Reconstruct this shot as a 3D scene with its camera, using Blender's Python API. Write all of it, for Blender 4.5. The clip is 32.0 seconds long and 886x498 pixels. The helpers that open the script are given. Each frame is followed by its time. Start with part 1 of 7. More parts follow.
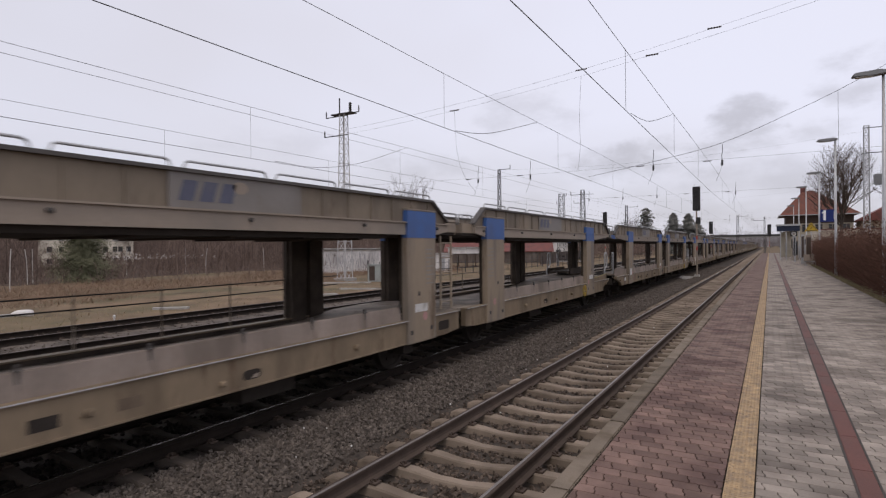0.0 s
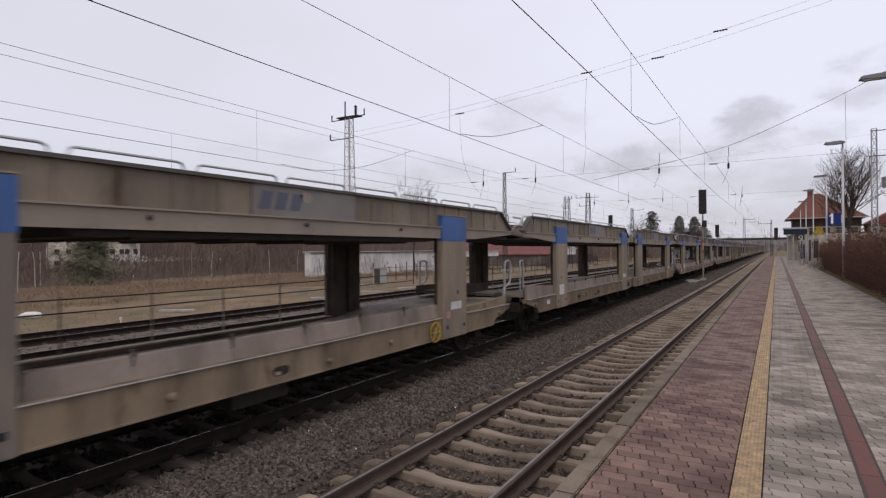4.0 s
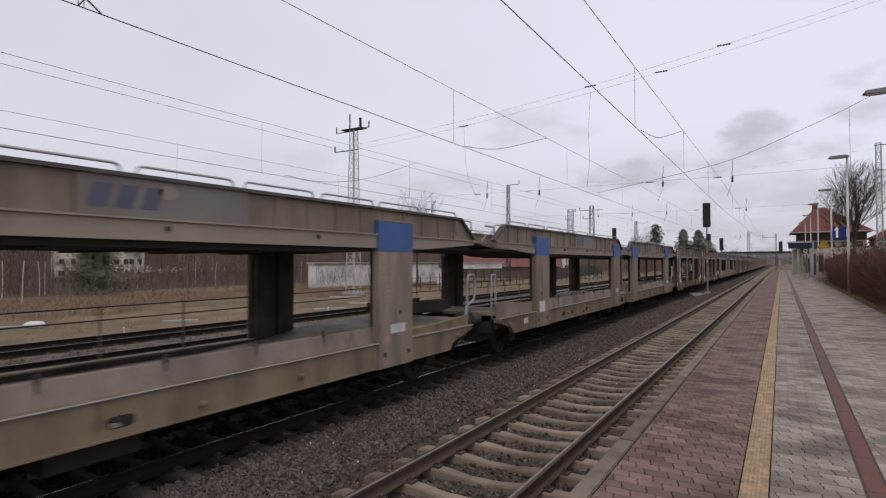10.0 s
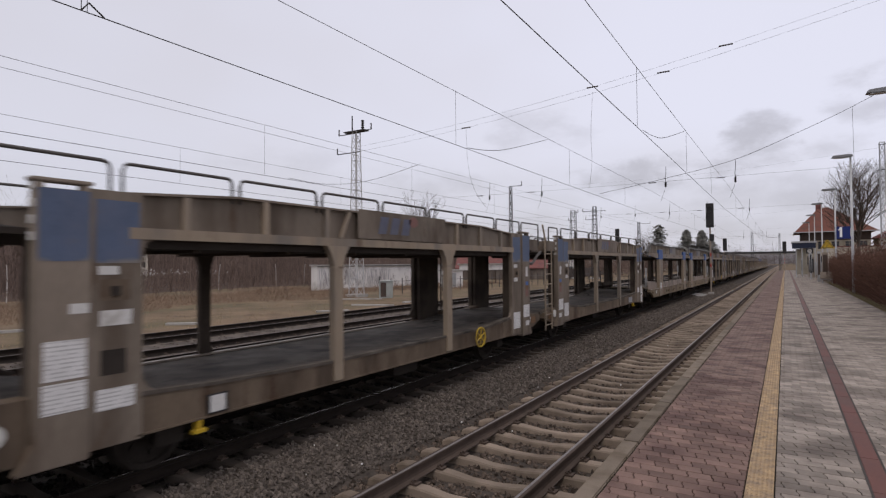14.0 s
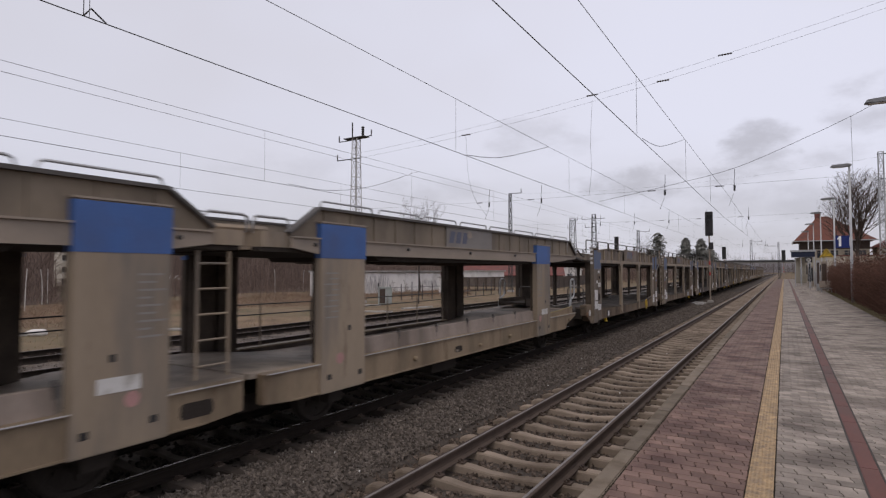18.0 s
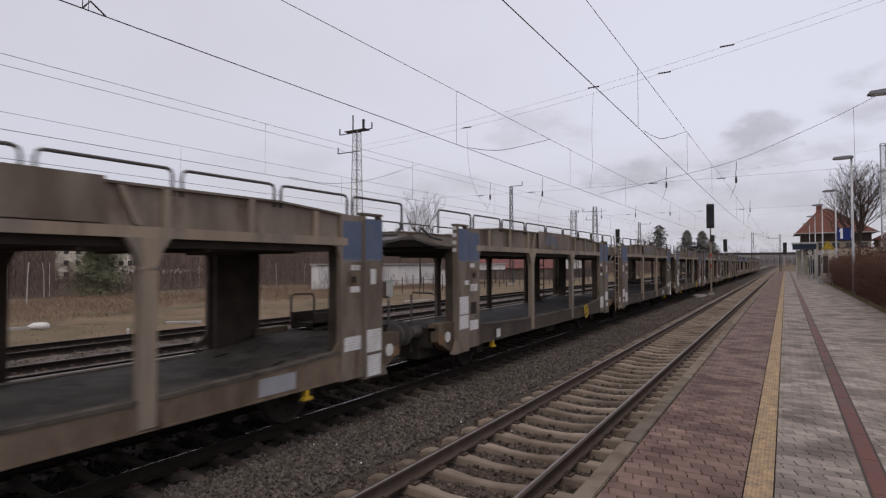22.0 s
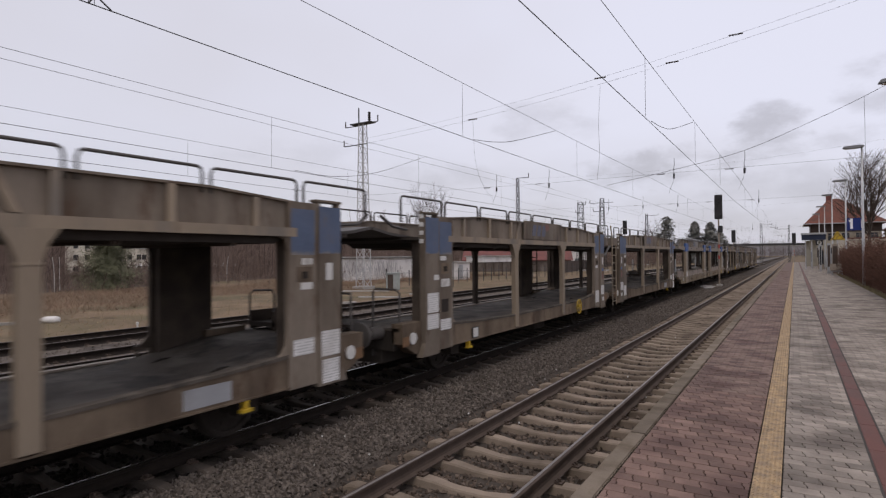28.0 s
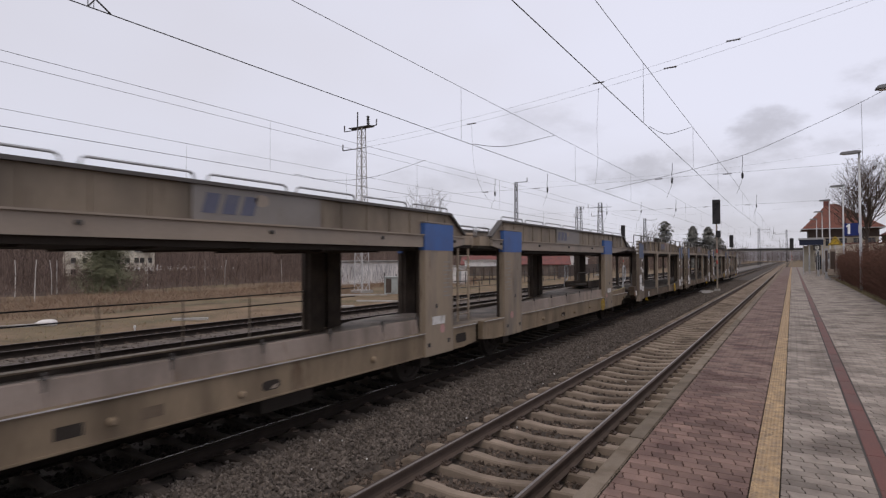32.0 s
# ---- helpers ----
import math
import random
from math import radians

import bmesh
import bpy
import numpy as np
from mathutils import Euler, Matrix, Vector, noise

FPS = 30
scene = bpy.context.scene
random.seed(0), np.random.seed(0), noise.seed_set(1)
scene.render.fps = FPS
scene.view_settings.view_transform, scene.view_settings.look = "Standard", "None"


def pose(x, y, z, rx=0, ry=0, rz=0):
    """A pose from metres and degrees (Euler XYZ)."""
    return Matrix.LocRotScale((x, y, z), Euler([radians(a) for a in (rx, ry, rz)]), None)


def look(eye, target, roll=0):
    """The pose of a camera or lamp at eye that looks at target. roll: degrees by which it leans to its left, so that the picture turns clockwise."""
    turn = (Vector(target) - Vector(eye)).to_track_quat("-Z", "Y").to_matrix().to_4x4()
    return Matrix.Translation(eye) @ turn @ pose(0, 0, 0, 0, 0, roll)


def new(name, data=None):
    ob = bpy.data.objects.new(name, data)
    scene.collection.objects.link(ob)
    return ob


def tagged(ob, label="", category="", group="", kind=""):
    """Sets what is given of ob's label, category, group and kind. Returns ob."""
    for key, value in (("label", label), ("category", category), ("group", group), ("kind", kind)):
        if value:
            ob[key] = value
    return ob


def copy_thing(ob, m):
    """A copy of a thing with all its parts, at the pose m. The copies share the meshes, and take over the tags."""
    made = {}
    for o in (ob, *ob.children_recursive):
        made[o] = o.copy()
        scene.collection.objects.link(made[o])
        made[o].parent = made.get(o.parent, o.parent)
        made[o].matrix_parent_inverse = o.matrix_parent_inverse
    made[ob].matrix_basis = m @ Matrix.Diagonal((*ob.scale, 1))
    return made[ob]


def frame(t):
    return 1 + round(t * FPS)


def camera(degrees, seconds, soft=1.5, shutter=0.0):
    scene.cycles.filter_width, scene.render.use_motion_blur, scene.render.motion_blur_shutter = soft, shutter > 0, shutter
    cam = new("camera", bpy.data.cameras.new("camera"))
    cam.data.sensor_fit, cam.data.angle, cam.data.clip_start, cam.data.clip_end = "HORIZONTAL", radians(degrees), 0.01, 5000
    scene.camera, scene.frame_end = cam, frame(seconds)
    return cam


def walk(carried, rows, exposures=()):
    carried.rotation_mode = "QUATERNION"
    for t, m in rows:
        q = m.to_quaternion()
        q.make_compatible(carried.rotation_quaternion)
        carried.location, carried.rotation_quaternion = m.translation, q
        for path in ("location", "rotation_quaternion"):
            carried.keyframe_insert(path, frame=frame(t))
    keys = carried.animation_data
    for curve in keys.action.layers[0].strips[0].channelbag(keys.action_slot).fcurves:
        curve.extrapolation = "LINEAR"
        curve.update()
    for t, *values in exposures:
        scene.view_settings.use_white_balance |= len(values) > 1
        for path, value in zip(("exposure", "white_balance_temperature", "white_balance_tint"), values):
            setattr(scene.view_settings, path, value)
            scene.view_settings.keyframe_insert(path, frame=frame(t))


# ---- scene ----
cam = camera(76.18, 32.0, soft=1.25, shutter=0.24)
EYE = (0.0, 0.0, 1.954)          # eye above the platform top, which is z = 0


def aim(turn, tilt, lean):
    """The camera's pose: turn to the left of the track's direction, tilt up, lean."""
    return pose(*EYE, 90 + tilt, 0, turn) @ pose(0, 0, 0, 0, 0, lean)


walk(cam, [(t, aim(a, b, c)) for t, a, b, c in (
    (0, 30.04, -0.15, -0.52), (0.5, 30.16, -0.09, -0.53), (1, 30.26, -0.07, -0.44), (1.5, 30.37, 0.02, -0.45), (2, 30.46, 0.09, -0.43),
    (2.5, 30.49, 0.17, -0.26), (3, 30.56, 0.24, -0.44), (3.5, 30.58, 0.18, -0.51), (5.5, 30.42, 0.07, -0.06), (6, 30.39, 0.17, -0.12),
    (6.5, 30.38, 0.27, -0.28), (7, 30.42, 0.39, -0.29), (7.5, 30.49, 0.52, -0.14), (8, 30.59, 0.65, -0.23), (8.5, 30.72, 0.75, -0.39),
    (9, 30.81, 0.94, -0.15), (9.5, 30.88, 1.19, -0.25), (10, 30.90, 1.36, -0.12), (10.5, 30.92, 1.47, -0.08), (11, 30.95, 1.51, -0.23),
    (11.5, 30.99, 1.46, -0.28), (12, 31.03, 1.42, -0.20), (12.5, 31.04, 1.38, -0.09), (13, 31.11, 1.45, -0.14), (13.5, 31.15, 1.51, -0.11),
    (14, 31.18, 1.53, -0.39), (14.5, 31.24, 1.55, -0.15), (16.5, 31.27, 2.13, 0.03), (17, 31.21, 2.22, 0.11), (17.5, 31.15, 2.24, 0.01),
    (18, 31.11, 2.21, -0.05), (18.5, 31.07, 2.12, -0.11), (19, 31.08, 2.02, -0.21), (19.5, 31.11, 1.98, -0.03), (20, 31.16, 1.96, -0.11),
    (20.5, 31.17, 1.97, -0.19), (21, 31.19, 1.87, -0.12), (21.5, 31.20, 1.67, -0.09), (22, 31.21, 1.49, -0.14), (22.5, 31.19, 1.34, -0.40),
    (23, 31.22, 1.21, -0.40), (23.5, 31.23, 1.18, -0.36), (24, 31.38, 1.17, -0.59), (24.5, 31.54, 1.18, -0.45), (25, 31.71, 1.15, -0.48),
    (25.5, 31.79, 1.07, -0.46), (27.5, 31.82, 0.52, -0.68), (28, 31.88, 0.73, -0.43), (28.5, 32.00, 0.87, -0.51), (29, 32.04, 0.93, -0.31),
    (29.5, 32.05, 1.01, -0.21), (30, 32.06, 1.09, -0.23), (30.5, 31.98, 1.09, -0.36), (31, 31.90, 1.08, -0.28), (31.5, 31.78, 1.10, -0.23),
    (32, 31.71, 1.14, -0.27),
)], exposures=((0, 0.12), (7, 0.14), (9, 0.09), (10, 0.05), (17, 0.03), (19, -0.02), (23, -0.06), (24, 0.0), (25, 0.01), (28, 0.05), (30, 0.09), (32, 0.07)))

# ---------------------------------------------------------------- light
world = bpy.data.worlds.new("overcast_sky")
scene.world = world
world.use_nodes = True
wn, wl = world.node_tree.nodes, world.node_tree.links
wn.clear()
w_out, w_bg, w_bg2 = wn.new("ShaderNodeOutputWorld"), wn.new("ShaderNodeBackground"), wn.new("ShaderNodeBackground")
w_mix = wn.new("ShaderNodeMixShader")
w_sky = wn.new("ShaderNodeTexSky")
w_sky.sky_type, w_sky.sun_disc = "NISHITA", False
w_sky.sun_elevation, w_sky.sun_rotation = radians(62), radians(150)
w_co = wn.new("ShaderNodeTexCoord")


def sky_math(op, a, b=None, c=None):
    """One step of arithmetic in the sky's node tree."""
    m = wn.new("ShaderNodeMath")
    m.operation = op
    for k, v in enumerate((a, b, c)):
        if isinstance(v, (int, float)):
            m.inputs[k].default_value = v
        elif v is not None:
            wl.new(v, m.inputs[k])
    return m.outputs[0]


def sky_noise(scale, detail, stretch, rough=0.5):
    mp, no = wn.new("ShaderNodeMapping"), wn.new("ShaderNodeTexNoise")
    mp.inputs["Scale"].default_value = (1.0, 1.0, stretch)
    no.inputs["Scale"].default_value, no.inputs["Detail"].default_value, no.inputs["Roughness"].default_value = scale, detail, rough
    wl.new(w_co.outputs["Generated"], mp.inputs["Vector"])
    wl.new(mp.outputs[0], no.inputs["Vector"])
    return no.outputs["Fac"]


def sky_range(v, a, b, c, d):
    """Smooth step from c to d as v goes from a to b."""
    r = wn.new("ShaderNodeMapRange")
    r.interpolation_type = "SMOOTHSTEP"
    for k, x in zip(("From Min", "From Max", "To Min", "To Max"), (a, b, c, d)):
        r.inputs[k].default_value = x
    wl.new(v, r.inputs["Value"])
    return r.outputs[0]


def sky_mix(fac, a, b, kind="MIX"):
    m = wn.new("ShaderNodeMix")
    m.data_type, m.blend_type = "RGBA", kind
    for k, v in ((0, fac), (6, a), (7, b)):
        if isinstance(v, tuple):
            m.inputs[k].default_value = (*v, 1)
        elif isinstance(v, float):
            m.inputs[k].default_value = v
        else:
            wl.new(v, m.inputs[k])
    return m.outputs[2]


w_sep = wn.new("ShaderNodeSeparateXYZ")
wl.new(w_co.outputs["Generated"], w_sep.inputs[0])
sky_x, sky_y, sky_z = w_sep.outputs
azimuth = sky_math("ARCTAN2", sky_x, sky_y)
puff, ragged, veil = sky_noise(13.0, 7.0, 1.9, 0.58), sky_noise(4.5, 5.0, 3.2), sky_noise(1.6, 3.0, 1.6)
# a thin bright cover, bluer where it is thinnest
cover = sky_mix(sky_range(veil, 0.36, 0.66, 0.0, 1.0), (0.715, 0.70, 0.785), (0.765, 0.765, 0.885))
cover = sky_mix(sky_range(azimuth, -1.25, -0.1, 0.42, 0.0), cover, (0.59, 0.58, 0.64))
# low grey bank towards the horizon, broken by brighter gaps
bank = sky_math("MULTIPLY", sky_range(sky_math("MULTIPLY_ADD", ragged, 0.16, sky_z), 0.07, 0.31, 1.0, 0.0), sky_range(ragged, 0.38, 0.62, 0.42, 1.0))
cover = sky_mix(sky_math("MULTIPLY", bank, 0.84), cover, (0.445, 0.427, 0.460))
# single ragged clouds: azimuth, height, half width, half height, thickness
for az, up, wide, tall, thick in ((-0.372, 0.226, 0.085, 0.036, 0.42), (-0.022, 0.186, 0.068, 0.036, 0.85), (-0.185, 0.140, 0.125, 0.033, 0.80), (0.115, 0.232, 0.075, 0.040, 0.62), (0.058, 0.168, 0.050, 0.020, 0.55),
                                  (-0.56, 0.135, 0.10, 0.030, 0.40), (0.02, 0.105, 0.16, 0.026, 0.45), (-0.80, 0.175, 0.14, 0.025, 0.25), (0.55, 0.22, 0.16, 0.05, 0.6), (-1.5, 0.30, 0.22, 0.06, 0.4),
                                  (1.3, 0.25, 0.2, 0.05, 0.6), (2.4, 0.20, 0.25, 0.05, 0.6), (-2.5, 0.22, 0.25, 0.05, 0.6)):
    du = sky_math("DIVIDE", sky_math("SUBTRACT", azimuth, az), wide)
    dv = sky_math("DIVIDE", sky_math("SUBTRACT", sky_z, up), tall)
    reach = sky_math("ADD", sky_math("MULTIPLY", du, du), sky_math("MULTIPLY", dv, dv))
    edge = sky_math("ADD", sky_math("SUBTRACT", 1.35, reach), sky_math("MULTIPLY", sky_math("SUBTRACT", puff, 0.5), 5.0))
    cover = sky_mix(sky_math("MULTIPLY", sky_range(edge, 0.0, 1.9, 0.0, 1.0), thick * 0.74), cover, (0.40, 0.385, 0.425))
wl.new(cover, w_bg2.inputs["Color"])
wl.new(w_sky.outputs["Color"], w_bg.inputs["Color"])
w_bg.inputs["Strength"].default_value, w_bg2.inputs["Strength"].default_value = 0.1, 1.03
w_mix.inputs["Fac"].default_value = 0.93
wl.new(w_bg.outputs[0], w_mix.inputs[1])
wl.new(w_bg2.outputs[0], w_mix.inputs[2])
wl.new(w_mix.outputs[0], w_out.inputs["Surface"])

sun = new("sun", bpy.data.lights.new("sun", "SUN"))
sun.data.energy, sun.data.angle, sun.data.color = 0.75, radians(30), (1.0, 0.88, 0.74)
sun.matrix_world = look((10.6, -18.4, 40), (0, 0, 0))
scene.view_settings.exposure = 0.0

# ---------------------------------------------------------------- materials


def mat(name, col, rough=0.8, metal=0.0, var=0.25, scale=3.0, grain=60.0, bump=0.15, rand=0.0, stain=None, stain_at=0.6, stain_scale=1.2, streak=1.0, island=0.0, spec=0.3, rust=None, rust_at=0.66, rust_scale=3.0, broad=False):
    """A surface: base colour, broad and fine variation, stains with ragged outlines, fine relief."""
    m = bpy.data.materials.new(name)
    m.use_nodes = True
    n, l = m.node_tree.nodes, m.node_tree.links
    b = n["Principled BSDF"]
    b.inputs["Roughness"].default_value, b.inputs["Metallic"].default_value = rough, metal
    b.inputs["Specular IOR Level"].default_value = spec
    co = n.new("ShaderNodeTexCoord")
    mp = n.new("ShaderNodeMapping")
    mp.inputs["Scale"].default_value = (1, 1, 1 / streak)
    l.new(co.outputs["Object"], mp.inputs["Vector"])
    vec = mp.outputs[0]
    info = None
    if rand > 0:
        info = n.new("ShaderNodeObjectInfo")
        add = n.new("ShaderNodeVectorMath")
        mul = n.new("ShaderNodeMath")
        mul.operation, mul.inputs[1].default_value = "MULTIPLY", 37.0
        l.new(info.outputs["Random"], mul.inputs[0])
        l.new(vec, add.inputs[0])
        l.new(mul.outputs[0], add.inputs[1])
        vec = add.outputs[0]
    big, fine = n.new("ShaderNodeTexNoise"), n.new("ShaderNodeTexNoise")
    big.inputs["Scale"].default_value, big.inputs["Detail"].default_value = scale, 6.0
    fine.inputs["Scale"].default_value, fine.inputs["Detail"].default_value = grain, 4.0
    l.new(vec, big.inputs["Vector"])
    l.new(vec, fine.inputs["Vector"])
    ramp = n.new("ShaderNodeValToRGB")
    lo, hi = [c * (1 - var) for c in col], [min(1, c * (1 + var)) for c in col]
    ramp.color_ramp.elements[0].position, ramp.color_ramp.elements[1].position = 0.3, 0.7
    ramp.color_ramp.elements[0].color, ramp.color_ramp.elements[1].color = (*lo, 1), (*hi, 1)
    mixf = n.new("ShaderNodeMath")
    mixf.operation = "MULTIPLY_ADD"
    mixf.inputs[1].default_value = 0.35
    l.new(fine.outputs["Fac"], mixf.inputs[0])
    sc = n.new("ShaderNodeMath")
    sc.operation, sc.inputs[1].default_value = "MULTIPLY", 0.65
    l.new(big.outputs["Fac"], sc.inputs[0])
    l.new(sc.outputs[0], mixf.inputs[2])
    l.new(mixf.outputs[0], ramp.inputs["Fac"])
    colour = ramp.outputs["Color"]

    def blend(kind, fac, a, other):
        mx = n.new("ShaderNodeMix")
        mx.data_type, mx.blend_type = "RGBA", kind
        if isinstance(fac, float):
            mx.inputs[0].default_value = fac
        else:
            l.new(fac, mx.inputs[0])
        l.new(a, mx.inputs[6])
        if isinstance(other, tuple):
            mx.inputs[7].default_value = (*other, 1)
        else:
            l.new(other, mx.inputs[7])
        return mx.outputs[2]

    if stain:
        st = n.new("ShaderNodeTexNoise")
        st.inputs["Scale"].default_value, st.inputs["Detail"].default_value = stain_scale, 8.0
        if broad:
            where = n.new("ShaderNodeNewGeometry")
            l.new(where.outputs["Position"], st.inputs["Vector"])
        else:
            l.new(vec, st.inputs["Vector"])
        sr = n.new("ShaderNodeMapRange")
        sr.inputs["From Min"].default_value, sr.inputs["From Max"].default_value = stain_at - 0.1, stain_at + 0.12
        l.new(st.outputs["Fac"], sr.inputs["Value"])
        colour = blend("MIX", sr.outputs[0], colour, tuple(stain))
    if rust:
        ru = n.new("ShaderNodeTexNoise")
        ru.inputs["Scale"].default_value, ru.inputs["Detail"].default_value, ru.inputs["Roughness"].default_value = rust_scale, 10.0, 0.68
        l.new(vec, ru.inputs["Vector"])
        rm = n.new("ShaderNodeMapRange")
        rm.inputs["From Min"].default_value, rm.inputs["From Max"].default_value = rust_at - 0.06, rust_at + 0.08
        l.new(ru.outputs["Fac"], rm.inputs["Value"])
        colour = blend("MIX", rm.outputs[0], colour, tuple(rust))
    if rand > 0 or island > 0:
        amount = max(rand, island)
        mr = n.new("ShaderNodeMapRange")
        mr.inputs["To Min"].default_value, mr.inputs["To Max"].default_value = 1 - amount, 1 + amount
        if rand > 0:
            l.new(info.outputs["Random"], mr.inputs["Value"])
        else:
            geo = n.new("ShaderNodeNewGeometry")
            l.new(geo.outputs["Random Per Island"], mr.inputs["Value"])
        cmb = n.new("ShaderNodeCombineColor")
        for k in range(3):
            l.new(mr.outputs[0], cmb.inputs[k])
        colour = blend("MULTIPLY", 1.0, colour, cmb.outputs[0])
    l.new(colour, b.inputs["Base Color"])
    rr = n.new("ShaderNodeMapRange")
    rr.inputs["To Min"].default_value, rr.inputs["To Max"].default_value = max(0.05, rough - 0.12), min(1, rough + 0.12)
    l.new(big.outputs["Fac"], rr.inputs["Value"])
    l.new(rr.outputs[0], b.inputs["Roughness"])
    if bump > 0:
        bp = n.new("ShaderNodeBump")
        bp.inputs["Strength"].default_value, bp.inputs["Distance"].default_value = bump, 0.01
        l.new(fine.outputs["Fac"], bp.inputs["Height"])
        l.new(bp.outputs[0], b.inputs["Normal"])
    return m


def glow(name, col, power):
    m = bpy.data.materials.new(name)
    m.use_nodes = True
    b = m.node_tree.nodes["Principled BSDF"]
    b.inputs["Base Color"].default_value = (*col, 1)
    b.inputs["Emission Color"].default_value, b.inputs["Emission Strength"].default_value = (*col, 1), power
    return m


M_PAINT = mat("khaki_wagon_paint", (0.240, 0.183, 0.124), 0.55, var=0.22, scale=0.9, grain=25, bump=0.05, stain=(0.145, 0.110, 0.076), stain_at=0.55, stain_scale=1.6, streak=3.5, rand=0.12, rust=(0.115, 0.075, 0.048), rust_at=0.62, rust_scale=2.5, spec=0.12)
M_GIRDER = mat("olive_grey_girder_paint", (0.230, 0.188, 0.142), 0.55, var=0.2, scale=0.8, grain=25, bump=0.05, stain=(0.150, 0.124, 0.097), stain_at=0.55, stain_scale=1.4, streak=3.5, rand=0.08, rust=(0.105, 0.075, 0.052), rust_at=0.63, rust_scale=2.5, spec=0.12)
M_GREY = mat("grey_wagon_paint", (0.290, 0.231, 0.170), 0.5, var=0.16, scale=1.2, grain=30, bump=0.04, stain=(0.185, 0.160, 0.136), stain_at=0.56, stain_scale=2.2, streak=5.0, rand=0.06, rust=(0.135, 0.095, 0.066), rust_at=0.63, rust_scale=3.5, spec=0.12)
M_BAND = mat("light_grey_girder_paint", (0.298, 0.246, 0.198), 0.5, var=0.14, scale=0.8, grain=30, bump=0.04, stain=(0.23, 0.20, 0.17), stain_at=0.62, rand=0.05, rust=(0.15, 0.10, 0.07), rust_at=0.69, rust_scale=3.0, spec=0.12)
M_BLUE = mat("blue_paint", (0.055, 0.118, 0.31), 0.5, var=0.14, scale=2, grain=30, bump=0.03, stain=(0.065, 0.10, 0.22), stain_at=0.6, rust=(0.12, 0.10, 0.10), rust_at=0.69)
M_BLUE_OLD = mat("faded_blue_paint", (0.088, 0.114, 0.178), 0.6, var=0.2, scale=2, grain=30, bump=0.04, stain=(0.105, 0.125, 0.185), stain_at=0.57, stain_scale=3, rust=(0.13, 0.11, 0.10), rust_at=0.67)
M_LOGO = mat("logo_blue", (0.096, 0.100, 0.142), 0.5, var=0.2, scale=4, stain=(0.12, 0.12, 0.15), stain_at=0.64, stain_scale=3)
M_LOGO_RED = mat("logo_red", (0.20, 0.10, 0.085), 0.6, var=0.1)
M_PLATE = mat("grey_sign_plate", (0.20, 0.182, 0.166), 0.5, var=0.16, scale=1.5, bump=0.03, stain=(0.17, 0.145, 0.12), stain_at=0.58, rust=(0.13, 0.09, 0.06), rust_at=0.68)
M_OLD = mat("weathered_wagon_paint", (0.206, 0.169, 0.134), 0.6, var=0.26, scale=1.0, grain=30, bump=0.06, stain=(0.108, 0.083, 0.063), stain_at=0.54, stain_scale=1.8, streak=3.5, rand=0.14, rust=(0.095, 0.057, 0.036), rust_at=0.62, spec=0.12)
M_OLD_BEAM = mat("rust_brown_beam_paint", (0.172, 0.130, 0.093), 0.7, var=0.28, scale=1.1, grain=30, bump=0.08, stain=(0.09, 0.066, 0.048), stain_at=0.52, stain_scale=1.6, streak=2.5, rand=0.12, rust=(0.075, 0.045, 0.03), rust_at=0.61, spec=0.12)
M_DECK = mat("galvanised_deck_plate", (0.305, 0.254, 0.204), 0.7, metal=0.1, var=0.3, scale=1.5, grain=90, bump=0.25, stain=(0.17, 0.138, 0.11), stain_at=0.53, rust=(0.14, 0.095, 0.065), rust_at=0.63, spec=0.25)
M_GUARD = mat("galvanised_guard_plate", (0.30, 0.246, 0.208), 0.5, metal=0.15, var=0.26, scale=1.2, grain=40, bump=0.05, stain=(0.175, 0.142, 0.118), stain_at=0.54, stain_scale=1.3, streak=3.0, rand=0.04, rust=(0.17, 0.125, 0.09), rust_at=0.64, rust_scale=2.5, spec=0.12)
M_DECK_DARK = mat("dark_rubbered_deck", (0.084, 0.069, 0.057), 0.8, var=0.4, scale=1.6, grain=80, bump=0.3, stain=(0.135, 0.115, 0.096), stain_at=0.53, stain_scale=2.0, rust=(0.04, 0.034, 0.03), rust_at=0.57, rust_scale=1.2, spec=0.15)
# near-black: shade below the wagons and their decks is put into this colour
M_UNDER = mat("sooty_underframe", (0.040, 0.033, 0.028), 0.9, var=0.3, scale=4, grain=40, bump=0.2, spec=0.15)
M_STEEL = mat("galvanised_steel", (0.42, 0.42, 0.42), 0.45, metal=0.6, var=0.15, scale=5, grain=60, bump=0.05)
M_DARKSTEEL = mat("dark_steel", (0.06, 0.057, 0.055), 0.5, metal=0.5, var=0.25, scale=6, bump=0.08)
M_DARKSTONE = mat("oily_ballast_stone", (0.033, 0.027, 0.023), 0.95, var=0.25, scale=6, grain=40, bump=0.3, island=0.5, spec=0.1)
M_YARD = mat("pale_yard_gravel", (0.132, 0.107, 0.088), 0.95, var=0.35, scale=1.2, grain=26, bump=0.8, stain=(0.055, 0.043, 0.034), stain_at=0.52)
# dark brown that carries the shade inside and on the far side of the wagons
M_DARK_SHADED = mat("grimy_inner_paint", (0.072, 0.056, 0.044), 0.8, var=0.35, scale=2, grain=30, bump=0.05, spec=0.2, stain=(0.035, 0.027, 0.022), stain_at=0.55)
M_HOOP = mat("dull_brown_rail_paint", (0.085, 0.076, 0.07), 0.6, var=0.2, scale=4, bump=0.05)
M_WHITE = mat("white_label", (0.62, 0.60, 0.57), 0.6, var=0.14, scale=4, bump=0.02, stain=(0.30, 0.27, 0.23), stain_at=0.6, stain_scale=4)


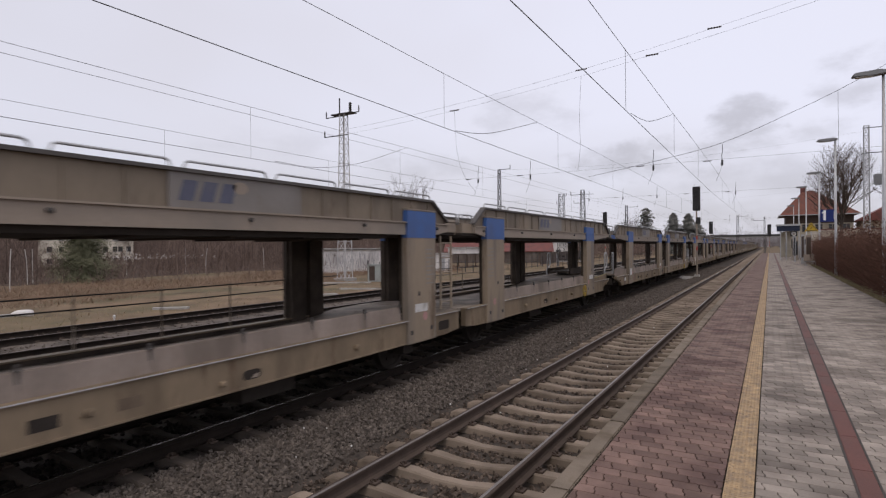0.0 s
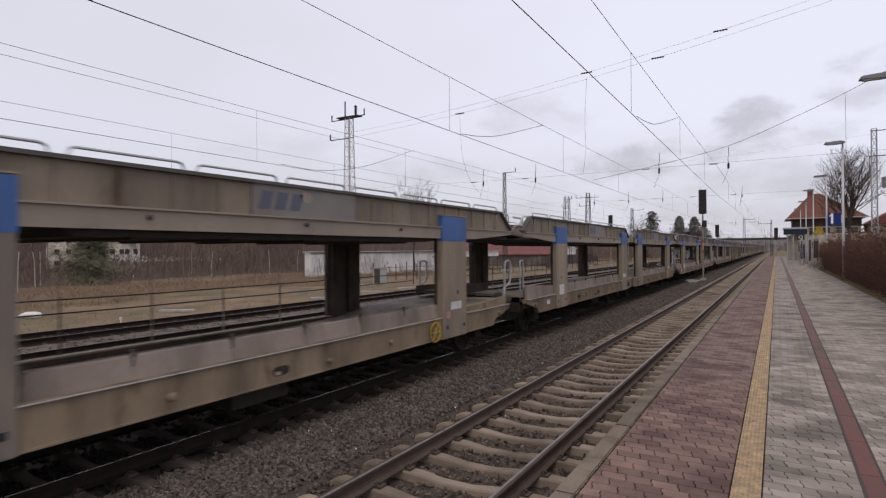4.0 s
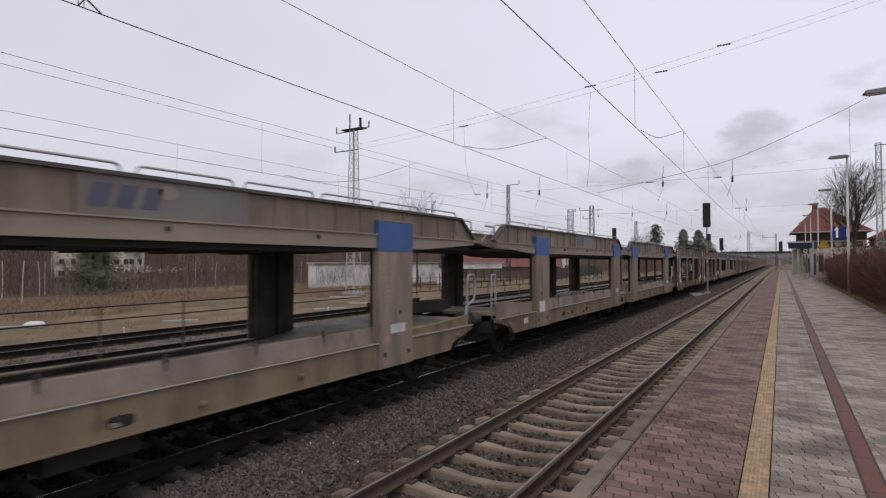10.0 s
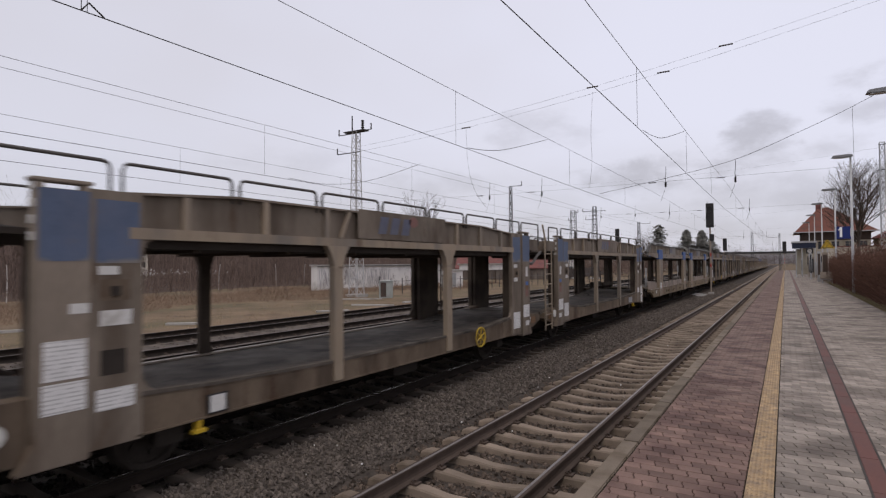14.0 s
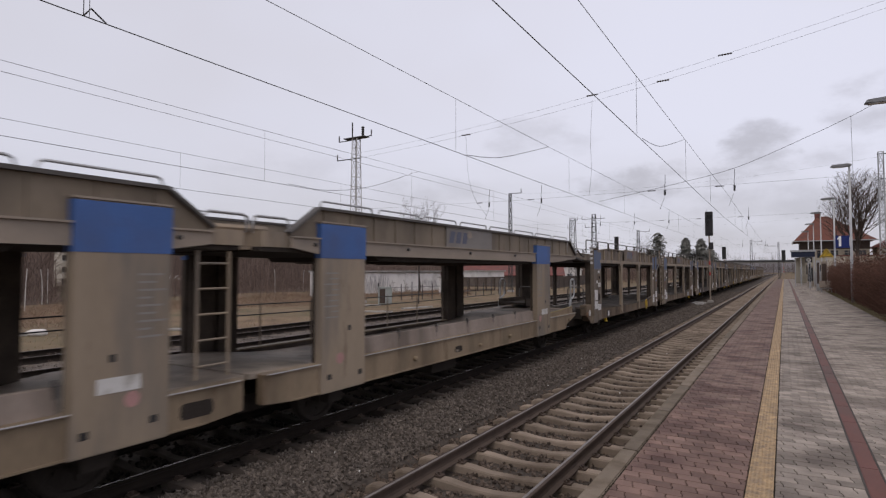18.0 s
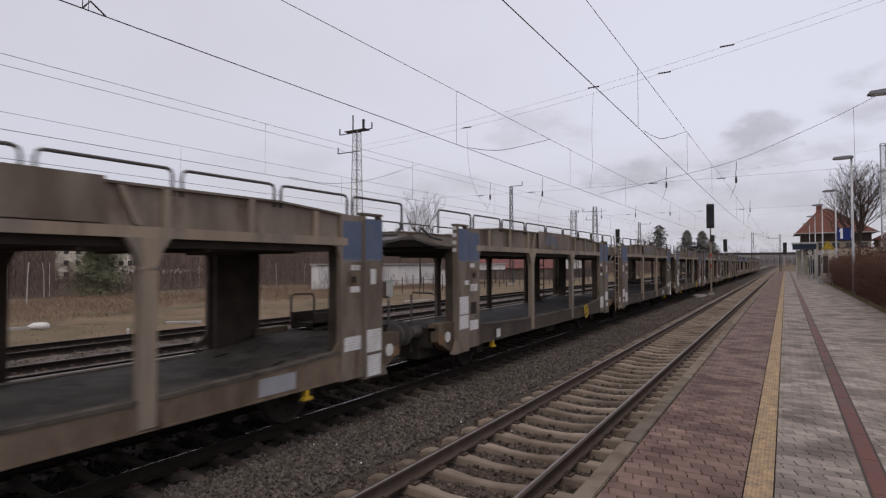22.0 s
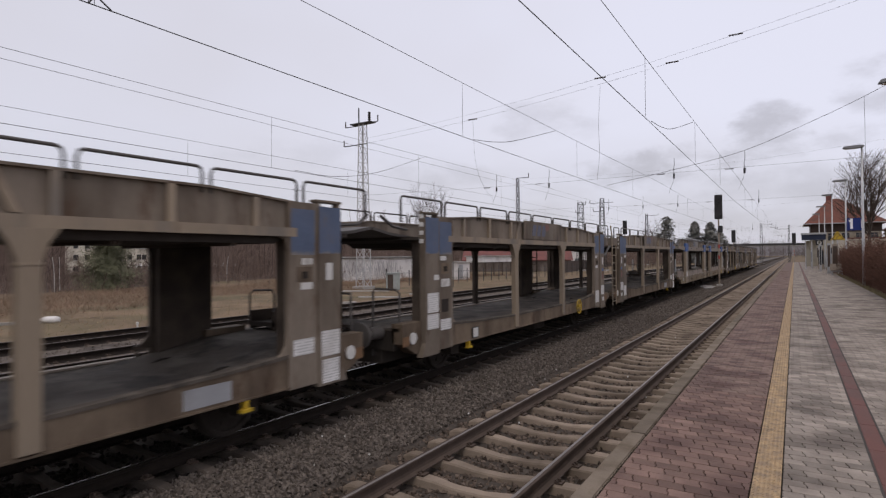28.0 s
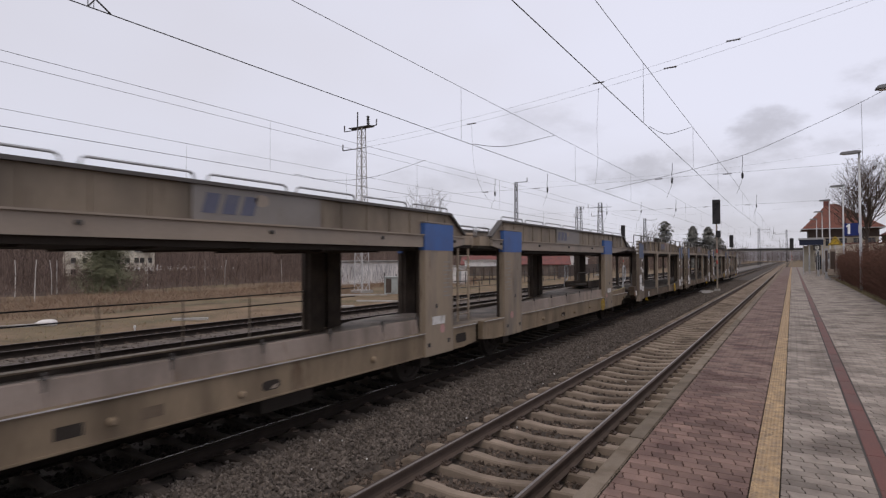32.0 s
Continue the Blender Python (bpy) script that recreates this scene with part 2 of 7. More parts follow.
def printed(name):
    """A white label with rows of broken grey print, too small to read."""
    m = mat(name, (0.68, 0.66, 0.64), 0.6, var=0.14, scale=4, bump=0.02, stain=(0.42, 0.38, 0.33), stain_at=0.62)
    n, l = m.node_tree.nodes, m.node_tree.links
    b = n["Principled BSDF"]
    base = b.inputs["Base Color"].links[0].from_socket
    co, rows, words = n.new("ShaderNodeTexCoord"), n.new("ShaderNodeTexWave"), n.new("ShaderNodeTexNoise")
    rows.bands_direction = "Z"
    rows.inputs["Scale"].default_value = 7.5
    words.inputs["Scale"].default_value, words.inputs["Detail"].default_value = 14.0, 1.0
    l.new(co.outputs["Object"], rows.inputs["Vector"])
    l.new(co.outputs["Object"], words.inputs["Vector"])
    a, c, d = n.new("ShaderNodeMath"), n.new("ShaderNodeMath"), n.new("ShaderNodeMath")
    a.operation, a.inputs[1].default_value = "GREATER_THAN", 0.70
    c.operation, c.inputs[1].default_value = "GREATER_THAN", 0.44
    d.operation = "MULTIPLY"
    l.new(rows.outputs["Fac"], a.inputs[0])
    l.new(words.outputs["Fac"], c.inputs[0])
    l.new(a.outputs[0], d.inputs[0])
    l.new(c.outputs[0], d.inputs[1])
    mx = n.new("ShaderNodeMix")
    mx.data_type = "RGBA"
    mx.inputs[7].default_value = (0.47, 0.455, 0.435, 1)
    l.new(d.outputs[0], mx.inputs[0])
    l.new(base, mx.inputs[6])
    l.new(mx.outputs[2], b.inputs["Base Color"])
    return m


M_PRINTED = printed("printed_label")


def worn_away(m, low, high, bare):
    """Paint that is worn off towards its lower edge, with a ragged line."""
    n, l = m.node_tree.nodes, m.node_tree.links
    b = n["Principled BSDF"]
    base = b.inputs["Base Color"].links[0].from_socket
    co, sep, no = n.new("ShaderNodeTexCoord"), n.new("ShaderNodeSeparateXYZ"), n.new("ShaderNodeTexNoise")
    no.inputs["Scale"].default_value, no.inputs["Detail"].default_value = 5.0, 6.0
    add, mr, mx = n.new("ShaderNodeMath"), n.new("ShaderNodeMapRange"), n.new("ShaderNodeMix")
    add.operation, add.inputs[1].default_value = "MULTIPLY_ADD", 0.24
    l.new(co.outputs["Object"], sep.inputs[0])
    l.new(co.outputs["Object"], no.inputs["Vector"])
    l.new(no.outputs["Fac"], add.inputs[0])
    l.new(sep.outputs["Z"], add.inputs[2])
    l.new(add.outputs[0], mr.inputs["Value"])
    mr.inputs["From Min"].default_value, mr.inputs["From Max"].default_value = low + 0.12, high + 0.12
    mx.data_type = "RGBA"
    mx.inputs[6].default_value = (*bare, 1)
    l.new(mr.outputs[0], mx.inputs[0])
    l.new(base, mx.inputs[7])
    l.new(mx.outputs[2], b.inputs["Base Color"])


worn_away(M_BLUE_OLD, 2.50, 2.56, (0.205, 0.185, 0.168))
M_YELLOW = mat("yellow_paint", (0.52, 0.34, 0.03), 0.5, var=0.2, scale=6, bump=0.05, stain=(0.28, 0.2, 0.05), stain_at=0.62)
M_RED = mat("red_paint", (0.38, 0.05, 0.04), 0.5, var=0.15, scale=6)
M_BALLAST = mat("ballast_bed", (0.070, 0.058, 0.049), 0.95, var=0.45, scale=9, grain=26, bump=1.0, spec=0.1)
M_STONE = mat("ballast_stone", (0.118, 0.098, 0.083), 0.9, var=0.25, scale=6, grain=40, bump=0.3, island=0.45, spec=0.2)
M_SLEEPER = mat("concrete_sleeper", (0.275, 0.219, 0.170), 0.9, var=0.22, scale=3, grain=70, bump=0.25, stain=(0.15, 0.117, 0.09), stain_at=0.55, rand=0.15, spec=0.1)
# soot plus the train's shade, both in one dark sleeper colour
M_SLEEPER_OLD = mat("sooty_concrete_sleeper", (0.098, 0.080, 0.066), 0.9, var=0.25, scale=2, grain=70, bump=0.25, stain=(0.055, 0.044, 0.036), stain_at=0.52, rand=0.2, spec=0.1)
M_WOOD_OLD = mat("weathered_timber", (0.125, 0.100, 0.080), 0.9, var=0.3, scale=5, grain=50, bump=0.3, spec=0.15)
M_RAIL = mat("rusty_rail_side", (0.080, 0.058, 0.046), 0.8, var=0.25, scale=5, grain=80, bump=0.1, spec=0.2)
M_RAILTOP = mat("worn_rail_head", (0.23, 0.205, 0.19), 0.42, metal=0.5, var=0.18, scale=8, grain=90, bump=0.02)
# rusted yard rails; on track 2 this dark colour paints the train's shadow
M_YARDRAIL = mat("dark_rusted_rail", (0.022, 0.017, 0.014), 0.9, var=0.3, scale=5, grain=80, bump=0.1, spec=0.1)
M_RAILTOP_BRIGHT = mat("polished_rail_head", (0.62, 0.60, 0.58), 0.22, metal=0.95, var=0.08, scale=8, grain=90, bump=0.01)
M_RAILTOP_DULL = mat("seldom_used_rail_head", (0.20, 0.17, 0.155), 0.45, metal=0.5, var=0.2, scale=6, bump=0.04)
M_PAVE_RED = mat("red_brown_paver", (0.186, 0.121, 0.099), 0.75, var=0.25, scale=4, grain=90, bump=0.3, stain=(0.108, 0.067, 0.057), stain_at=0.54, stain_scale=1.3, rand=0.26, broad=True, spec=0.12)
M_PAVE_RED_I = mat("red_brown_paver_far", (0.182, 0.126, 0.104), 0.75, var=0.25, scale=4, grain=90, bump=0.3, stain=(0.108, 0.067, 0.057), stain_at=0.54, stain_scale=1.3, island=0.26, broad=True, spec=0.12)
M_PAVE_GREY = mat("grey_paver", (0.285, 0.243, 0.205), 0.75, var=0.22, scale=4, grain=90, bump=0.3, stain=(0.135, 0.111, 0.094), stain_at=0.55, stain_scale=1.1, rand=0.26, broad=True, spec=0.12)
M_PAVE_GREY_I = mat("grey_paver_far", (0.285, 0.243, 0.205), 0.75, var=0.22, scale=4, grain=90, bump=0.3, stain=(0.135, 0.111, 0.094), stain_at=0.55, stain_scale=1.1, island=0.26, broad=True, spec=0.12)
M_TACTILE = mat("yellow_tactile_tile", (0.445, 0.315, 0.180), 0.85, var=0.35, scale=9, grain=70, bump=0.7, stain=(0.29, 0.215, 0.145), stain_at=0.53, stain_scale=9.0, rand=0.06, broad=True, rust=(0.21, 0.165, 0.12), rust_at=0.58, rust_scale=22)
M_GUTTER = mat("dark_red_channel", (0.138, 0.062, 0.050), 0.6, var=0.25, scale=2, grain=60, bump=0.15, stain=(0.098, 0.058, 0.048), stain_at=0.55, stain_scale=0.6, broad=True, spec=0.12)
M_JOINT = mat("sandy_joint", (0.06, 0.052, 0.046), 0.95, var=0.3, scale=6, grain=80, bump=0.3)
M_KERB = mat("concrete_kerb", (0.182, 0.147, 0.113), 0.85, var=0.24, scale=3, grain=80, bump=0.35, stain=(0.125, 0.098, 0.07), stain_at=0.55, stain_scale=3.0, rand=0.16, broad=True, rust=(0.15, 0.12, 0.085), rust_at=0.62, rust_scale=6, spec=0.12)
M_CONCRETE = mat("pale_concrete", (0.38, 0.36, 0.335), 0.85, var=0.15, scale=2, grain=60, bump=0.2, stain=(0.25, 0.23, 0.2), stain_at=0.62)
M_FIELD = mat("winter_meadow", (0.188, 0.134, 0.087), 0.95, var=0.35, scale=0.6, grain=9, bump=0.5, stain=(0.125, 0.105, 0.062), stain_at=0.53, stain_scale=0.25, rust=(0.10, 0.068, 0.045), rust_at=0.60, rust_scale=0.5, spec=0.1)
M_GRASS = mat("dry_grass", (0.31, 0.224, 0.144), 0.9, var=0.2, scale=0.4, grain=8, bump=0, island=0.15, spec=0.1)
M_WEED = mat("reddish_dead_weeds", (0.235, 0.162, 0.115), 0.9, var=0.25, scale=0.4, grain=8, bump=0, island=0.18, spec=0.1)
M_GREEN = mat("moss_green_grass", (0.265, 0.226, 0.128), 0.9, var=0.25, scale=0.8, grain=9, bump=0, island=0.15, spec=0.1)
M_HEDGE = mat("brown_hedge_leaf", (0.120, 0.066, 0.047), 0.85, var=0.3, scale=1.2, grain=12, bump=0, island=0.5, spec=0.15)
M_HEDGE_TWIG = mat("reddish_hedge_twig", (0.135, 0.074, 0.055), 0.9, var=0.3, scale=2, grain=30, bump=0, island=0.35, spec=0.1)
M_TWIG = mat("brown_twig", (0.085, 0.062, 0.05), 0.9, var=0.3, scale=2, grain=30, bump=0, island=0.3, spec=0.1)
M_BARK = mat("grey_bark", (0.085, 0.070, 0.06), 0.9, var=0.3, scale=3, grain=30, bump=0.3, spec=0.1)
M_BIRCH = mat("birch_bark", (0.50, 0.47, 0.44), 0.8, var=0.15, scale=3, grain=20, bump=0.1, stain=(0.08, 0.07, 0.06), stain_at=0.63, stain_scale=5)
M_WOODS = mat("bare_woodland", (0.172, 0.127, 0.106), 0.95, var=0.3, scale=0.1, grain=3, bump=0, island=0.35, spec=0.05)
# needles lightened and greyed: the haze of distance is in the colour
M_SPRUCE_HAZED = mat("spruce_needles", (0.205, 0.200, 0.180), 0.95, var=0.35, scale=1, grain=10, bump=0, island=0.4, spec=0.1)
M_WALL_WHITE = mat("dirty_white_render", (0.70, 0.67, 0.64), 0.85, var=0.14, scale=0.5, grain=20, bump=0.1, stain=(0.48, 0.45, 0.42), stain_at=0.60, stain_scale=0.8)
M_SPRAY = mat("dark_spray_paint", (0.30, 0.285, 0.29), 0.8, var=0.2)
M_DARKWALL = mat("grey_brown_boarding", (0.125, 0.100, 0.085), 0.9, var=0.3, scale=1.0, grain=20, bump=0.15, stain=(0.19, 0.165, 0.145), stain_at=0.58, streak=3.0, spec=0.12)
M_CREAM = mat("cream_render", (0.42, 0.375, 0.29), 0.85, var=0.12, scale=0.5, grain=20, bump=0.1, stain=(0.30, 0.26, 0.2), stain_at=0.6, stain_scale=0.6)
M_RUIN = mat("peeling_yellowish_render", (0.60, 0.545, 0.45), 0.9, var=0.2, scale=0.4, grain=12, bump=0.2, stain=(0.19, 0.16, 0.13), stain_at=0.55, stain_scale=0.5)
M_ROOF = mat("red_clay_tile", (0.165, 0.066, 0.048), 0.85, var=0.25, scale=0.8, grain=15, bump=0.3, stain=(0.12, 0.06, 0.048), stain_at=0.56, rand=0.12, spec=0.2)
M_ROOF_OLD = mat("dull_red_roof_sheet", (0.175, 0.066, 0.056), 0.8, var=0.2, scale=0.5, grain=15, bump=0.2, stain=(0.12, 0.06, 0.055), stain_at=0.58)
M_DARKWOOD = mat("dark_timber", (0.075, 0.055, 0.045), 0.85, var=0.25, scale=2, grain=30, bump=0.2)
M_GLASS = mat("dark_window_glass", (0.03, 0.032, 0.036), 0.08, var=0.1, bump=0, spec=0.6)
M_SIGNBLUE = mat("sign_blue", (0.012, 0.025, 0.14), 0.35, var=0.06, bump=0)
M_CANOPY = mat("dark_blue_fascia", (0.018, 0.025, 0.05), 0.45, var=0.15)
M_BLACK = mat("black_casing", (0.030, 0.028, 0.028), 0.5, var=0.2, bump=0.05)
M_LAMP = mat("lamp_housing", (0.22, 0.22, 0.22), 0.45, metal=0.4, var=0.1)
M_WIRE = mat("oxidised_copper_wire", (0.05, 0.047, 0.045), 0.6, metal=0.3, var=0.1, bump=0)
M_PORCELAIN = mat("brown_porcelain", (0.035, 0.022, 0.018), 0.3, var=0.1, bump=0)
M_CABINET = mat("grey_green_cabinet", (0.33, 0.35, 0.33), 0.6, var=0.12, stain=(0.25, 0.25, 0.23), stain_at=0.62)
# the next two colours are paled to paint in distance haze
M_HILL = mat("hazy_wooded_hill", (0.36, 0.345, 0.36), 1.0, var=0.15, scale=0.02, grain=0.3, bump=0, spec=0.0)
M_WOODS_FAR = mat("distant_bare_wood", (0.150, 0.128, 0.120), 0.95, var=0.3, scale=0.1, grain=3, bump=0, island=0.3, spec=0.05)
M_LITTER = mat("woodland_floor", (0.085, 0.062, 0.050), 0.95, var=0.4, scale=0.5, grain=8, bump=0.4, spec=0.05)
M_BROWN_STONE = mat("rust_dusted_stone", (0.105, 0.080, 0.063), 0.9, var=0.25, scale=6, grain=40, bump=0.3, island=0.6, spec=0.15)
M_MOSS = mat("joint_dirt", (0.045, 0.038, 0.028), 0.95, var=0.4, scale=8, bump=0.2, island=0.4, spec=0.1)
M_ORANGE = mat("rusty_orange_plate", (0.17, 0.095, 0.05), 0.7, var=0.3, scale=8)
M_FLAP = mat("grey_green_flap", (0.13, 0.135, 0.125), 0.6, var=0.2, scale=2, stain=(0.10, 0.09, 0.075), stain_at=0.57)
M_MAST = mat("pale_zinc_coat", (0.46, 0.45, 0.445), 0.6, metal=0.1, var=0.15, scale=5, grain=60, bump=0.05)
M_PINE = mat("olive_pine_needles", (0.150, 0.148, 0.092), 0.95, var=0.2, scale=1, grain=10, bump=0, island=0.15, spec=0.1)
M_SIGLAMP = glow("red_signal_light", (1.0, 0.03, 0.02), 2.5)

# ---------------------------------------------------------------- mesh tools


def box(bm, x0, x1, y0, y1, z0, z1):
    v = [bm.verts.new(p) for p in ((x0, y0, z0), (x1, y0, z0), (x1, y1, z0), (x0, y1, z0), (x0, y0, z1), (x1, y0, z1), (x1, y1, z1), (x0, y1, z1))]
    for f in ((3, 2, 1, 0), (4, 5, 6, 7), (0, 1, 5, 4), (1, 2, 6, 5), (2, 3, 7, 6), (3, 0, 4, 7)):
        bm.faces.new([v[i] for i in f])


def prism(bm, poly, axis, a, b):
    """Extrudes a closed outline along an axis: 0 takes (y, z), 1 takes (x, z), 2 takes (x, y)."""
    def at(p, k):
        return ((k, p[0], p[1]), (p[0], k, p[1]), (p[0], p[1], k))[axis]
    va, vb = [bm.verts.new(at(p, a)) for p in poly], [bm.verts.new(at(p, b)) for p in poly]
    n = len(poly)
    bm.faces.new(va)
    bm.faces.new(vb[::-1])
    for i in range(n):
        bm.faces.new((va[i], vb[i], vb[(i + 1) % n], va[(i + 1) % n]))


def ring(centre, along, r, n, up=(0, 0, 1)):
    d = Vector(along).normalized()
    u = Vector(up)
    if abs(d.dot(u)) > 0.95:
        u = Vector((1, 0, 0))
    s = d.cross(u).normalized()
    w = s.cross(d)
    return [Vector(centre) + r * (math.cos(2 * math.pi * k / n) * s + math.sin(2 * math.pi * k / n) * w) for k in range(n)]


def tube(bm, pts, r, n=6):
    """A round bar along points; r is one radius or one for each point."""
    rows = []
    for i, p in enumerate(pts):
        a, b = Vector(pts[max(0, i - 1)]), Vector(pts[min(len(pts) - 1, i + 1)])
        rows.append([bm.verts.new(q) for q in ring(p, b - a, r[i] if isinstance(r, (list, tuple)) else r, n)])
    for a, b in zip(rows, rows[1:]):
        for k in range(n):
            bm.faces.new((a[k], a[(k + 1) % n], b[(k + 1) % n], b[k]))
    bm.faces.new(rows[0][::-1])
    bm.faces.new(rows[-1])


def lathe(bm, profile, centre=(0, 0, 0), axis=2, n=16, closed=False):
    """Turns (radius, height) pairs round an axis; closed makes a ring with a hole."""
    rows = []
    for r, h in profile:
        row = []
        for k in range(n):
            c, s = r * math.cos(2 * math.pi * k / n), r * math.sin(2 * math.pi * k / n)
            q = ((h, c, s), (c, h, s), (c, s, h))[axis]
            row.append(bm.verts.new((q[0] + centre[0], q[1] + centre[1], q[2] + centre[2])))
        rows.append(row)
    for a, b in zip(rows, rows[1:] + (rows[:1] if closed else [])):
        for k in range(n):
            bm.faces.new((a[k], a[(k + 1) % n], b[(k + 1) % n], b[k]))
    if not closed:
        bm.faces.new(rows[0])
        bm.faces.new(rows[-1])


def finish(bm, name, material, bevel=0.0, smooth=False):
    bmesh.ops.recalc_face_normals(bm, faces=bm.faces)
    if bevel > 0:
        bmesh.ops.bevel(bm, geom=[e for e in bm.edges if e.is_manifold and e.calc_face_angle(0) > 0.5], offset=bevel, segments=2, affect="EDGES", clamp_overlap=True)
    me = bpy.data.meshes.new(name)
    bm.to_mesh(me)
    bm.free()
    me.materials.append(material)
    if smooth:
        for p in me.polygons:
            p.use_smooth = True
    return me


def part(name, bm, material, parent, label="", bevel=0.0, smooth=False):
    """Links a bmesh as one mesh object under a thing or a part."""
    ob = new(name, finish(bm, name, material, bevel, smooth))
    ob.parent = parent
    if label:
        tagged(ob, label)
    return ob


def share(name, me, parent, m):
    """A piece of its own on a mesh that alike pieces share."""
    ob = new(name, me)
    ob.parent = parent
    ob.matrix_basis = m
    return ob


def thing(name, m, label, category, group="", kind=""):
    ob = new(name)
    ob.empty_display_size = 0.2
    ob.matrix_basis = m
    return tagged(ob, label, category, group, kind)


def solid(name, bm, material, label, category="", kind="", group="", bevel=0.0, smooth=False, m=None):
    ob = new(name, finish(bm, name, material, bevel, smooth))
    if m is not None:
        ob.matrix_basis = m
    return tagged(ob, label, category, group, kind)


def mesh_np(name, verts, faces, material):
    me = bpy.data.meshes.new(name)
    me.from_pydata(np.asarray(verts).tolist(), [], np.asarray(faces).tolist())
    me.materials.append(material)
    return me


def rods_np(p0, p1, r0, r1, n=3):
    """Many tapered rods at once: arrays of ends and radii to vertices and faces."""
    d = p1 - p0
    d = d / np.maximum(np.linalg.norm(d, axis=1, keepdims=True), 1e-9)
    ref = np.where(np.abs(d[:, 2:3]) > 0.9, np.array([[1.0, 0, 0]]), np.array([[0, 0, 1.0]]))
    s = np.cross(d, ref)
    s /= np.linalg.norm(s, axis=1, keepdims=True)
    w = np.cross(s, d)
    out = []
    for p, r in ((p0, r0), (p1, r1)):
        for k in range(n):
            a = 2 * math.pi * k / n
            out.append(p + r[:, None] * (math.cos(a) * s + math.sin(a) * w))
    v = np.stack(out, 1).reshape(-1, 3)
    base = (np.arange(len(p0)) * 2 * n)[:, None]
    f = np.concatenate([base + np.array([[k, (k + 1) % n, n + (k + 1) % n, n + k]]) for k in range(n)])
    return v, f


def stones_np(rng, xy, z, size):
    """Broken stones: squashed, turned octahedra with uneven corners."""
    n = len(xy)
    base = np.array([[1, 0, 0], [0, 1, 0], [-1, 0, 0], [0, -1, 0], [0, 0, 1], [0, 0, -1]], float)
    v = base[None] * rng.uniform(0.65, 1.3, (n, 6, 1)) + rng.normal(0, 0.16, (n, 6, 3))
    q = rng.normal(size=(n, 4))
    q /= np.linalg.norm(q, axis=1, keepdims=True)
    a, b, c, d = q.T
    rot = np.stack([np.stack([1 - 2 * (c * c + d * d), 2 * (b * c - a * d), 2 * (b * d + a * c)], -1),
                    np.stack([2 * (b * c + a * d), 1 - 2 * (b * b + d * d), 2 * (c * d - a * b)], -1),
                    np.stack([2 * (b * d - a * c), 2 * (c * d + a * b), 1 - 2 * (b * b + c * c)], -1)], 1)
    v = np.einsum("nij,nkj->nki", rot, v) * size[:, None, None]
    v += np.concatenate([xy, z[:, None]], 1)[:, None]
    tri = np.array([[0, 1, 4], [1, 2, 4], [2, 3, 4], [3, 0, 4], [1, 0, 5], [2, 1, 5], [3, 2, 5], [0, 3, 5]])
    f = (np.arange(n) * 6)[:, None, None] + tri[None]
    return v.reshape(-1, 3), f.reshape(-1, 3)


def blades_np(rng, xy, z, h, lean, wide):
    """Grass blades and stalks: one slim triangle each."""
    n = len(xy)
    a = rng.uniform(0, 2 * math.pi, n)
    root = np.concatenate([xy, z[:, None]], 1)
    side = np.stack([np.cos(a), np.sin(a), np.zeros(n)], 1) * wide[:, None]
    tip = root + np.stack([rng.normal(0, 1, n) * lean * h, rng.normal(0, 1, n) * lean * h, h], 1)
    return np.stack([root - side, root + side, tip], 1).reshape(-1, 3), np.arange(3 * n).reshape(-1, 3)

# ---------------------------------------------------------------- plan
RAIL_Z = -0.512                  # rail head below the platform top
TRACK_1, TRACK_2, TRACK_3, TRACK_4 = -3.22, -7.50, -15.30, -19.30
EDGE = -1.573                    # platform edge
HEDGE = 3.25                     # back of the platform
rng = np.random.default_rng(5)

# ---------------------------------------------------------------- setting
bm = bmesh.new()
strip = [(-2200, -0.90), (-60, -0.90), (-22.4, -0.90), (-21.6, -0.86), (-1.5, -0.86), (2.9, -0.05), (9.0, -0.05), (2200, -0.05)]
for (xa, za), (xb, zb) in zip(strip, strip[1:]):
    bm.faces.new([bm.verts.new(p) for p in ((xa, -700, za), (xb, -700, zb), (xb, 3200, zb), (xa, 3200, za))])
bmesh.ops.remove_doubles(bm, verts=bm.verts, dist=0.001)
solid("ground", bm, M_FIELD, "flat winter meadow and railway land with brown grass", kind="structure")

bm = bmesh.new()
prism(bm, [(-10.4, -0.95), (-9.9, -0.80), (-6.5, -0.80), (-6.3, -0.745), (-4.85, -0.745), (-4.6, -0.80), (EDGE - 0.02, -0.80), (EDGE - 0.02, -0.95)], 1, -330, 520)
solid("ballast_bed", bm, M_BALLAST, "grey-brown crushed stone bed under the tracks", kind="structure")
bm = bmesh.new()
prism(bm, [(-21.9, -0.95), (-13.0, -0.95), (-13.3, -0.70), (-21.4, -0.70)], 1, -330, 520)
solid("ballast_bed_far", bm, M_YARD, "dark stone bed under the yard tracks", kind="structure")
bm = bmesh.new()
box(bm, -13.25, -9.85, -330, 520, -0.93, -0.80)
solid("yard_path", bm, mat("trodden_gravel", (0.135, 0.12, 0.105), 0.95, var=0.35, scale=1.2, grain=20, bump=0.6), "dull brown gravel strip between the tracks", kind="structure")

bm = bmesh.new()
box(bm, EDGE + 0.02, HEDGE, -40, 152, -0.9, -0.045)
solid("platform", bm, M_JOINT, "long low station platform bedded in sand", kind="structure")
platform_paving = thing("pavement", Matrix(), "platform paving of red and grey interlocking pavers", "paving", kind="structure")


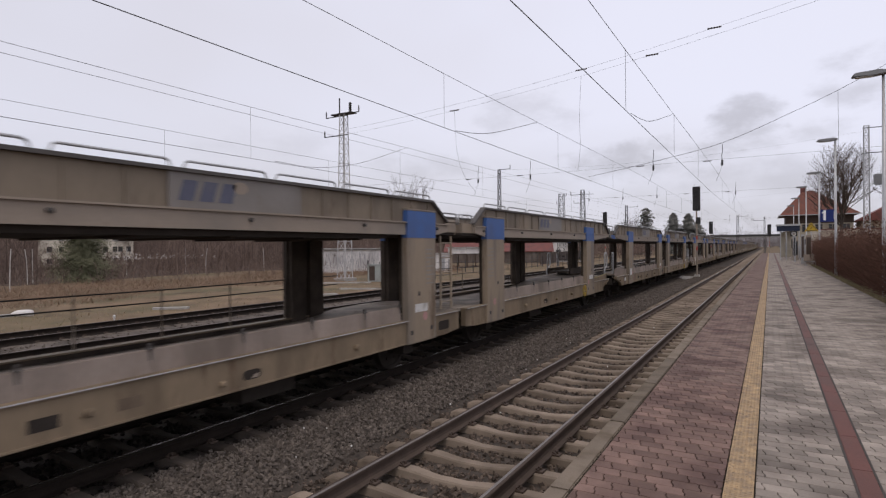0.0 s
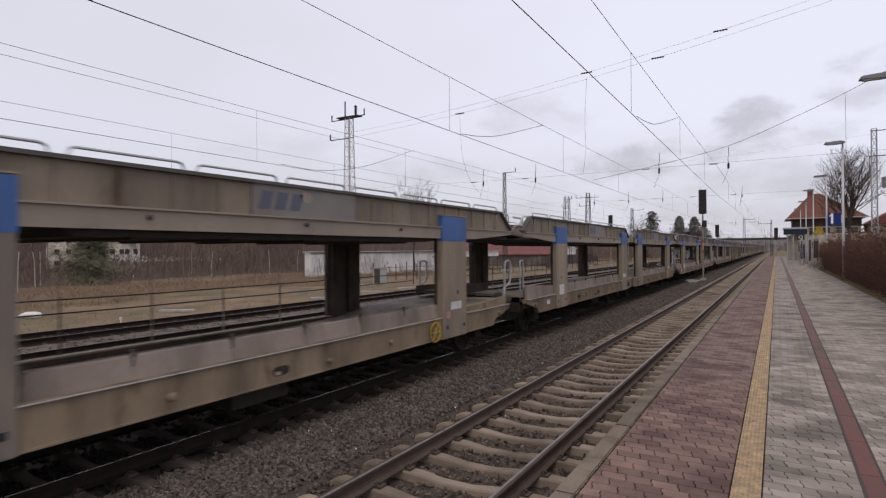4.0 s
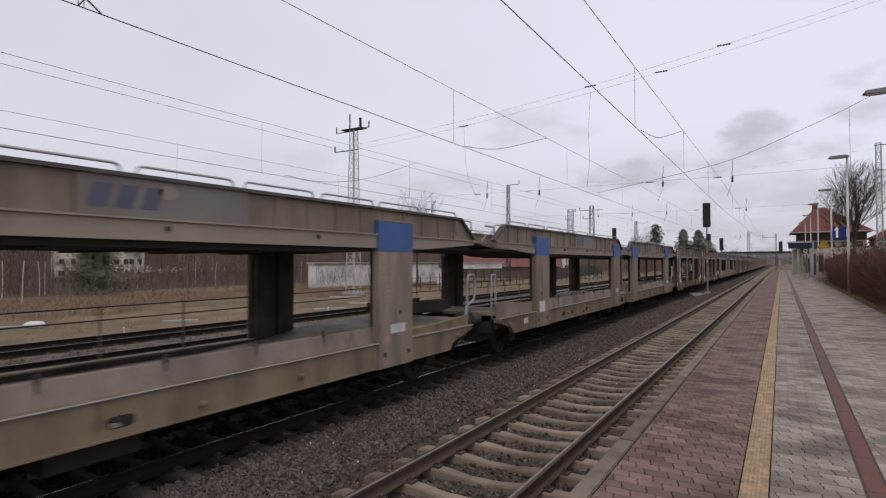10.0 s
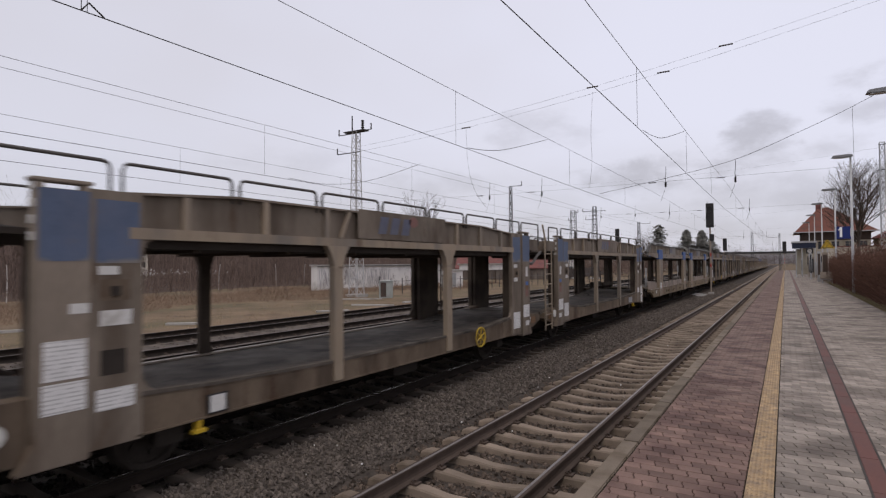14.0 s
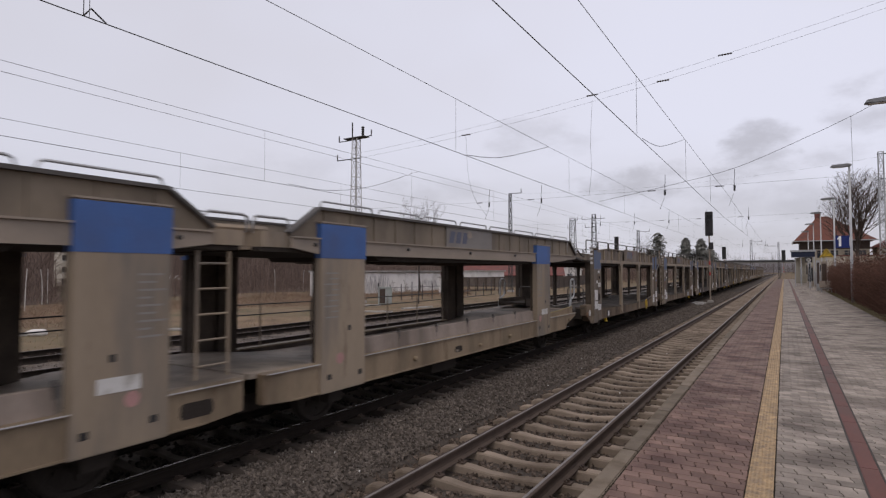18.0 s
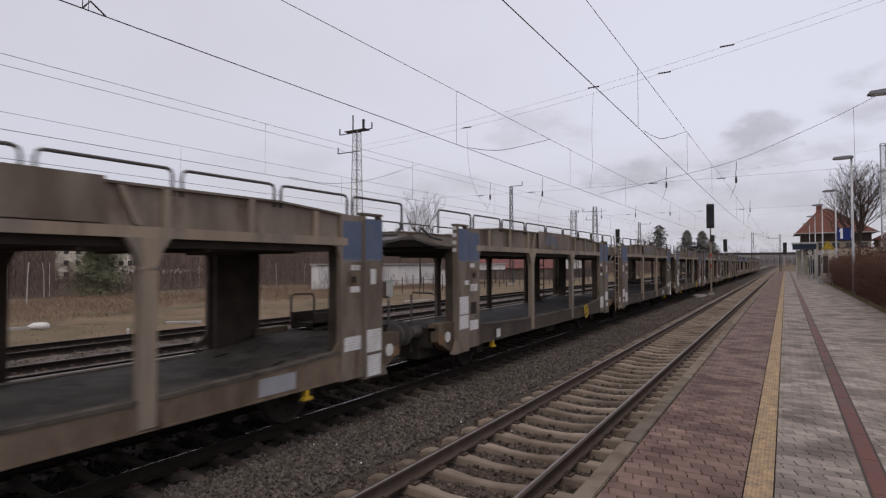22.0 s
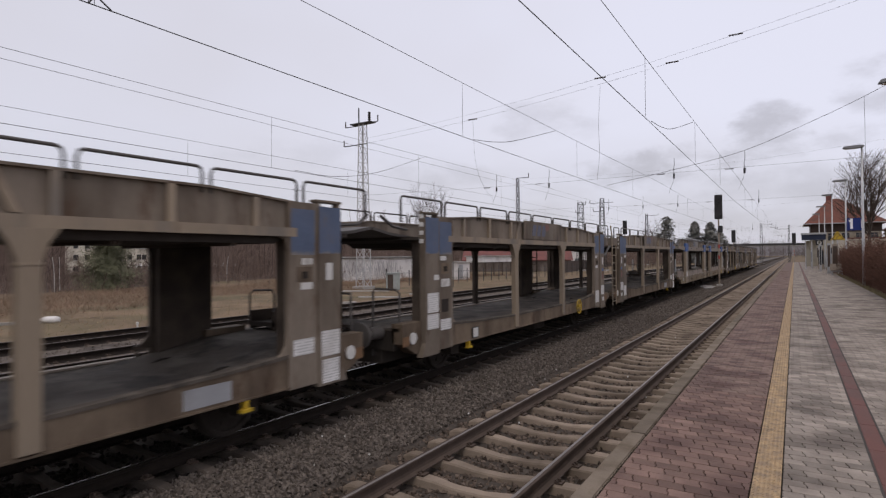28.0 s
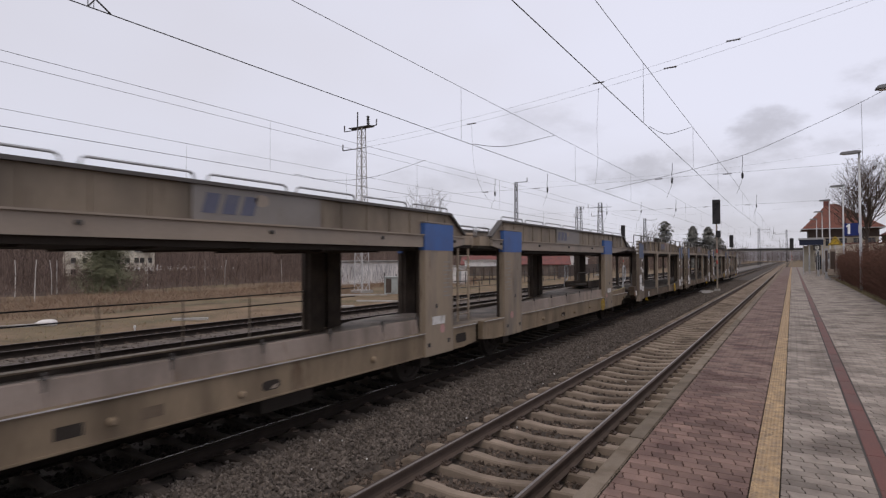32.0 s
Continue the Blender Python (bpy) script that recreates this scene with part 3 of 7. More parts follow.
def rail_outline():
    half = [(0.075, 0.0), (0.075, 0.012), (0.02, 0.03), (0.010, 0.06), (0.010, 0.115), (0.034, 0.132), (0.036, 0.160), (0.030, 0.168)]
    return half + [(-x, z) for x, z in half[::-1]]


def sleeper_mesh(name, material, length=2.6, wide=0.21, sag=0.045):
    """A concrete sleeper, thick under the rails and waisted in the middle, with rail fastenings."""
    bm = bmesh.new()
    xs = [-length / 2, -length / 2 + 0.1, -1.02, -0.75, -0.48, -0.2, 0.2, 0.48, 0.75, 1.02, length / 2 - 0.1, length / 2]
    top = [-0.035, 0.0, 0.0, 0.0, -0.012, -sag, -sag, -0.012, 0.0, 0.0, 0.0, -0.035]
    rows = []
    for x, z in zip(xs, top):
        w = wide / 2 * (0.85 if abs(x) < 0.3 else 1.0)
        rows.append([bm.verts.new((x, y, zz)) for y, zz in ((-w * 1.3, -0.17), (-w, z - 0.02), (-w * 0.8, z), (w * 0.8, z), (w, z - 0.02), (w * 1.3, -0.17))])
    for a, b in zip(rows, rows[1:]):
        for k in range(5):
            bm.faces.new((a[k], a[k + 1], b[k + 1], b[k]))
    bm.faces.new(rows[0])
    bm.faces.new(rows[-1][::-1])
    return finish(bm, name, material)


def clip_mesh():
    """The two spring clips and bolts that hold a rail on its seat."""
    bm = bmesh.new()
    for s in (-1, 1):
        box(bm, s * 0.115 - 0.05, s * 0.115 + 0.05, -0.06, 0.06, 0.0, 0.022)
        tube(bm, [(s * 0.12, -0.05, 0.03), (s * 0.075, -0.03, 0.038), (s * 0.075, 0.03, 0.038), (s * 0.12, 0.05, 0.03)], 0.009, 5)
        tube(bm, [(s * 0.12, 0, 0.02), (s * 0.12, 0, 0.055)], 0.017, 6)
    return finish(bm, "rail_fastening", M_RAIL)


CLIPS = clip_mesh()


def track(x, label, head, sleeper_mat, ya, yb, step, parts_from, parts_to, timber=False):
    """A railway track: rails with worn heads, sleepers, fastenings."""
    t = thing("railway_track", pose(x, 0, RAIL_Z), label, "railway track", "station tracks", "structure")
    for s in (-1, 1):
        bm = bmesh.new()
        prism(bm, [(s * 0.7535 + u, v - 0.172) for u, v in rail_outline()], 1, ya, yb)
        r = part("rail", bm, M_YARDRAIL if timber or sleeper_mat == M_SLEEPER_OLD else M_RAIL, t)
        bm = bmesh.new()
        prism(bm, [(s * 0.7535 - s * 0.033, -0.0045), (s * 0.7535 + s * 0.002, -0.0045), (s * 0.7535 - s * 0.002, 0.0), (s * 0.7535 - s * 0.026, 0.0)], 1, ya, yb)
        part("rail_head", bm, head, r, "worn running surface")
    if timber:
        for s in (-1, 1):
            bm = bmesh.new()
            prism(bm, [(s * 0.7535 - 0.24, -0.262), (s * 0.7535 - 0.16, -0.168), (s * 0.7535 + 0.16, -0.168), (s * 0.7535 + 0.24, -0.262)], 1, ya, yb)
            part("oily_strip", bm, M_DARKSTONE, t, "dark gravel along a rail")
    me = sleeper_mesh("sleeper", sleeper_mat, sag=0.0 if timber else 0.045, wide=0.25 if timber else 0.175)
    y, rest = ya + 0.3, []
    while y < yb:
        if parts_from <= y <= parts_to:
            sl = share("sleeper", me, t, pose(0, y, -0.178, 0, 0, 0))
            for s in (-1, 1):
                share("rail_fastening", CLIPS, sl, pose(s * 0.7535, 0, 0))
        else:
            rest.append(y)
        y += step
    v0 = np.array([v.co for v in me.vertices])
    f0 = [tuple(p.vertices) for p in me.polygons]
    v = np.concatenate([v0 + np.array([0, yy, -0.178]) for yy in rest])
    f = [tuple(i + k * len(v0) for i in q) for k in range(len(rest)) for q in f0]
    me2 = bpy.data.meshes.new("sleeper_row")
    me2.from_pydata(v.tolist(), [], f)
    me2.materials.append(sleeper_mat)
    ob = new("sleeper_row", me2)
    ob.parent = t
    tagged(ob, kind="stuff")
    return t


track(TRACK_1, "main track with concrete sleepers and shiny rails beside the platform", M_RAILTOP, M_SLEEPER, -330, 500, 0.60, 2.0, 100.0)
track(TRACK_2, "main track with sooty concrete sleepers, coloured for the train's shade", M_RAILTOP_BRIGHT, M_SLEEPER_OLD, -330, 500, 0.60, 1.0, 60.0)
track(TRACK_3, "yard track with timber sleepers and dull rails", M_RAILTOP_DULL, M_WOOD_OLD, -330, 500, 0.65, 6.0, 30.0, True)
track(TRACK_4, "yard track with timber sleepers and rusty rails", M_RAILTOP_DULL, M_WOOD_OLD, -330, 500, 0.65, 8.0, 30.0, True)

# ---------------------------------------------------------------- the train: wagon types


def smooth_line(pts, steps=6):
    """A hanging line drawn smoothly through its points."""
    p = [Vector(q) for q in pts]
    p = [2 * p[0] - p[1]] + p + [2 * p[-1] - p[-2]]
    out = []
    for a, b, c, d in zip(p, p[1:], p[2:], p[3:]):
        for k in range(steps):
            u = k / steps
            out.append(0.5 * (2 * b + (c - a) * u + (2 * a - 5 * b + 4 * c - d) * u * u + (3 * b - a - 3 * c + d) * u ** 3))
    return out + [p[-2]]


def hoop(parent, x, ya, yb, z0, z1, material, r=0.022, name="handrail"):
    """A hooped hand rail: two uprights bent into a level bar."""
    bm = bmesh.new()
    d = 0.07 if yb > ya else -0.07
    tube(bm, [(x, ya, z0), (x, ya, z1 - 0.08), (x, ya + d * 0.35, z1 - 0.02), (x, ya + d, z1), (x, yb - d, z1), (x, yb - d * 0.35, z1 - 0.02), (x, yb, z1 - 0.08), (x, yb, z0)], r, 6)
    return part(name, bm, material, parent, smooth=True)


def label_plate(parent, x, ya, yb, z0, z1, lines=4, material=None, name="label"):
    """A painted label with rows of print that cannot be read."""
    side = 1 if x > 0 else -1
    bm = bmesh.new()
    box(bm, min(x, x + side * 0.004), max(x, x + side * 0.004), min(ya, yb), max(ya, yb), z0, z1)
    return part(name, bm, material or (M_PRINTED if lines else M_WHITE), parent)


def logo(parent, x, y0, z0, h, material, disc):
    """A worn company mark: three plain slanted blocks and a disc."""
    side = 1 if x > 0 else -1
    for k in range(3):
        bm = bmesh.new()
        a, w = y0 + k * h * 1.15 * side, h * 0.80 * side
        prism(bm, [(a, z0), (a + w, z0), (a + w + h * 0.3 * side, z0 + h), (a + h * 0.3 * side, z0 + h)], 0, x, x + side * 0.003)
        part("mark", bm, material, parent)
    bm = bmesh.new()
    lathe(bm, [(0.001, 0), (h * 0.33, 0), (h * 0.33, 0.003), (0.001, 0.003)], (0, 0, 0), 0, 20)
    for v in bm.verts:
        v.co = Vector((x + side * abs(v.co.x), y0 + h * 3.65 * side + v.co.y * 1.5, z0 + h * 0.85 + v.co.z))
    part("mark_disc", bm, disc, parent)


def wheelset(parent, y, r=0.46):
    """An axle with two flanged wheels; it turns on its axle."""
    bm = bmesh.new()
    tube(bm, [(-1.0, 0, 0), (1.0, 0, 0)], 0.075, 10)
    for s in (-1, 1):
        lathe(bm, [(0.10, s * 0.66), (0.14, s * 0.70), (r - 0.09, s * 0.72), (r - 0.07, s * 0.685), (r + 0.028, s * 0.685), (r + 0.026, s * 0.715), (r, s * 0.725), (r - 0.005, s * 0.82), (r - 0.07, s * 0.82), (r - 0.08, s * 0.775), (0.15, s * 0.80), (0.13, s * 0.86), (0.09, s * 0.88)], axis=0, n=28)
        for k in range(6):
            a = k * math.pi / 3
            box(bm, s * 0.80 - 0.012, s * 0.80 + 0.012, 0.26 * math.cos(a) - 0.03, 0.26 * math.cos(a) + 0.03, 0.26 * math.sin(a) - 0.03, 0.26 * math.sin(a) + 0.03)
    # wheels coloured near-black for the shade under the wagon
    ob = part("wheelset", bm, M_UNDER, parent, "steel wheelset, coloured near-black for the shade below")
    ob.matrix_basis = pose(0, y, r)
    return ob


def buffers(parent, y, d):
    """Two round buffers and a screw coupling at a wagon's end; d points outwards."""
    for s in (-1, 1):
        bm = bmesh.new()
        lathe(bm, [(0.09, 0), (0.13, 0.02 * d), (0.11, 0.30 * d), (0.075, 0.31 * d), (0.075, 0.50 * d), (0.23, 0.55 * d), (0.235, 0.59 * d), (0.12, 0.615 * d)], (s * 0.875, y, 1.05), 1, 18)
        part("buffer", bm, M_HOOP, parent, "grimy brown buffer", smooth=False)
    bm = bmesh.new()
    tube(bm, [(0, y, 1.05), (0, y + 0.3 * d, 1.05), (0, y + 0.42 * d, 1.10), (0, y + 0.36 * d, 1.17)], 0.045, 6)
    for k in range(3):
        tube(bm, [(-0.05, y + (0.32 + 0.09 * k) * d, 1.0 - 0.12 * k), (0.05, y + (0.38 + 0.09 * k) * d, 0.90 - 0.12 * k)], 0.03, 6)
    part("coupling", bm, M_UNDER, parent, "black screw coupling")
    bm = bmesh.new()
    tube(bm, [(0.45, y, 0.85), (0.47, y + 0.15 * d, 0.55), (0.42, y + 0.4 * d, 0.42), (0.3, y + 0.6 * d, 0.5)], 0.028, 6)
    part("brake_hose", bm, M_BLACK, parent)


def ladder(parent, x, ya, yb, z0, z1, material, n):
    bm = bmesh.new()
    for y in (ya, yb):
        tube(bm, [(x, y, z0), (x, y, z1)], 0.024, 6)
    lad = part("ladder", bm, material, parent, "steel ladder")
    for k in range(n):
        bm = bmesh.new()
        z = z0 + (z1 - z0) * (k + 0.5) / n
        tube(bm, [(x, ya, z), (x, yb, z)], 0.015, 5)
        part("rung", bm, material, lad)


def deck_profile(points, thick):
    return list(points) + [(y, z - thick) for y, z in list(points)[::-1]]


def wagon_broad():
    """A two-part car carrier with broad posts under deep girders: khaki paint, blue post tops."""
    w = thing("car_carrier_wagon", pose(TRACK_2, 0, RAIL_Z), "empty two-level car carrier wagon, khaki, broad posts with blue tops", "freight wagon", "wagons of the train")
    for unit in (0, 1):
        back = [0.0]

        def f(y):
            return (y if unit == 0 else 22.23 - y) - back[0]

        def fl(pts):
            return [(f(y), z) for y, z in pts]

        def yb(bm, x0, x1, y0, y1, z0, z1):
            a, b = sorted((f(y0), f(y1)))
            box(bm, x0, x1, a, b, z0, z1)

        for s in (1, -1):
            back[0] = 0.0 if s > 0 else 0.3     # the far side stands a little behind

            def bx(bm, x0, x1, y0, y1, z0, z1):
                a, b = sorted((s * x0, s * x1))
                yb(bm, a, b, y0, y1, z0, z1)
            bm = bmesh.new()
            edge = 1.04 if s > 0 else 0.97
            top = [(-2.33, edge), (10.95, edge)]
            prism(bm, fl([(-2.33, 0.96)] + top + [(10.95, 0.66), (10.4, 0.61), (-1.36, 0.61), (-1.48, 0.76)]), 0, s * 1.33, s * 1.455)
            bx(bm, 1.30, 1.485, -2.33, 10.95, edge, edge + 0.025)
            bx(bm, 1.455, 1.475, -1.3, 10.4, 0.612, 0.635)
            beam = part("side_beam", bm, M_PAINT, w, "khaki side beam with a bright upper lip")
            # strip coloured dark for the shade on the beam's inner face
            bm2 = bmesh.new()
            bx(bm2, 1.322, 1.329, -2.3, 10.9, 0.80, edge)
            part("inner_face", bm2, M_DARK_SHADED, beam, "inner face of the side beam, coloured dark for shade")
            # thin pale strip: the lip's highlight put in as colour
            bm = bmesh.new()
            bx(bm, 1.486, 1.491, -2.3, 10.9, edge + 0.010, edge + 0.024)
            part("lip_edge", bm, M_MAST, beam, "pale strip for the highlight on the lip")
            # guard plates along the wheel track, seamed every few feet, with lashing stubs on the seams
            cuts = [1.10, 2.42, 3.74, 5.06, 6.38, 7.70, 8.78]
            low = edge + 0.026
            for ya, yb_ in zip(cuts, cuts[1:]):
                if s < 0:
                    continue
                bm = bmesh.new()
                prism(bm, [(1.375, low), (1.385, low), (1.362, 1.322), (1.325, 1.336), (1.325, 1.328), (1.352, 1.316)], 1, *sorted((f(ya + 0.003), f(yb_ - 0.003))))
                plate = part("guard_plate", bm, M_GUARD, beam, "pale galvanised guard plate")
                bm = bmesh.new()
                bx(bm, 1.34, 1.372, yb_ - 0.03, yb_ + 0.0, low, 1.40)
                bx(bm, 1.345, 1.39, yb_ - 0.05, yb_ + 0.02, 1.33, 1.345)
                part("lashing_stub", bm, M_HOOP, plate)
            if s > 0 and unit == 0:
                bm = bmesh.new()
                prism(bm, fl([(-2.28, low), (-2.28, 1.34), (-2.20, 1.43), (-2.06, 1.455), (-1.0, 1.40), (0.12, 1.345), (0.12, low)]), 0, 1.36, 1.372)
                part("guard_plate", bm, M_GUARD, beam, "end guard plate with a rounded corner")
            if s > 0 and unit == 1:
                bm = bmesh.new()
                prism(bm, fl([(-2.28, low), (-2.28, 1.27), (-0.9, 1.19), (0.12, 1.175), (0.12, low)]), 0, 1.36, 1.372)
                plate = part("guard_plate", bm, M_PAINT, beam, "khaki end plate")
                bm = bmesh.new()
                prism(bm, fl([(-2.28, 1.27), (-2.28, 1.29), (-0.9, 1.21), (0.12, 1.195), (0.12, 1.175), (-0.9, 1.19)]), 0, 1.355, 1.378)
                part("edge_strip", bm, mat("faded_yellow_edge", (0.33, 0.27, 0.13), 0.7, var=0.3, scale=4) if "faded_yellow_edge" not in bpy.data.materials else bpy.data.materials["faded_yellow_edge"], plate, "faded yellow edge")
            # openings are flat plates, coloured dark for the shade within
            hole = 5.11 if unit == 0 else 5.61
            bm = bmesh.new()
            prism(bm, fl([(hole + yy, zz) for yy, zz in ((-0.10, 0.72), (-0.15, 0.75), (-0.15, 0.82), (-0.10, 0.85), (0.10, 0.85), (0.15, 0.82), (0.15, 0.75), (0.10, 0.72))]), 0, s * 1.456, s * 1.459)
            rim = part("hand_hole", bm, M_UNDER, beam, "dark oblong opening")
            bm = bmesh.new()
            prism(bm, fl([(hole - 0.02, 0.735), (hole + 0.10, 0.735), (hole + 0.12, 0.79), (hole + 0.03, 0.78)]), 0, s * 1.4595, s * 1.463)
            part("bent_bracket", bm, M_BAND, rim)
            if unit == 0:
                for yy in (2.45, 3.30):
                    bm = bmesh.new()
                    bx(bm, 1.456, 1.459, yy, yy + 0.27, 0.74, 0.87)
                    part("recess", bm, M_UNDER if yy < 3 else M_OLD_BEAM, beam, "dark rectangular recess" if yy < 3 else "rusty rectangular patch")
            bm = bmesh.new()
            prism(bm, fl([(10.10, 0.72), (10.06, 0.76), (10.06, 0.87), (10.10, 0.91), (10.46, 0.91), (10.50, 0.87), (10.50, 0.76), (10.46, 0.72)]), 0, s * 1.456, s * 1.459)
            if unit == 0:
                part("hand_hole", bm, M_UNDER, beam, "dark oblong opening")
            else:
                bm.free()
            for y, z, r in ((-1.66, 0.88, 0.05), (2.99, 0.81, 0.045), (4.62, 0.76, 0.04), (7.3, 0.80, 0.05)):
                bm = bmesh.new()
                lathe(bm, [(0.02, 0), (r, 0), (r, 0.05), (r * 0.6, 0.07), (0.01, 0.07)], (0, 0, 0), 0, 12)
                for v in bm.verts:
                    v.co = Vector((s * (1.455 + v.co.x), f(y) + v.co.y, z + v.co.z))
                part("bracket", bm, M_PAINT, beam)
            # upper girder
            bm = bmesh.new()
            prism(bm, fl([(-2.45, 2.95), (-2.45, 3.0), (-1.85, 3.42), (9.85, 3.42), (10.45, 3.02), (10.45, 2.95)]), 0, s * 1.36, s * 1.40)
            for k in range(19):
                y = -1.62 + k * 0.63
                bx(bm, 1.40, 1.420, y, y + 0.04, 2.97, 3.41)
            gir = part("upper_girder", bm, M_GIRDER, w, "olive-grey girder of the upper deck with upright ribs")
            bm = bmesh.new()
            prism(bm, fl([(-2.47, 2.98), (-1.87, 3.40), (9.87, 3.40), (10.47, 3.0), (10.50, 3.03), (9.88, 3.445), (-1.88, 3.445), (-2.50, 3.01)]), 0, s * 1.33, s * 1.47)
            part("top_flange", bm, M_HOOP, gir)
            bm = bmesh.new()
            prism(bm, fl([(-2.4, 2.86), (-2.4, 2.95), (10.45, 2.95), (10.45, 2.80), (9.9, 2.72), (-0.3, 2.72)]), 0, s * 1.42, s * 1.465)
            bx(bm, 1.40, 1.50, -2.4, 10.45, 2.945, 2.968)
            part("lower_flange", bm, M_BAND, gir, "light grey lower flange")
            for k in range(5):
                bm = bmesh.new()
                lathe(bm, [(0.03, s * 1.465), (0.03, s * 1.50), (0.012, s * 1.505)], (0, f(0.2 + 2.45 * k), 2.86), 0, 8)
                part("lifting_lug", bm, M_DARKSTEEL, gir)
            # sign plate
            bm = bmesh.new()
            bx(bm, 1.412, 1.434, 3.93, 6.08, 2.975, 3.40)
            sg = part("sign_plate", bm, M_PLATE, w, "grey plate with a worn blue company mark")
            logo(sg, s * 1.435, (f(4.05) if unit == 0 else f(5.98)) if s > 0 else (f(5.98) if unit == 0 else f(4.05)), 3.06, 0.25, M_LOGO, M_BAND)
            # hand rails along the upper deck
            for k in range(7):
                a = -0.24 + k * 1.463
                hoop(w, s * 1.40, f(a), f(a + 1.29), 3.43, 3.54, M_STEEL, 0.017)
            hoop(w, s * 1.40, f(-1.68), f(-0.42), 3.43, 3.54, M_STEEL, 0.017)
            hoop(w, s * 1.40, f(-2.42), f(-1.72), 3.05, 3.40, M_STEEL, 0.018)
            # posts
            for k, y in enumerate((0.0, 8.71)):
                bm = bmesh.new()
                bx(bm, 1.36, 1.50, y + 0.13, y + 1.18, 0.60, 3.20)
                # far posts hold the shade under the deck in their colour
                post = part("post", bm, M_GREY if s > 0 else M_DARK_SHADED, w, "broad grey post" if s > 0 else "broad post, coloured dark for shade", bevel=0.012)
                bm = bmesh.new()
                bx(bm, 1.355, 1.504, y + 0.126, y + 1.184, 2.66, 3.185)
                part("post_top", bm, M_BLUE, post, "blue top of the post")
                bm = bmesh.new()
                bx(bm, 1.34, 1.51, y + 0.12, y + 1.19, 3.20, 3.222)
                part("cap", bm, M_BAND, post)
                # slab behind the post, darkened in colour for the shaded interior
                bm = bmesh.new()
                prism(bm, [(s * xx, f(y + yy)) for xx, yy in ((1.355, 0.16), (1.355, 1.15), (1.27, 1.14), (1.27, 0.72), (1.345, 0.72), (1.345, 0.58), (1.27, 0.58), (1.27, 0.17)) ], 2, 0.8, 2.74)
                part("lifting_column", bm, M_DARK_SHADED, post, "inner lifting column, coloured dark for shade")
                for yy, zz, dy in ((0.50, 1.52, 0.07), (0.22, 0.78, 0.09), (0.95, 0.80, 0.09)):
                    bm = bmesh.new()
                    bx(bm, 1.5005, 1.503, y + yy, y + yy + dy, zz, zz + 0.08)
                    part("bolt_hole", bm, M_BLACK, post)
                if k == 0 and unit == 0:
                    label_plate(post, s * 1.501, f(y + 0.36), f(y + 0.80), 1.02, 1.34, 5)
                elif k == 0 or unit == 0:
                    label_plate(post, s * 1.501, f(y + 0.38), f(y + 0.84), 1.20, 1.36, 0)
                bm = bmesh.new()
                lathe(bm, [(0.001, 0), (0.085, 0), (0.085, 0.004), (0.001, 0.004)], (0, 0, 0), 0, 20)
                for v in bm.verts:
                    v.co = Vector((s * (1.5005 + v.co.x), f(y + (0.75 if k else 0.95)) + v.co.y, 1.10 + v.co.z))
                disc = part("notice_disc", bm, mat("faded_red_notice", (0.45, 0.25, 0.23), 0.6, var=0.2) if "faded_red_notice" not in bpy.data.materials else bpy.data.materials["faded_red_notice"], post)
                bm = bmesh.new()
                for j in range(9):
                    z = 2.42 - 0.085 * j
                    bx(bm, 1.5004, 1.502, y + 0.80, y + (1.08, 1.0, 1.12, 0.95)[j % 4], z, z + 0.022)
                part("print", bm, mat("faint_print", (0.24, 0.225, 0.21), 0.7, var=0.1) if "faint_print" not in bpy.data.materials else bpy.data.materials["faint_print"], post)
            # grab rails at the outer end
            bm = bmesh.new()
            if unit == 0:
                path = ((-2.28, 1.0), (-2.28, 2.06), (-2.22, 2.15), (-2.11, 2.15), (-2.05, 2.06), (-2.05, 1.1))
            else:
                path = ((-2.47, 1.0), (-2.50, 2.02), (-2.57, 2.16), (-2.77, 2.17), (-2.86, 2.06), (-2.84, 1.66), (-2.73, 1.56), (-2.54, 1.50), (-2.42, 1.40), (-2.40, 0.95))
            tube(bm, smooth_line([(s * 1.25, f(ya), z) for ya, z in path], 3), 0.02 if unit == 0 else 0.028, 6)
            part("grab_rail", bm, M_STEEL, w, smooth=True)
        back[0] = 0.0
        # far guard ropes on short posts
        for k in range(6):
            bm = bmesh.new()
            y = 1.5 + k * 1.4
            yb(bm, -1.43, -1.41, y, y + 0.022, 0.99, 1.84)
            gp = part("guard_post", bm, M_OLD, w)
        bm = bmesh.new()
        for z in (1.62, 1.82):
            tube(bm, [(-1.42, f(-2.1), z), (-1.42, f(2), z - 0.02), (-1.42, f(6), z - 0.03), (-1.42, f(10.2), z)], 0.012, 5)
        part("guard_rope", bm, M_BLACK, w)
        # decks
        bm = bmesh.new()
        prism(bm, fl(deck_profile([(-2.33, 1.20), (-1.0, 1.14), (0.2, 1.12), (1.3, 0.96), (2.6, 0.89), (8.2, 0.885), (8.9, 0.92), (9.9, 1.05), (11.08, 1.08)], 0.07)), 0, -1.325, 1.325)
        part("lower_deck", bm, M_DECK, w, "pale chequered metal deck, dipping in the middle")
        # slab coloured near-black for its shaded underside
        bm = bmesh.new()
        prism(bm, fl([(-2.40, 2.80), (-2.40, 2.74), (0.9, 2.72), (1.6, 2.64), (8.3, 2.64), (8.4, 2.72), (10.95, 2.74), (10.95, 2.80)]), 0, -1.355, 1.355)
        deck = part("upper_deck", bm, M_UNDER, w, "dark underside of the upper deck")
        for k in range(5):
            bm = bmesh.new()
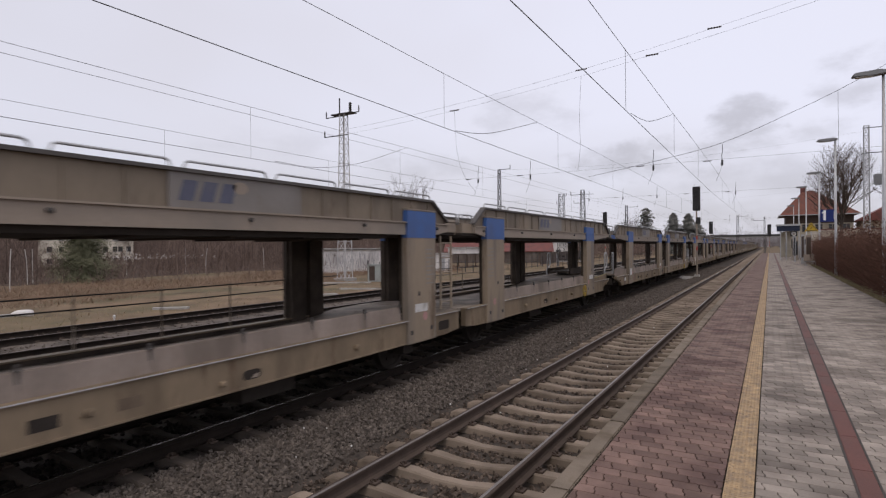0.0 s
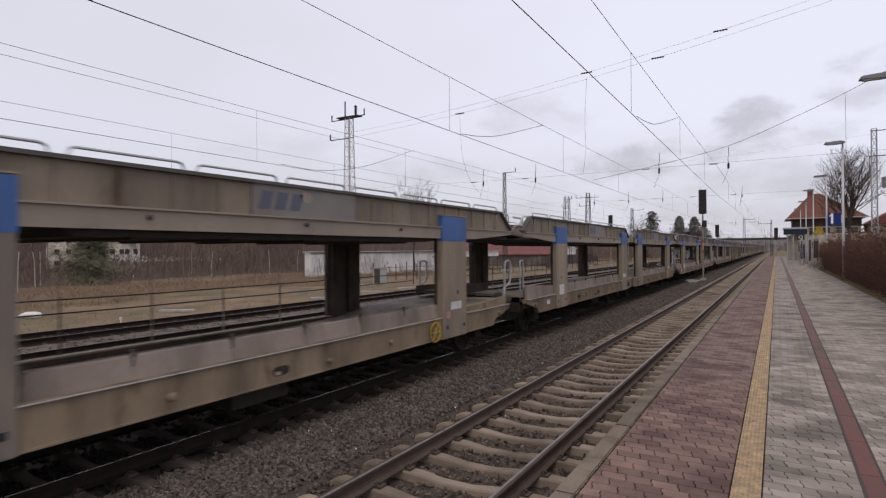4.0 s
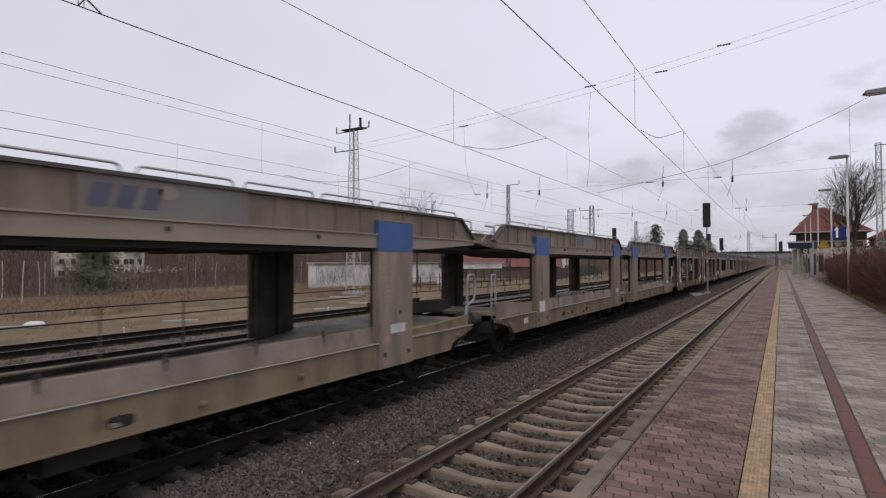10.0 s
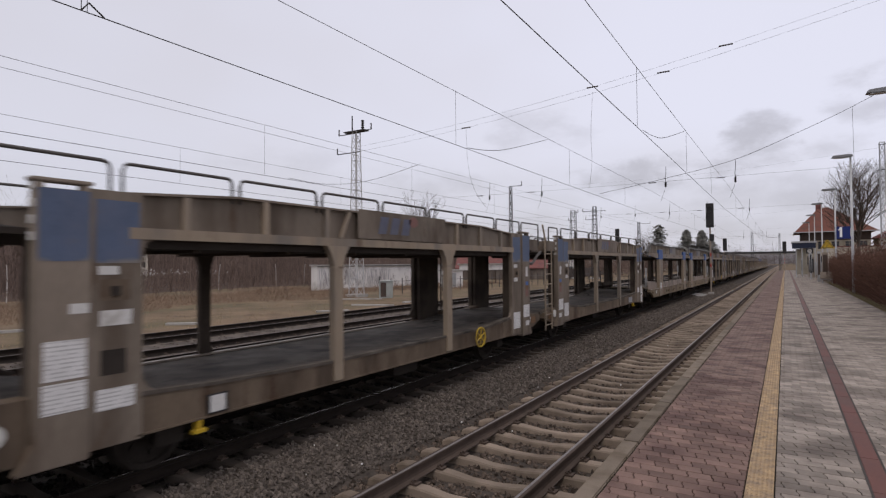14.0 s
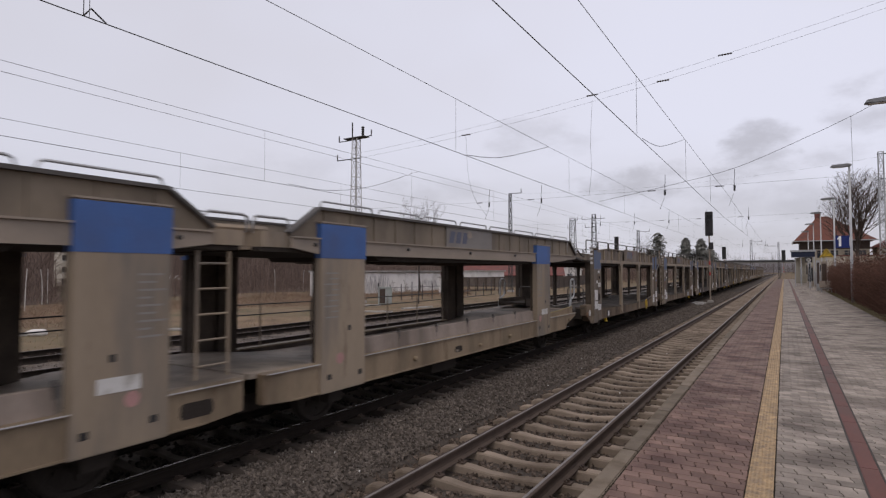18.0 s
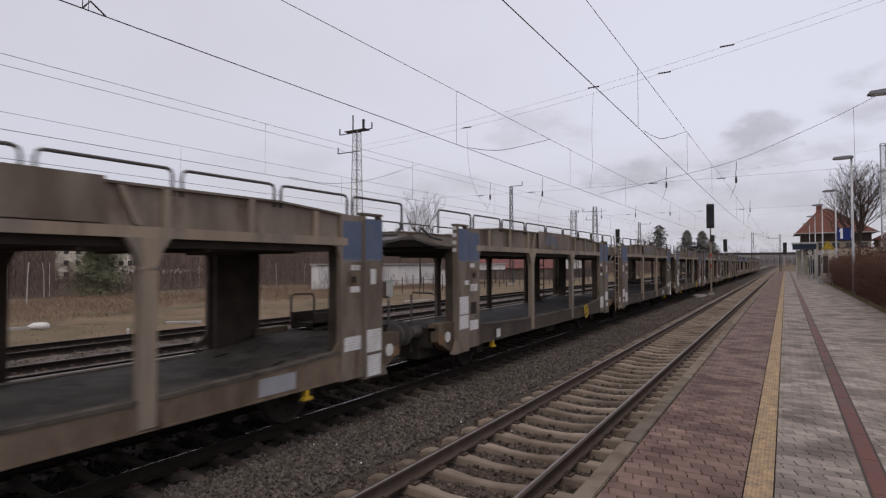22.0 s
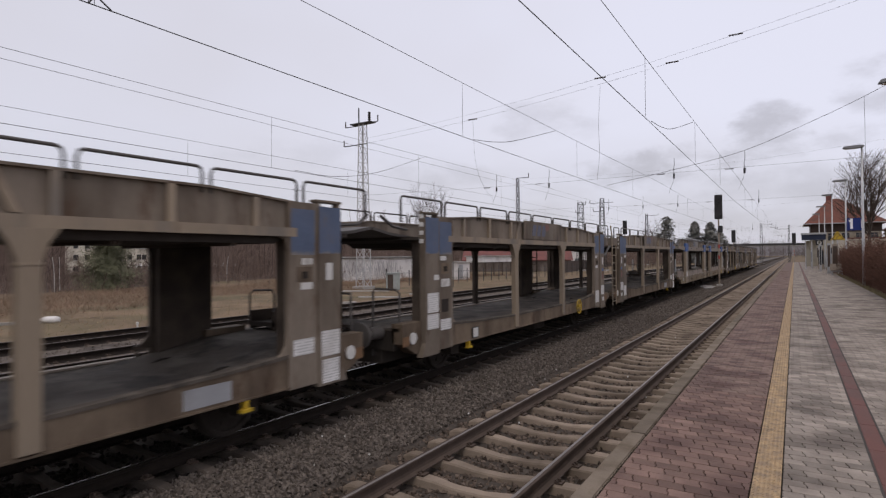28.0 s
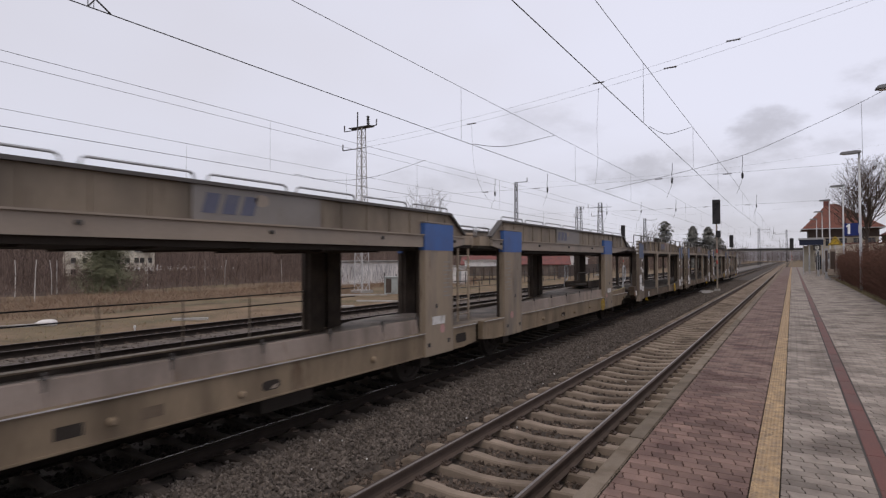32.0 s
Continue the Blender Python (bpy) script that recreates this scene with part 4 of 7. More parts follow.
            yb(bm, -1.3, 1.3, 2.2 + k * 1.35, 2.28 + k * 1.35, 2.61, 2.64)
            part("cross_rib", bm, M_DARK_SHADED, deck)
        bm = bmesh.new()
        yb(bm, -0.9, 0.9, -2.3, 10.9, 0.46, 0.70)
        yb(bm, -1.25, 1.25, -2.33, -2.1, 0.70, 0.97)
        yb(bm, -1.1, -0.5, 3.0, 4.6, 0.30, 0.60)
        yb(bm, 0.4, 1.15, 5.2, 6.2, 0.32, 0.60)
        for y in (-0.95, 9.25):
            for s in (-1, 1):
                yb(bm, s * 1.12 - 0.07, s * 1.12 + 0.07, y - 0.65, y + 0.65, 0.62, 0.74)
                yb(bm, s * 1.12 - 0.10, s * 1.12 + 0.10, y - 0.16, y + 0.16, 0.36, 0.62)
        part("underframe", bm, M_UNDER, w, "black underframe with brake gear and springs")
        wheelset(w, f(-0.95))
        wheelset(w, f(9.25))
        buffers(w, f(-2.33), -1 if unit == 0 else 1)
        # end flap of the upper deck
        bm = bmesh.new()
        prism(bm, fl(deck_profile([(-2.72, 2.99), (-2.36, 2.92), (-1.6, 2.84)], 0.05)), 0, -1.1, 1.1)
        tube(bm, [(1.15, f(-2.6), 2.98), (1.22, f(-2.55), 3.12), (1.18, f(-2.35), 3.10)], 0.03, 6)
        part("end_flap", bm, M_GREY, w, "grey end flap of the upper deck")
        bm = bmesh.new()
        tube(bm, [(0.9, f(-1.9), 3.42), (1.25, f(-2.1), 3.36), (1.3, f(-2.4), 3.14)], 0.035, 6)
        part("flap_lever", bm, M_STEEL, w)
        if unit == 1:
            bm = bmesh.new()
            yb(bm, -1.10, -0.06, -4.0, -1.75, 1.31, 1.37)
            yb(bm, -1.10, -1.04, -4.0, -1.75, 1.25, 1.50)
            yb(bm, -0.12, -0.06, -4.0, -1.75, 1.25, 1.50)
            part("bridging_ramp", bm, M_DARK_SHADED, w, "dark bridging ramp laid across the wagon end")
        # a board at the outer end
        if unit == 0:
            bm = bmesh.new()
            yb(bm, 1.456, 1.464, -0.76, -0.42, 0.78, 0.96)
            bd = part("notice_board", bm, M_BLACK, w, "black board with a white label")
            label_plate(bd, 1.465, f(-0.74), f(-0.44), 0.795, 0.945, 0)
    # middle joint: ladder, links and hinged plates
    ladder(w, 1.36, 10.32, 10.78, 1.14, 2.72, M_GREY, 5)
    bm = bmesh.new()
    box(bm, -1.2, 1.2, 10.5, 11.75, 2.76, 2.80)
    box(bm, 1.0, 1.40, 10.46, 10.95, 2.80, 3.0)
    box(bm, 1.0, 1.38, 11.30, 11.78, 2.80, 3.02)
    tube(bm, [(1.1, 10.6, 3.05), (1.1, 11.6, 3.06)], 0.05, 6)
    part("hinge_plate", bm, M_GREY, w, "grey hinged plates bridging the two halves")
    for a in (10.4, 11.15):
        hoop(w, 1.36, a, a + 0.65, 2.98, 3.22, M_STEEL, 0.018)
    bm = bmesh.new()
    box(bm, -0.5, 0.5, 10.8, 11.45, 0.5, 0.95)
    part("drawbar", bm, M_UNDER, w)
    bm = bmesh.new()
    lathe(bm, [(0.185, 0), (0.21, 0.0), (0.21, 0.02), (0.185, 0.02)], (1.49, 20.75, 0.80), 0, 20, True)
    hw = part("hand_wheel", bm, M_YELLOW, w, "yellow hand brake wheel")
    bm = bmesh.new()
    for k in range(3):
        a = k * math.pi / 3
        tube(bm, [(1.50, 20.75 - 0.19 * math.cos(a), 0.80 - 0.19 * math.sin(a)), (1.50, 20.75 + 0.19 * math.cos(a), 0.80 + 0.19 * math.sin(a))], 0.011, 5)
    part("spoke", bm, M_YELLOW, hw)
    bm = bmesh.new()
    box(bm, 1.456, 1.462, 1.22, 1.55, 0.70, 0.92)
    part("faded_patch", bm, mat("faded_red_patch", (0.27, 0.16, 0.13), 0.7, var=0.3, scale=8), w)
    return w


def wagon_slim():
    """A two-part car carrier with double end posts and slim columns: weathered grey-brown paint."""
    w = thing("car_carrier_wagon", pose(TRACK_2, 0, RAIL_Z), "empty two-level car carrier wagon, weathered grey-brown, slim columns, dark deck", "freight wagon", "wagons of the train")
    for unit in (0, 1):
        back = [0.0]

        def f(y):
            return (y if unit == 0 else 26.15 - y) - back[0]

        def fl(pts):
            return [(f(y), z) for y, z in pts]

        def yb(bm, x0, x1, y0, y1, z0, z1):
            a, b = sorted((f(y0), f(y1)))
            box(bm, x0, x1, a, b, z0, z1)

        for s in (1, -1):
            back[0] = 0.0 if s > 0 else 0.3     # the far side stands a little behind

            def bx(bm, x0, x1, y0, y1, z0, z1):
                a, b = sorted((s * x0, s * x1))
                yb(bm, a, b, y0, y1, z0, z1)
            bm = bmesh.new()
            top = [(0.2, 1.10), (2.0, 1.0), (4.0, 0.94), (9.3, 0.94), (10.7, 1.05), (11.9, 1.08)] if s > 0 else [(0.2, 1.08), (1.4, 0.86), (10.4, 0.86), (11.9, 1.06)]
            prism(bm, fl([(0.2, 0.62)] + top + [(11.9, 0.62)]), 0, s * 1.36, s * 1.455)
            bx(bm, 1.455, 1.475, 1.0, 11.2, 0.62, 0.645)
            beam = part("side_beam", bm, M_OLD_BEAM, w, "rust-brown side beam")
            bm = bmesh.new()
            if s < 0:
                # light caught by the far lip, drawn as a paler strip
                bx(bm, 1.34, 1.47, 1.3, 10.5, 0.875, 0.905)
                part("beam_lip", bm, M_BAND, beam, "upper lip, coloured pale for the light it catches")
                bm = bmesh.new()
                bx(bm, 1.30, 1.34, 1.3, 1.34, 0.90, 1.0)
            else:
                prism(bm, fl([(1.0, 1.10), (2.0, 1.04), (4.0, 0.985), (9.3, 0.985), (10.7, 1.10), (10.7, 1.04), (9.3, 0.94), (4.0, 0.94), (2.0, 1.0), (1.0, 1.05)]), 0, s * 1.33, s * 1.47)
            part("beam_lip" if s > 0 else "lashing_stub", bm, M_DECK_DARK, beam)
            # end pieces of the frame beyond the posts
            bm = bmesh.new()
            prism(bm, fl([(-0.62, 0.85), (-0.62, 1.22), (0.2, 1.22), (0.2, 0.62), (-0.2, 0.62)]), 0, s * 1.15, s * 1.40)
            part("end_frame", bm, M_OLD_BEAM, w)
            bm = bmesh.new()
            prism(bm, fl([(11.9, 0.66), (11.9, 1.10), (12.9, 1.0), (12.9, 0.85), (12.4, 0.7)]), 0, s * 1.15, s * 1.40)
            part("joint_frame", bm, M_OLD_BEAM, w)
            # upper girder
            bm = bmesh.new()
            prism(bm, fl([(0.9, 2.88), (0.9, 3.24), (2.3, 3.33), (9.2, 3.33), (10.95, 3.22), (10.95, 2.88)]), 0, s * 1.38, s * 1.41)
            gir = part("upper_girder", bm, M_OLD, w, "grey-brown girder of the upper deck")
            bm = bmesh.new()
            prism(bm, fl([(0.9, 3.235), (2.3, 3.325), (9.2, 3.325), (10.95, 3.215), (10.95, 3.245), (9.2, 3.355), (2.3, 3.355), (0.9, 3.265)]), 0, s * 1.35, s * 1.465)
            part("top_flange", bm, M_OLD, gir)
            bm = bmesh.new()
            prism(bm, fl([(0.9, 2.76), (0.9, 2.885), (10.95, 2.885), (10.95, 2.76)]), 0, s * 1.37, s * 1.48)
            part("lower_flange", bm, M_GREY, gir, "grey lower flange")
            for y in (1.55, 2.75, 3.95, 8.0, 9.1, 10.2):
                bm = bmesh.new()
                bx(bm, 1.41, 1.465, y, y + 0.09, 2.885, 3.27 if y < 2 or y > 10 else 3.325)
                part("rib", bm, M_GREY, gir)
            bm = bmesh.new()
            prism(bm, fl([(4.28, 2.90), (4.48, 3.32), (4.56, 3.32), (4.36, 2.90)]), 0, s * 1.42, s * 1.46)
            part("brace", bm, M_GREY, gir)
            bm = bmesh.new()
            bx(bm, 1.47, 1.485, 4.70, 7.50, 2.90, 3.39)
            sg = part("sign_plate", bm, M_OLD, w, "sign plate with a faded blue company mark")
            logo(sg, s * 1.486, (f(5.22) if unit == 0 else f(7.0)) if s > 0 else (f(7.0) if unit == 0 else f(5.22)), 3.0, 0.30, M_LOGO, M_LOGO_RED)
            # hand rail hoops
            for k in range(7):
                a = 0.85 + k * 1.53
                hoop(w, s * 1.42, f(a), f(a + 1.41), 3.26, 3.575, M_HOOP, 0.021)
            hoop(w, s * 1.42, f(-0.68), f(0.72), 3.10, 3.575, M_HOOP, 0.021)
            # double end posts
            for k, y in enumerate((0.0, 10.90)):
                near = y if k == 0 else y + 0.55
                bm = bmesh.new()
                foot = 0.14 if k == 0 else -0.14
                prism(bm, fl([(near, 0.80), (near, 3.20), (near + 0.50, 3.20), (near + 0.50, 0.80), (near + 0.50 - min(foot, 0), 0.54), (near - max(foot, 0), 0.54)]), 0, s * 1.36, s * 1.50)
                for ya in (near, near + 0.42):
                    bx(bm, 1.37, 1.48, ya, ya + 0.08, 3.20, 3.29)
                bx(bm, 1.34, 1.49, near - 0.03, near + 0.53, 3.285, 3.325)
                # on the far side the post's colour is darkened for shade
                post = part("post", bm, M_OLD if s > 0 else M_DARK_SHADED, w, "weathered end post", bevel=0.010)
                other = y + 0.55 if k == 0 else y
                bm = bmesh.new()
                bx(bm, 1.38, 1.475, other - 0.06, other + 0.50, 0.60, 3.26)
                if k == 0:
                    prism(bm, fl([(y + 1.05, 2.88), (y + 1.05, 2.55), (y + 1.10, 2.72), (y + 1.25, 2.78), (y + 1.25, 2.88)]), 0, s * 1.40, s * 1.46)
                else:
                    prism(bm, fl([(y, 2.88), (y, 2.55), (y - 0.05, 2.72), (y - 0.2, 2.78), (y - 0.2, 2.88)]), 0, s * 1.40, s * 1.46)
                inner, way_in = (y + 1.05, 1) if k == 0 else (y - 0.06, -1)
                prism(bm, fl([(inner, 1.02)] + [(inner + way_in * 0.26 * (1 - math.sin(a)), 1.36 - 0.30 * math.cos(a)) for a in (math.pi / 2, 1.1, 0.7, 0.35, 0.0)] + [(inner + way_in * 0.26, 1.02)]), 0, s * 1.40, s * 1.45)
                part("post_flange", bm, M_OLD if s > 0 else M_DARK_SHADED, post)
                bm = bmesh.new()
                bx(bm, 1.4995, 1.5035, near + 0.02, near + 0.48, 2.52, 3.22)
                bx(bm, 1.4745, 1.4785, other, other + 0.46, 2.50, 3.16)
                part("blue_patch", bm, M_BLUE_OLD, post, "faded blue patch")
                bm = bmesh.new()
                for j in range(4):
                    edge = y - 0.012 if k == 0 else y + 1.05
                    bx(bm, 1.37, 1.46, edge, edge + 0.012, 2.72 + 0.16 * j, 2.80 + 0.16 * j)
                part("edge_mark", bm, M_WHITE, post)
                if k == 0 and unit == 0:
                    label_plate(post, s * 1.5005, f(near + 0.07), f(near + 0.46), 1.37, 1.75, 5)
                    label_plate(post, s * 1.5005, f(near + 0.06), f(near + 0.46), 1.05, 1.34, 1)
                    label_plate(post, s * 1.5005, f(near + 0.30), f(near + 0.48), 2.00, 2.10, 0)
                    label_plate(post, s * 1.4755, f(other + 0.03), f(other + 0.24), 2.38, 2.47, 0)
                    label_plate(post, s * 1.4755, f(other + 0.05), f(other + 0.38), 1.85, 2.01, 0)
                    label_plate(post, s * 1.4755, f(other + 0.06), f(other + 0.32), 1.34, 1.60, 0, M_UNDER, "dark_panel")
                    label_plate(post, s * 1.4755, f(other + 0.02), f(other + 0.42), 0.98, 1.20, 6)
                else:
                    label_plate(post, s * 1.5005, f(near + 0.05), f(near + 0.44), 0.98 if k == 0 else 1.03, 1.36, 5)
                    label_plate(post, s * 1.5005, f(near + (0.06 if k == 0 else 0.20)), f(near + 0.42), 0.58 if k == 0 else 0.80, 0.93, 1)
                    label_plate(post, s * 1.5005, f(near + 0.20), f(near + 0.34), 2.12, 2.38, 0)
                    label_plate(post, s * 1.4755, f(other + 0.02), f(other + 0.42), 1.06 if k == 0 else 0.78, 1.29 if k == 0 else 1.20, 6)
                    label_plate(post, s * 1.4755, f(other + 0.05), f(other + 0.26), 2.36, 2.45, 0)
                    label_plate(post, s * 1.4755, f(other + 0.05), f(other + 0.28), 2.00, 2.10, 0)
                for za, zb, m in () if k == 0 else ((1.88, 1.98, M_BLUE), (1.76, 1.88, M_ORANGE), (1.58, 1.76, M_LOGO_RED)):
                    bm = bmesh.new()
                    bx(bm, 1.5005, 1.503, near + 0.20, near + 0.37, za, zb)
                    part("sticker", bm, m, post)
                bm = bmesh.new()
                bx(bm, 1.475, 1.50, other + 0.16, other + 0.25, 2.16, 2.26)
                part("latch", bm, M_UNDER, post)
                bm = bmesh.new()
                bx(bm, 1.4755, 1.4765, other + 0.05, other + 0.36, 2.11, 2.33)
                part("rust_patch", bm, M_OLD_BEAM, post)
                # inner column, its dark colour standing for interior shade
                bm = bmesh.new()
                bx(bm, 1.24 if s < 0 else 1.16, 1.34, y + 0.03, y + 1.0, 0.9, 2.78)
                part("lifting_column", bm, M_DARK_SHADED, post, "inner lifting column, coloured dark for shade")
                bm = bmesh.new()
                lathe(bm, [(0.001, 0), (0.11, 0), (0.11, 0.02), (0.001, 0.02)], (0, 0, 0), 0, 20)
                for v in bm.verts:
                    v.co = Vector((s * (1.405 + v.co.x), f(-0.30 if k == 0 else 12.05) + v.co.y, 0.93 + v.co.z))
                part("marker_disc", bm, M_WHITE, w)
                bm = bmesh.new()
                bx(bm, 1.402, 1.408, -0.62 if k == 0 else 12.25, -0.42 if k == 0 else 12.55, 0.80, 0.98)
                part("marker_plate", bm, M_ORANGE, w)
            # slim columns with flared heads
            for y in (4.07, 7.50):
                bm = bmesh.new()
                prism(bm, fl([(y + 0.045, 0.66), (y + 0.045, 2.45), (y - 0.02, 2.62), (y - 0.12, 2.76), (y + 0.42, 2.76), (y + 0.32, 2.62), (y + 0.255, 2.45), (y + 0.255, 1.06), (y + (0.255 if s > 0 else 0.31), 0.90), (y + (0.255 if s > 0 else 0.31), 0.66)]), 0, s * 1.38, s * 1.49)
                # far columns: same shape, shade put into the colour
                col = part("column", bm, M_GREY if s > 0 else M_DARK_SHADED, w, "slim grey column with a flared head" if s > 0 else "slim column, coloured dark for shade", bevel=0.008)
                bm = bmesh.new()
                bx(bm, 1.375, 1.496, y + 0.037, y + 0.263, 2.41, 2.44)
                part("collar", bm, M_GREY if s > 0 else M_DARK_SHADED, col)
        back[0] = 0.0
        # decks
        bm = bmesh.new()
        prism(bm, fl(deck_profile([(-0.62, 1.14), (0.5, 1.10), (1.3, 0.95), (2.0, 0.87), (9.6, 0.87), (10.7, 0.92), (11.6, 1.0), (13.0, 1.04)], 0.07)), 0, -1.325, 1.325)
        part("lower_deck", bm, M_DECK_DARK, w, "dark rubbered deck, dipping in the middle")
        # near-black slab, the underside's shade being in the colour
        bm = bmesh.new()
        prism(bm, fl([(-0.3, 2.84), (-0.3, 2.78), (1.0, 2.76), (1.2, 2.66), (10.7, 2.66), (10.9, 2.76), (12.4, 2.78), (12.4, 2.84)]), 0, -1.355, 1.355)
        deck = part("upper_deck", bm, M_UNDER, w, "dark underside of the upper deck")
        for k in range(6):
            bm = bmesh.new()
            yb(bm, -1.3, 1.3, 1.8 + k * 1.5, 1.88 + k * 1.5, 2.62, 2.66)
            part("cross_rib", bm, M_DARK_SHADED, deck)
        bm = bmesh.new()
        prism(bm, fl(deck_profile([(-1.15, 3.0), (-0.7, 2.92), (0.2, 2.84)], 0.05)), 0, -1.15, 1.15)
        tube(bm, [(1.2, f(-0.2), 2.98), (1.25, f(-0.7), 3.02), (1.2, f(-1.0), 3.2)], 0.03, 6)
        part("end_flap", bm, M_HOOP, w, "dull brown end flap of the upper deck")
        bm = bmesh.new()
        yb(bm, -0.9, 0.9, -0.6, 12.9, 0.46, 0.72)
        yb(bm, -1.2, 1.2, -0.62, -0.42, 0.72, 1.09)
        yb(bm, -1.1, -0.4, 3.4, 4.9, 0.30, 0.60)
        yb(bm, 0.3, 1.1, 6.2, 7.0, 0.34, 0.60)
        for y in (1.55, 10.6):
            for s in (-1, 1):
                yb(bm, s * 1.12 - 0.07, s * 1.12 + 0.07, y - 0.65, y + 0.65, 0.62, 0.74)
                yb(bm, s * 1.12 - 0.10, s * 1.12 + 0.10, y - 0.16, y + 0.16, 0.36, 0.62)
        part("underframe", bm, M_UNDER, w, "black underframe with brake gear and springs")
        wheelset(w, f(1.55))
        wheelset(w, f(10.6))
        buffers(w, f(-0.62), -1 if unit == 0 else 1)
        for s in (-1, 1):
            bm = bmesh.new()
            tube(bm, [(s * 1.25, f(-0.5), 1.25), (s * 1.25, f(-0.5), 1.78), (s * 1.2, f(-0.56), 1.85), (s * 0.75, f(-0.6), 1.86), (s * 0.7, f(-0.6), 1.80), (s * 0.7, f(-0.6), 0.6)], 0.022, 6)
            part("grab_rail", bm, M_HOOP, w)
        if unit == 1:
            bm = bmesh.new()
            yb(bm, -1.20, -0.55, -2.3, -0.45, 1.20, 1.28)
            yb(bm, -1.20, -1.14, -2.3, -0.45, 1.15, 1.48)
            yb(bm, -0.61, -0.55, -2.3, -0.45, 1.15, 1.48)
            part("bridging_ramp", bm, M_DARK_SHADED, w, "dark bridging ramp laid across the wagon end")
        if unit == 0:
            bm = bmesh.new()
            yb(bm, 1.476, 1.484, 1.86, 2.16, 0.66, 0.90)
            bd = part("notice_board", bm, M_BLACK, w, "black board with a white label")
            label_plate(bd, 1.485, f(1.90), f(2.12), 0.68, 0.88, 0)
        bm = bmesh.new()
        yb(bm, 1.38, 1.47, 1.74, 1.80, 0.48, 0.62)
        yb(bm, 1.40, 1.49, 1.69, 1.85, 0.47, 0.51)
        part("brake_lever", bm, M_YELLOW, w, "yellow brake lever")
        if unit == 1:
            bm = bmesh.new()
            yb(bm, 1.456, 1.462, 2.0, 2.66, 0.68, 0.92)
            part("grey_patch", bm, mat("pale_grey_patch", (0.31, 0.31, 0.32), 0.6, var=0.15, scale=3, stain=(0.2, 0.19, 0.18), stain_at=0.58), w, "pale grey painted patch")
    ladder(w, 1.44, 13.27, 13.80, 0.50, 2.90, M_GREY, 8)
    ladder(w, -1.42, 12.05, 12.56, 0.60, 2.80, M_DARK_SHADED, 8)
    bm = bmesh.new()
    box(bm, -1.25, 1.25, 12.4, 13.75, 2.80, 2.84)
    box(bm, 1.05, 1.42, 11.95, 12.75, 2.84, 3.14)
    box(bm, 1.05, 1.42, 13.45, 14.2, 2.84, 3.14)
    part("hinge_plate", bm, M_OLD, w, "hinged plates bridging the two halves")
    bm = bmesh.new()
    tube(bm, [(1.43, 11.90, 2.58), (1.43, 11.98, 2.49), (1.43, 12.23, 2.46), (1.43, 12.40, 2.52), (1.43, 12.62, 2.66), (1.43, 12.83, 2.75), (1.43, 12.95, 2.80)], 0.04, 6)
    part("link_bar", bm, M_HOOP, w)
    for a, z in ((11.62, 3.58), (12.53, 3.18), (13.68, 3.56)):
        hoop(w, 1.40, a, a + (1.22, 1.0, 0.78)[(a > 12) + (a > 13)], 2.98, z, M_HOOP, 0.021)
    bm = bmesh.new()
    tube(bm, [(1.42, 13.33, 2.8), (1.42, 13.32, 3.20), (1.42, 13.18, 3.52), (1.42, 13.15, 3.60)], 0.03, 6)
    part("grab_rail", bm, M_GREY, w)
    bm = bmesh.new()
    box(bm, -0.5, 0.5, 12.8, 13.4, 0.5, 1.0)
    part("drawbar", bm, M_UNDER, w)
    # yellow hand brake wheel
    bm = bmesh.new()
    lathe(bm, [(0.205, -0.012), (0.23, -0.012), (0.23, 0.014), (0.205, 0.014)], (1.53, 8.95, 0.80), 0, 24, True)
    hw = part("hand_wheel", bm, M_YELLOW, w, "yellow hand brake wheel")
    bm = bmesh.new()
    for k in range(3):
        a = k * math.pi / 3 + 0.4
        tube(bm, [(1.53, 8.95 - 0.21 * math.cos(a), 0.80 - 0.21 * math.sin(a)), (1.53, 8.95 + 0.21 * math.cos(a), 0.80 + 0.21 * math.sin(a))], 0.013, 5)
    lathe(bm, [(0.045, -0.05), (0.045, 0.02)], (1.53, 8.95, 0.80), 0, 10)
    part("spoke", bm, M_YELLOW, hw)
    return w


# order of the train from its head, and where each wagon's first post stands at the start
TRAIN = "AAAAABABBBBABB"
LENGTH = {"A": 21.05, "B": 25.10}
GAP = {"AA": 7.044, "AB": 5.632, "BA": 5.33, "BB": 3.492}
wagons, first, starts = [], {}, []
y = -0.08
for i, kind in enumerate(TRAIN):
    starts.append(y)
    if kind not in first:
        first[kind] = wagon_broad() if kind == "A" else wagon_slim()
        wagons.append(first[kind])
    else:
        wagons.append(None)
    y += LENGTH[kind] + (GAP[kind + TRAIN[i + 1]] if i + 1 < len(TRAIN) else 0) + (0.2 if i == 0 else 0)
# couplings are drawn out or pushed in by a hand's width
SLACK = (0.0, 0.05, 0.0, 0.04, 0.23, 0.0, 0.03, 0.0, 0.2, 0.14, 0.06, -0.02, 0.0, 0.0)
starts = [y + d for y, d in zip(starts, SLACK)]
for i, kind in enumerate(TRAIN):
    if wagons[i] is None:
        wagons[i] = copy_thing(first[kind], pose(TRACK_2, starts[i], RAIL_Z))
    else:
        wagons[i].matrix_basis = pose(TRACK_2, starts[i], RAIL_Z)

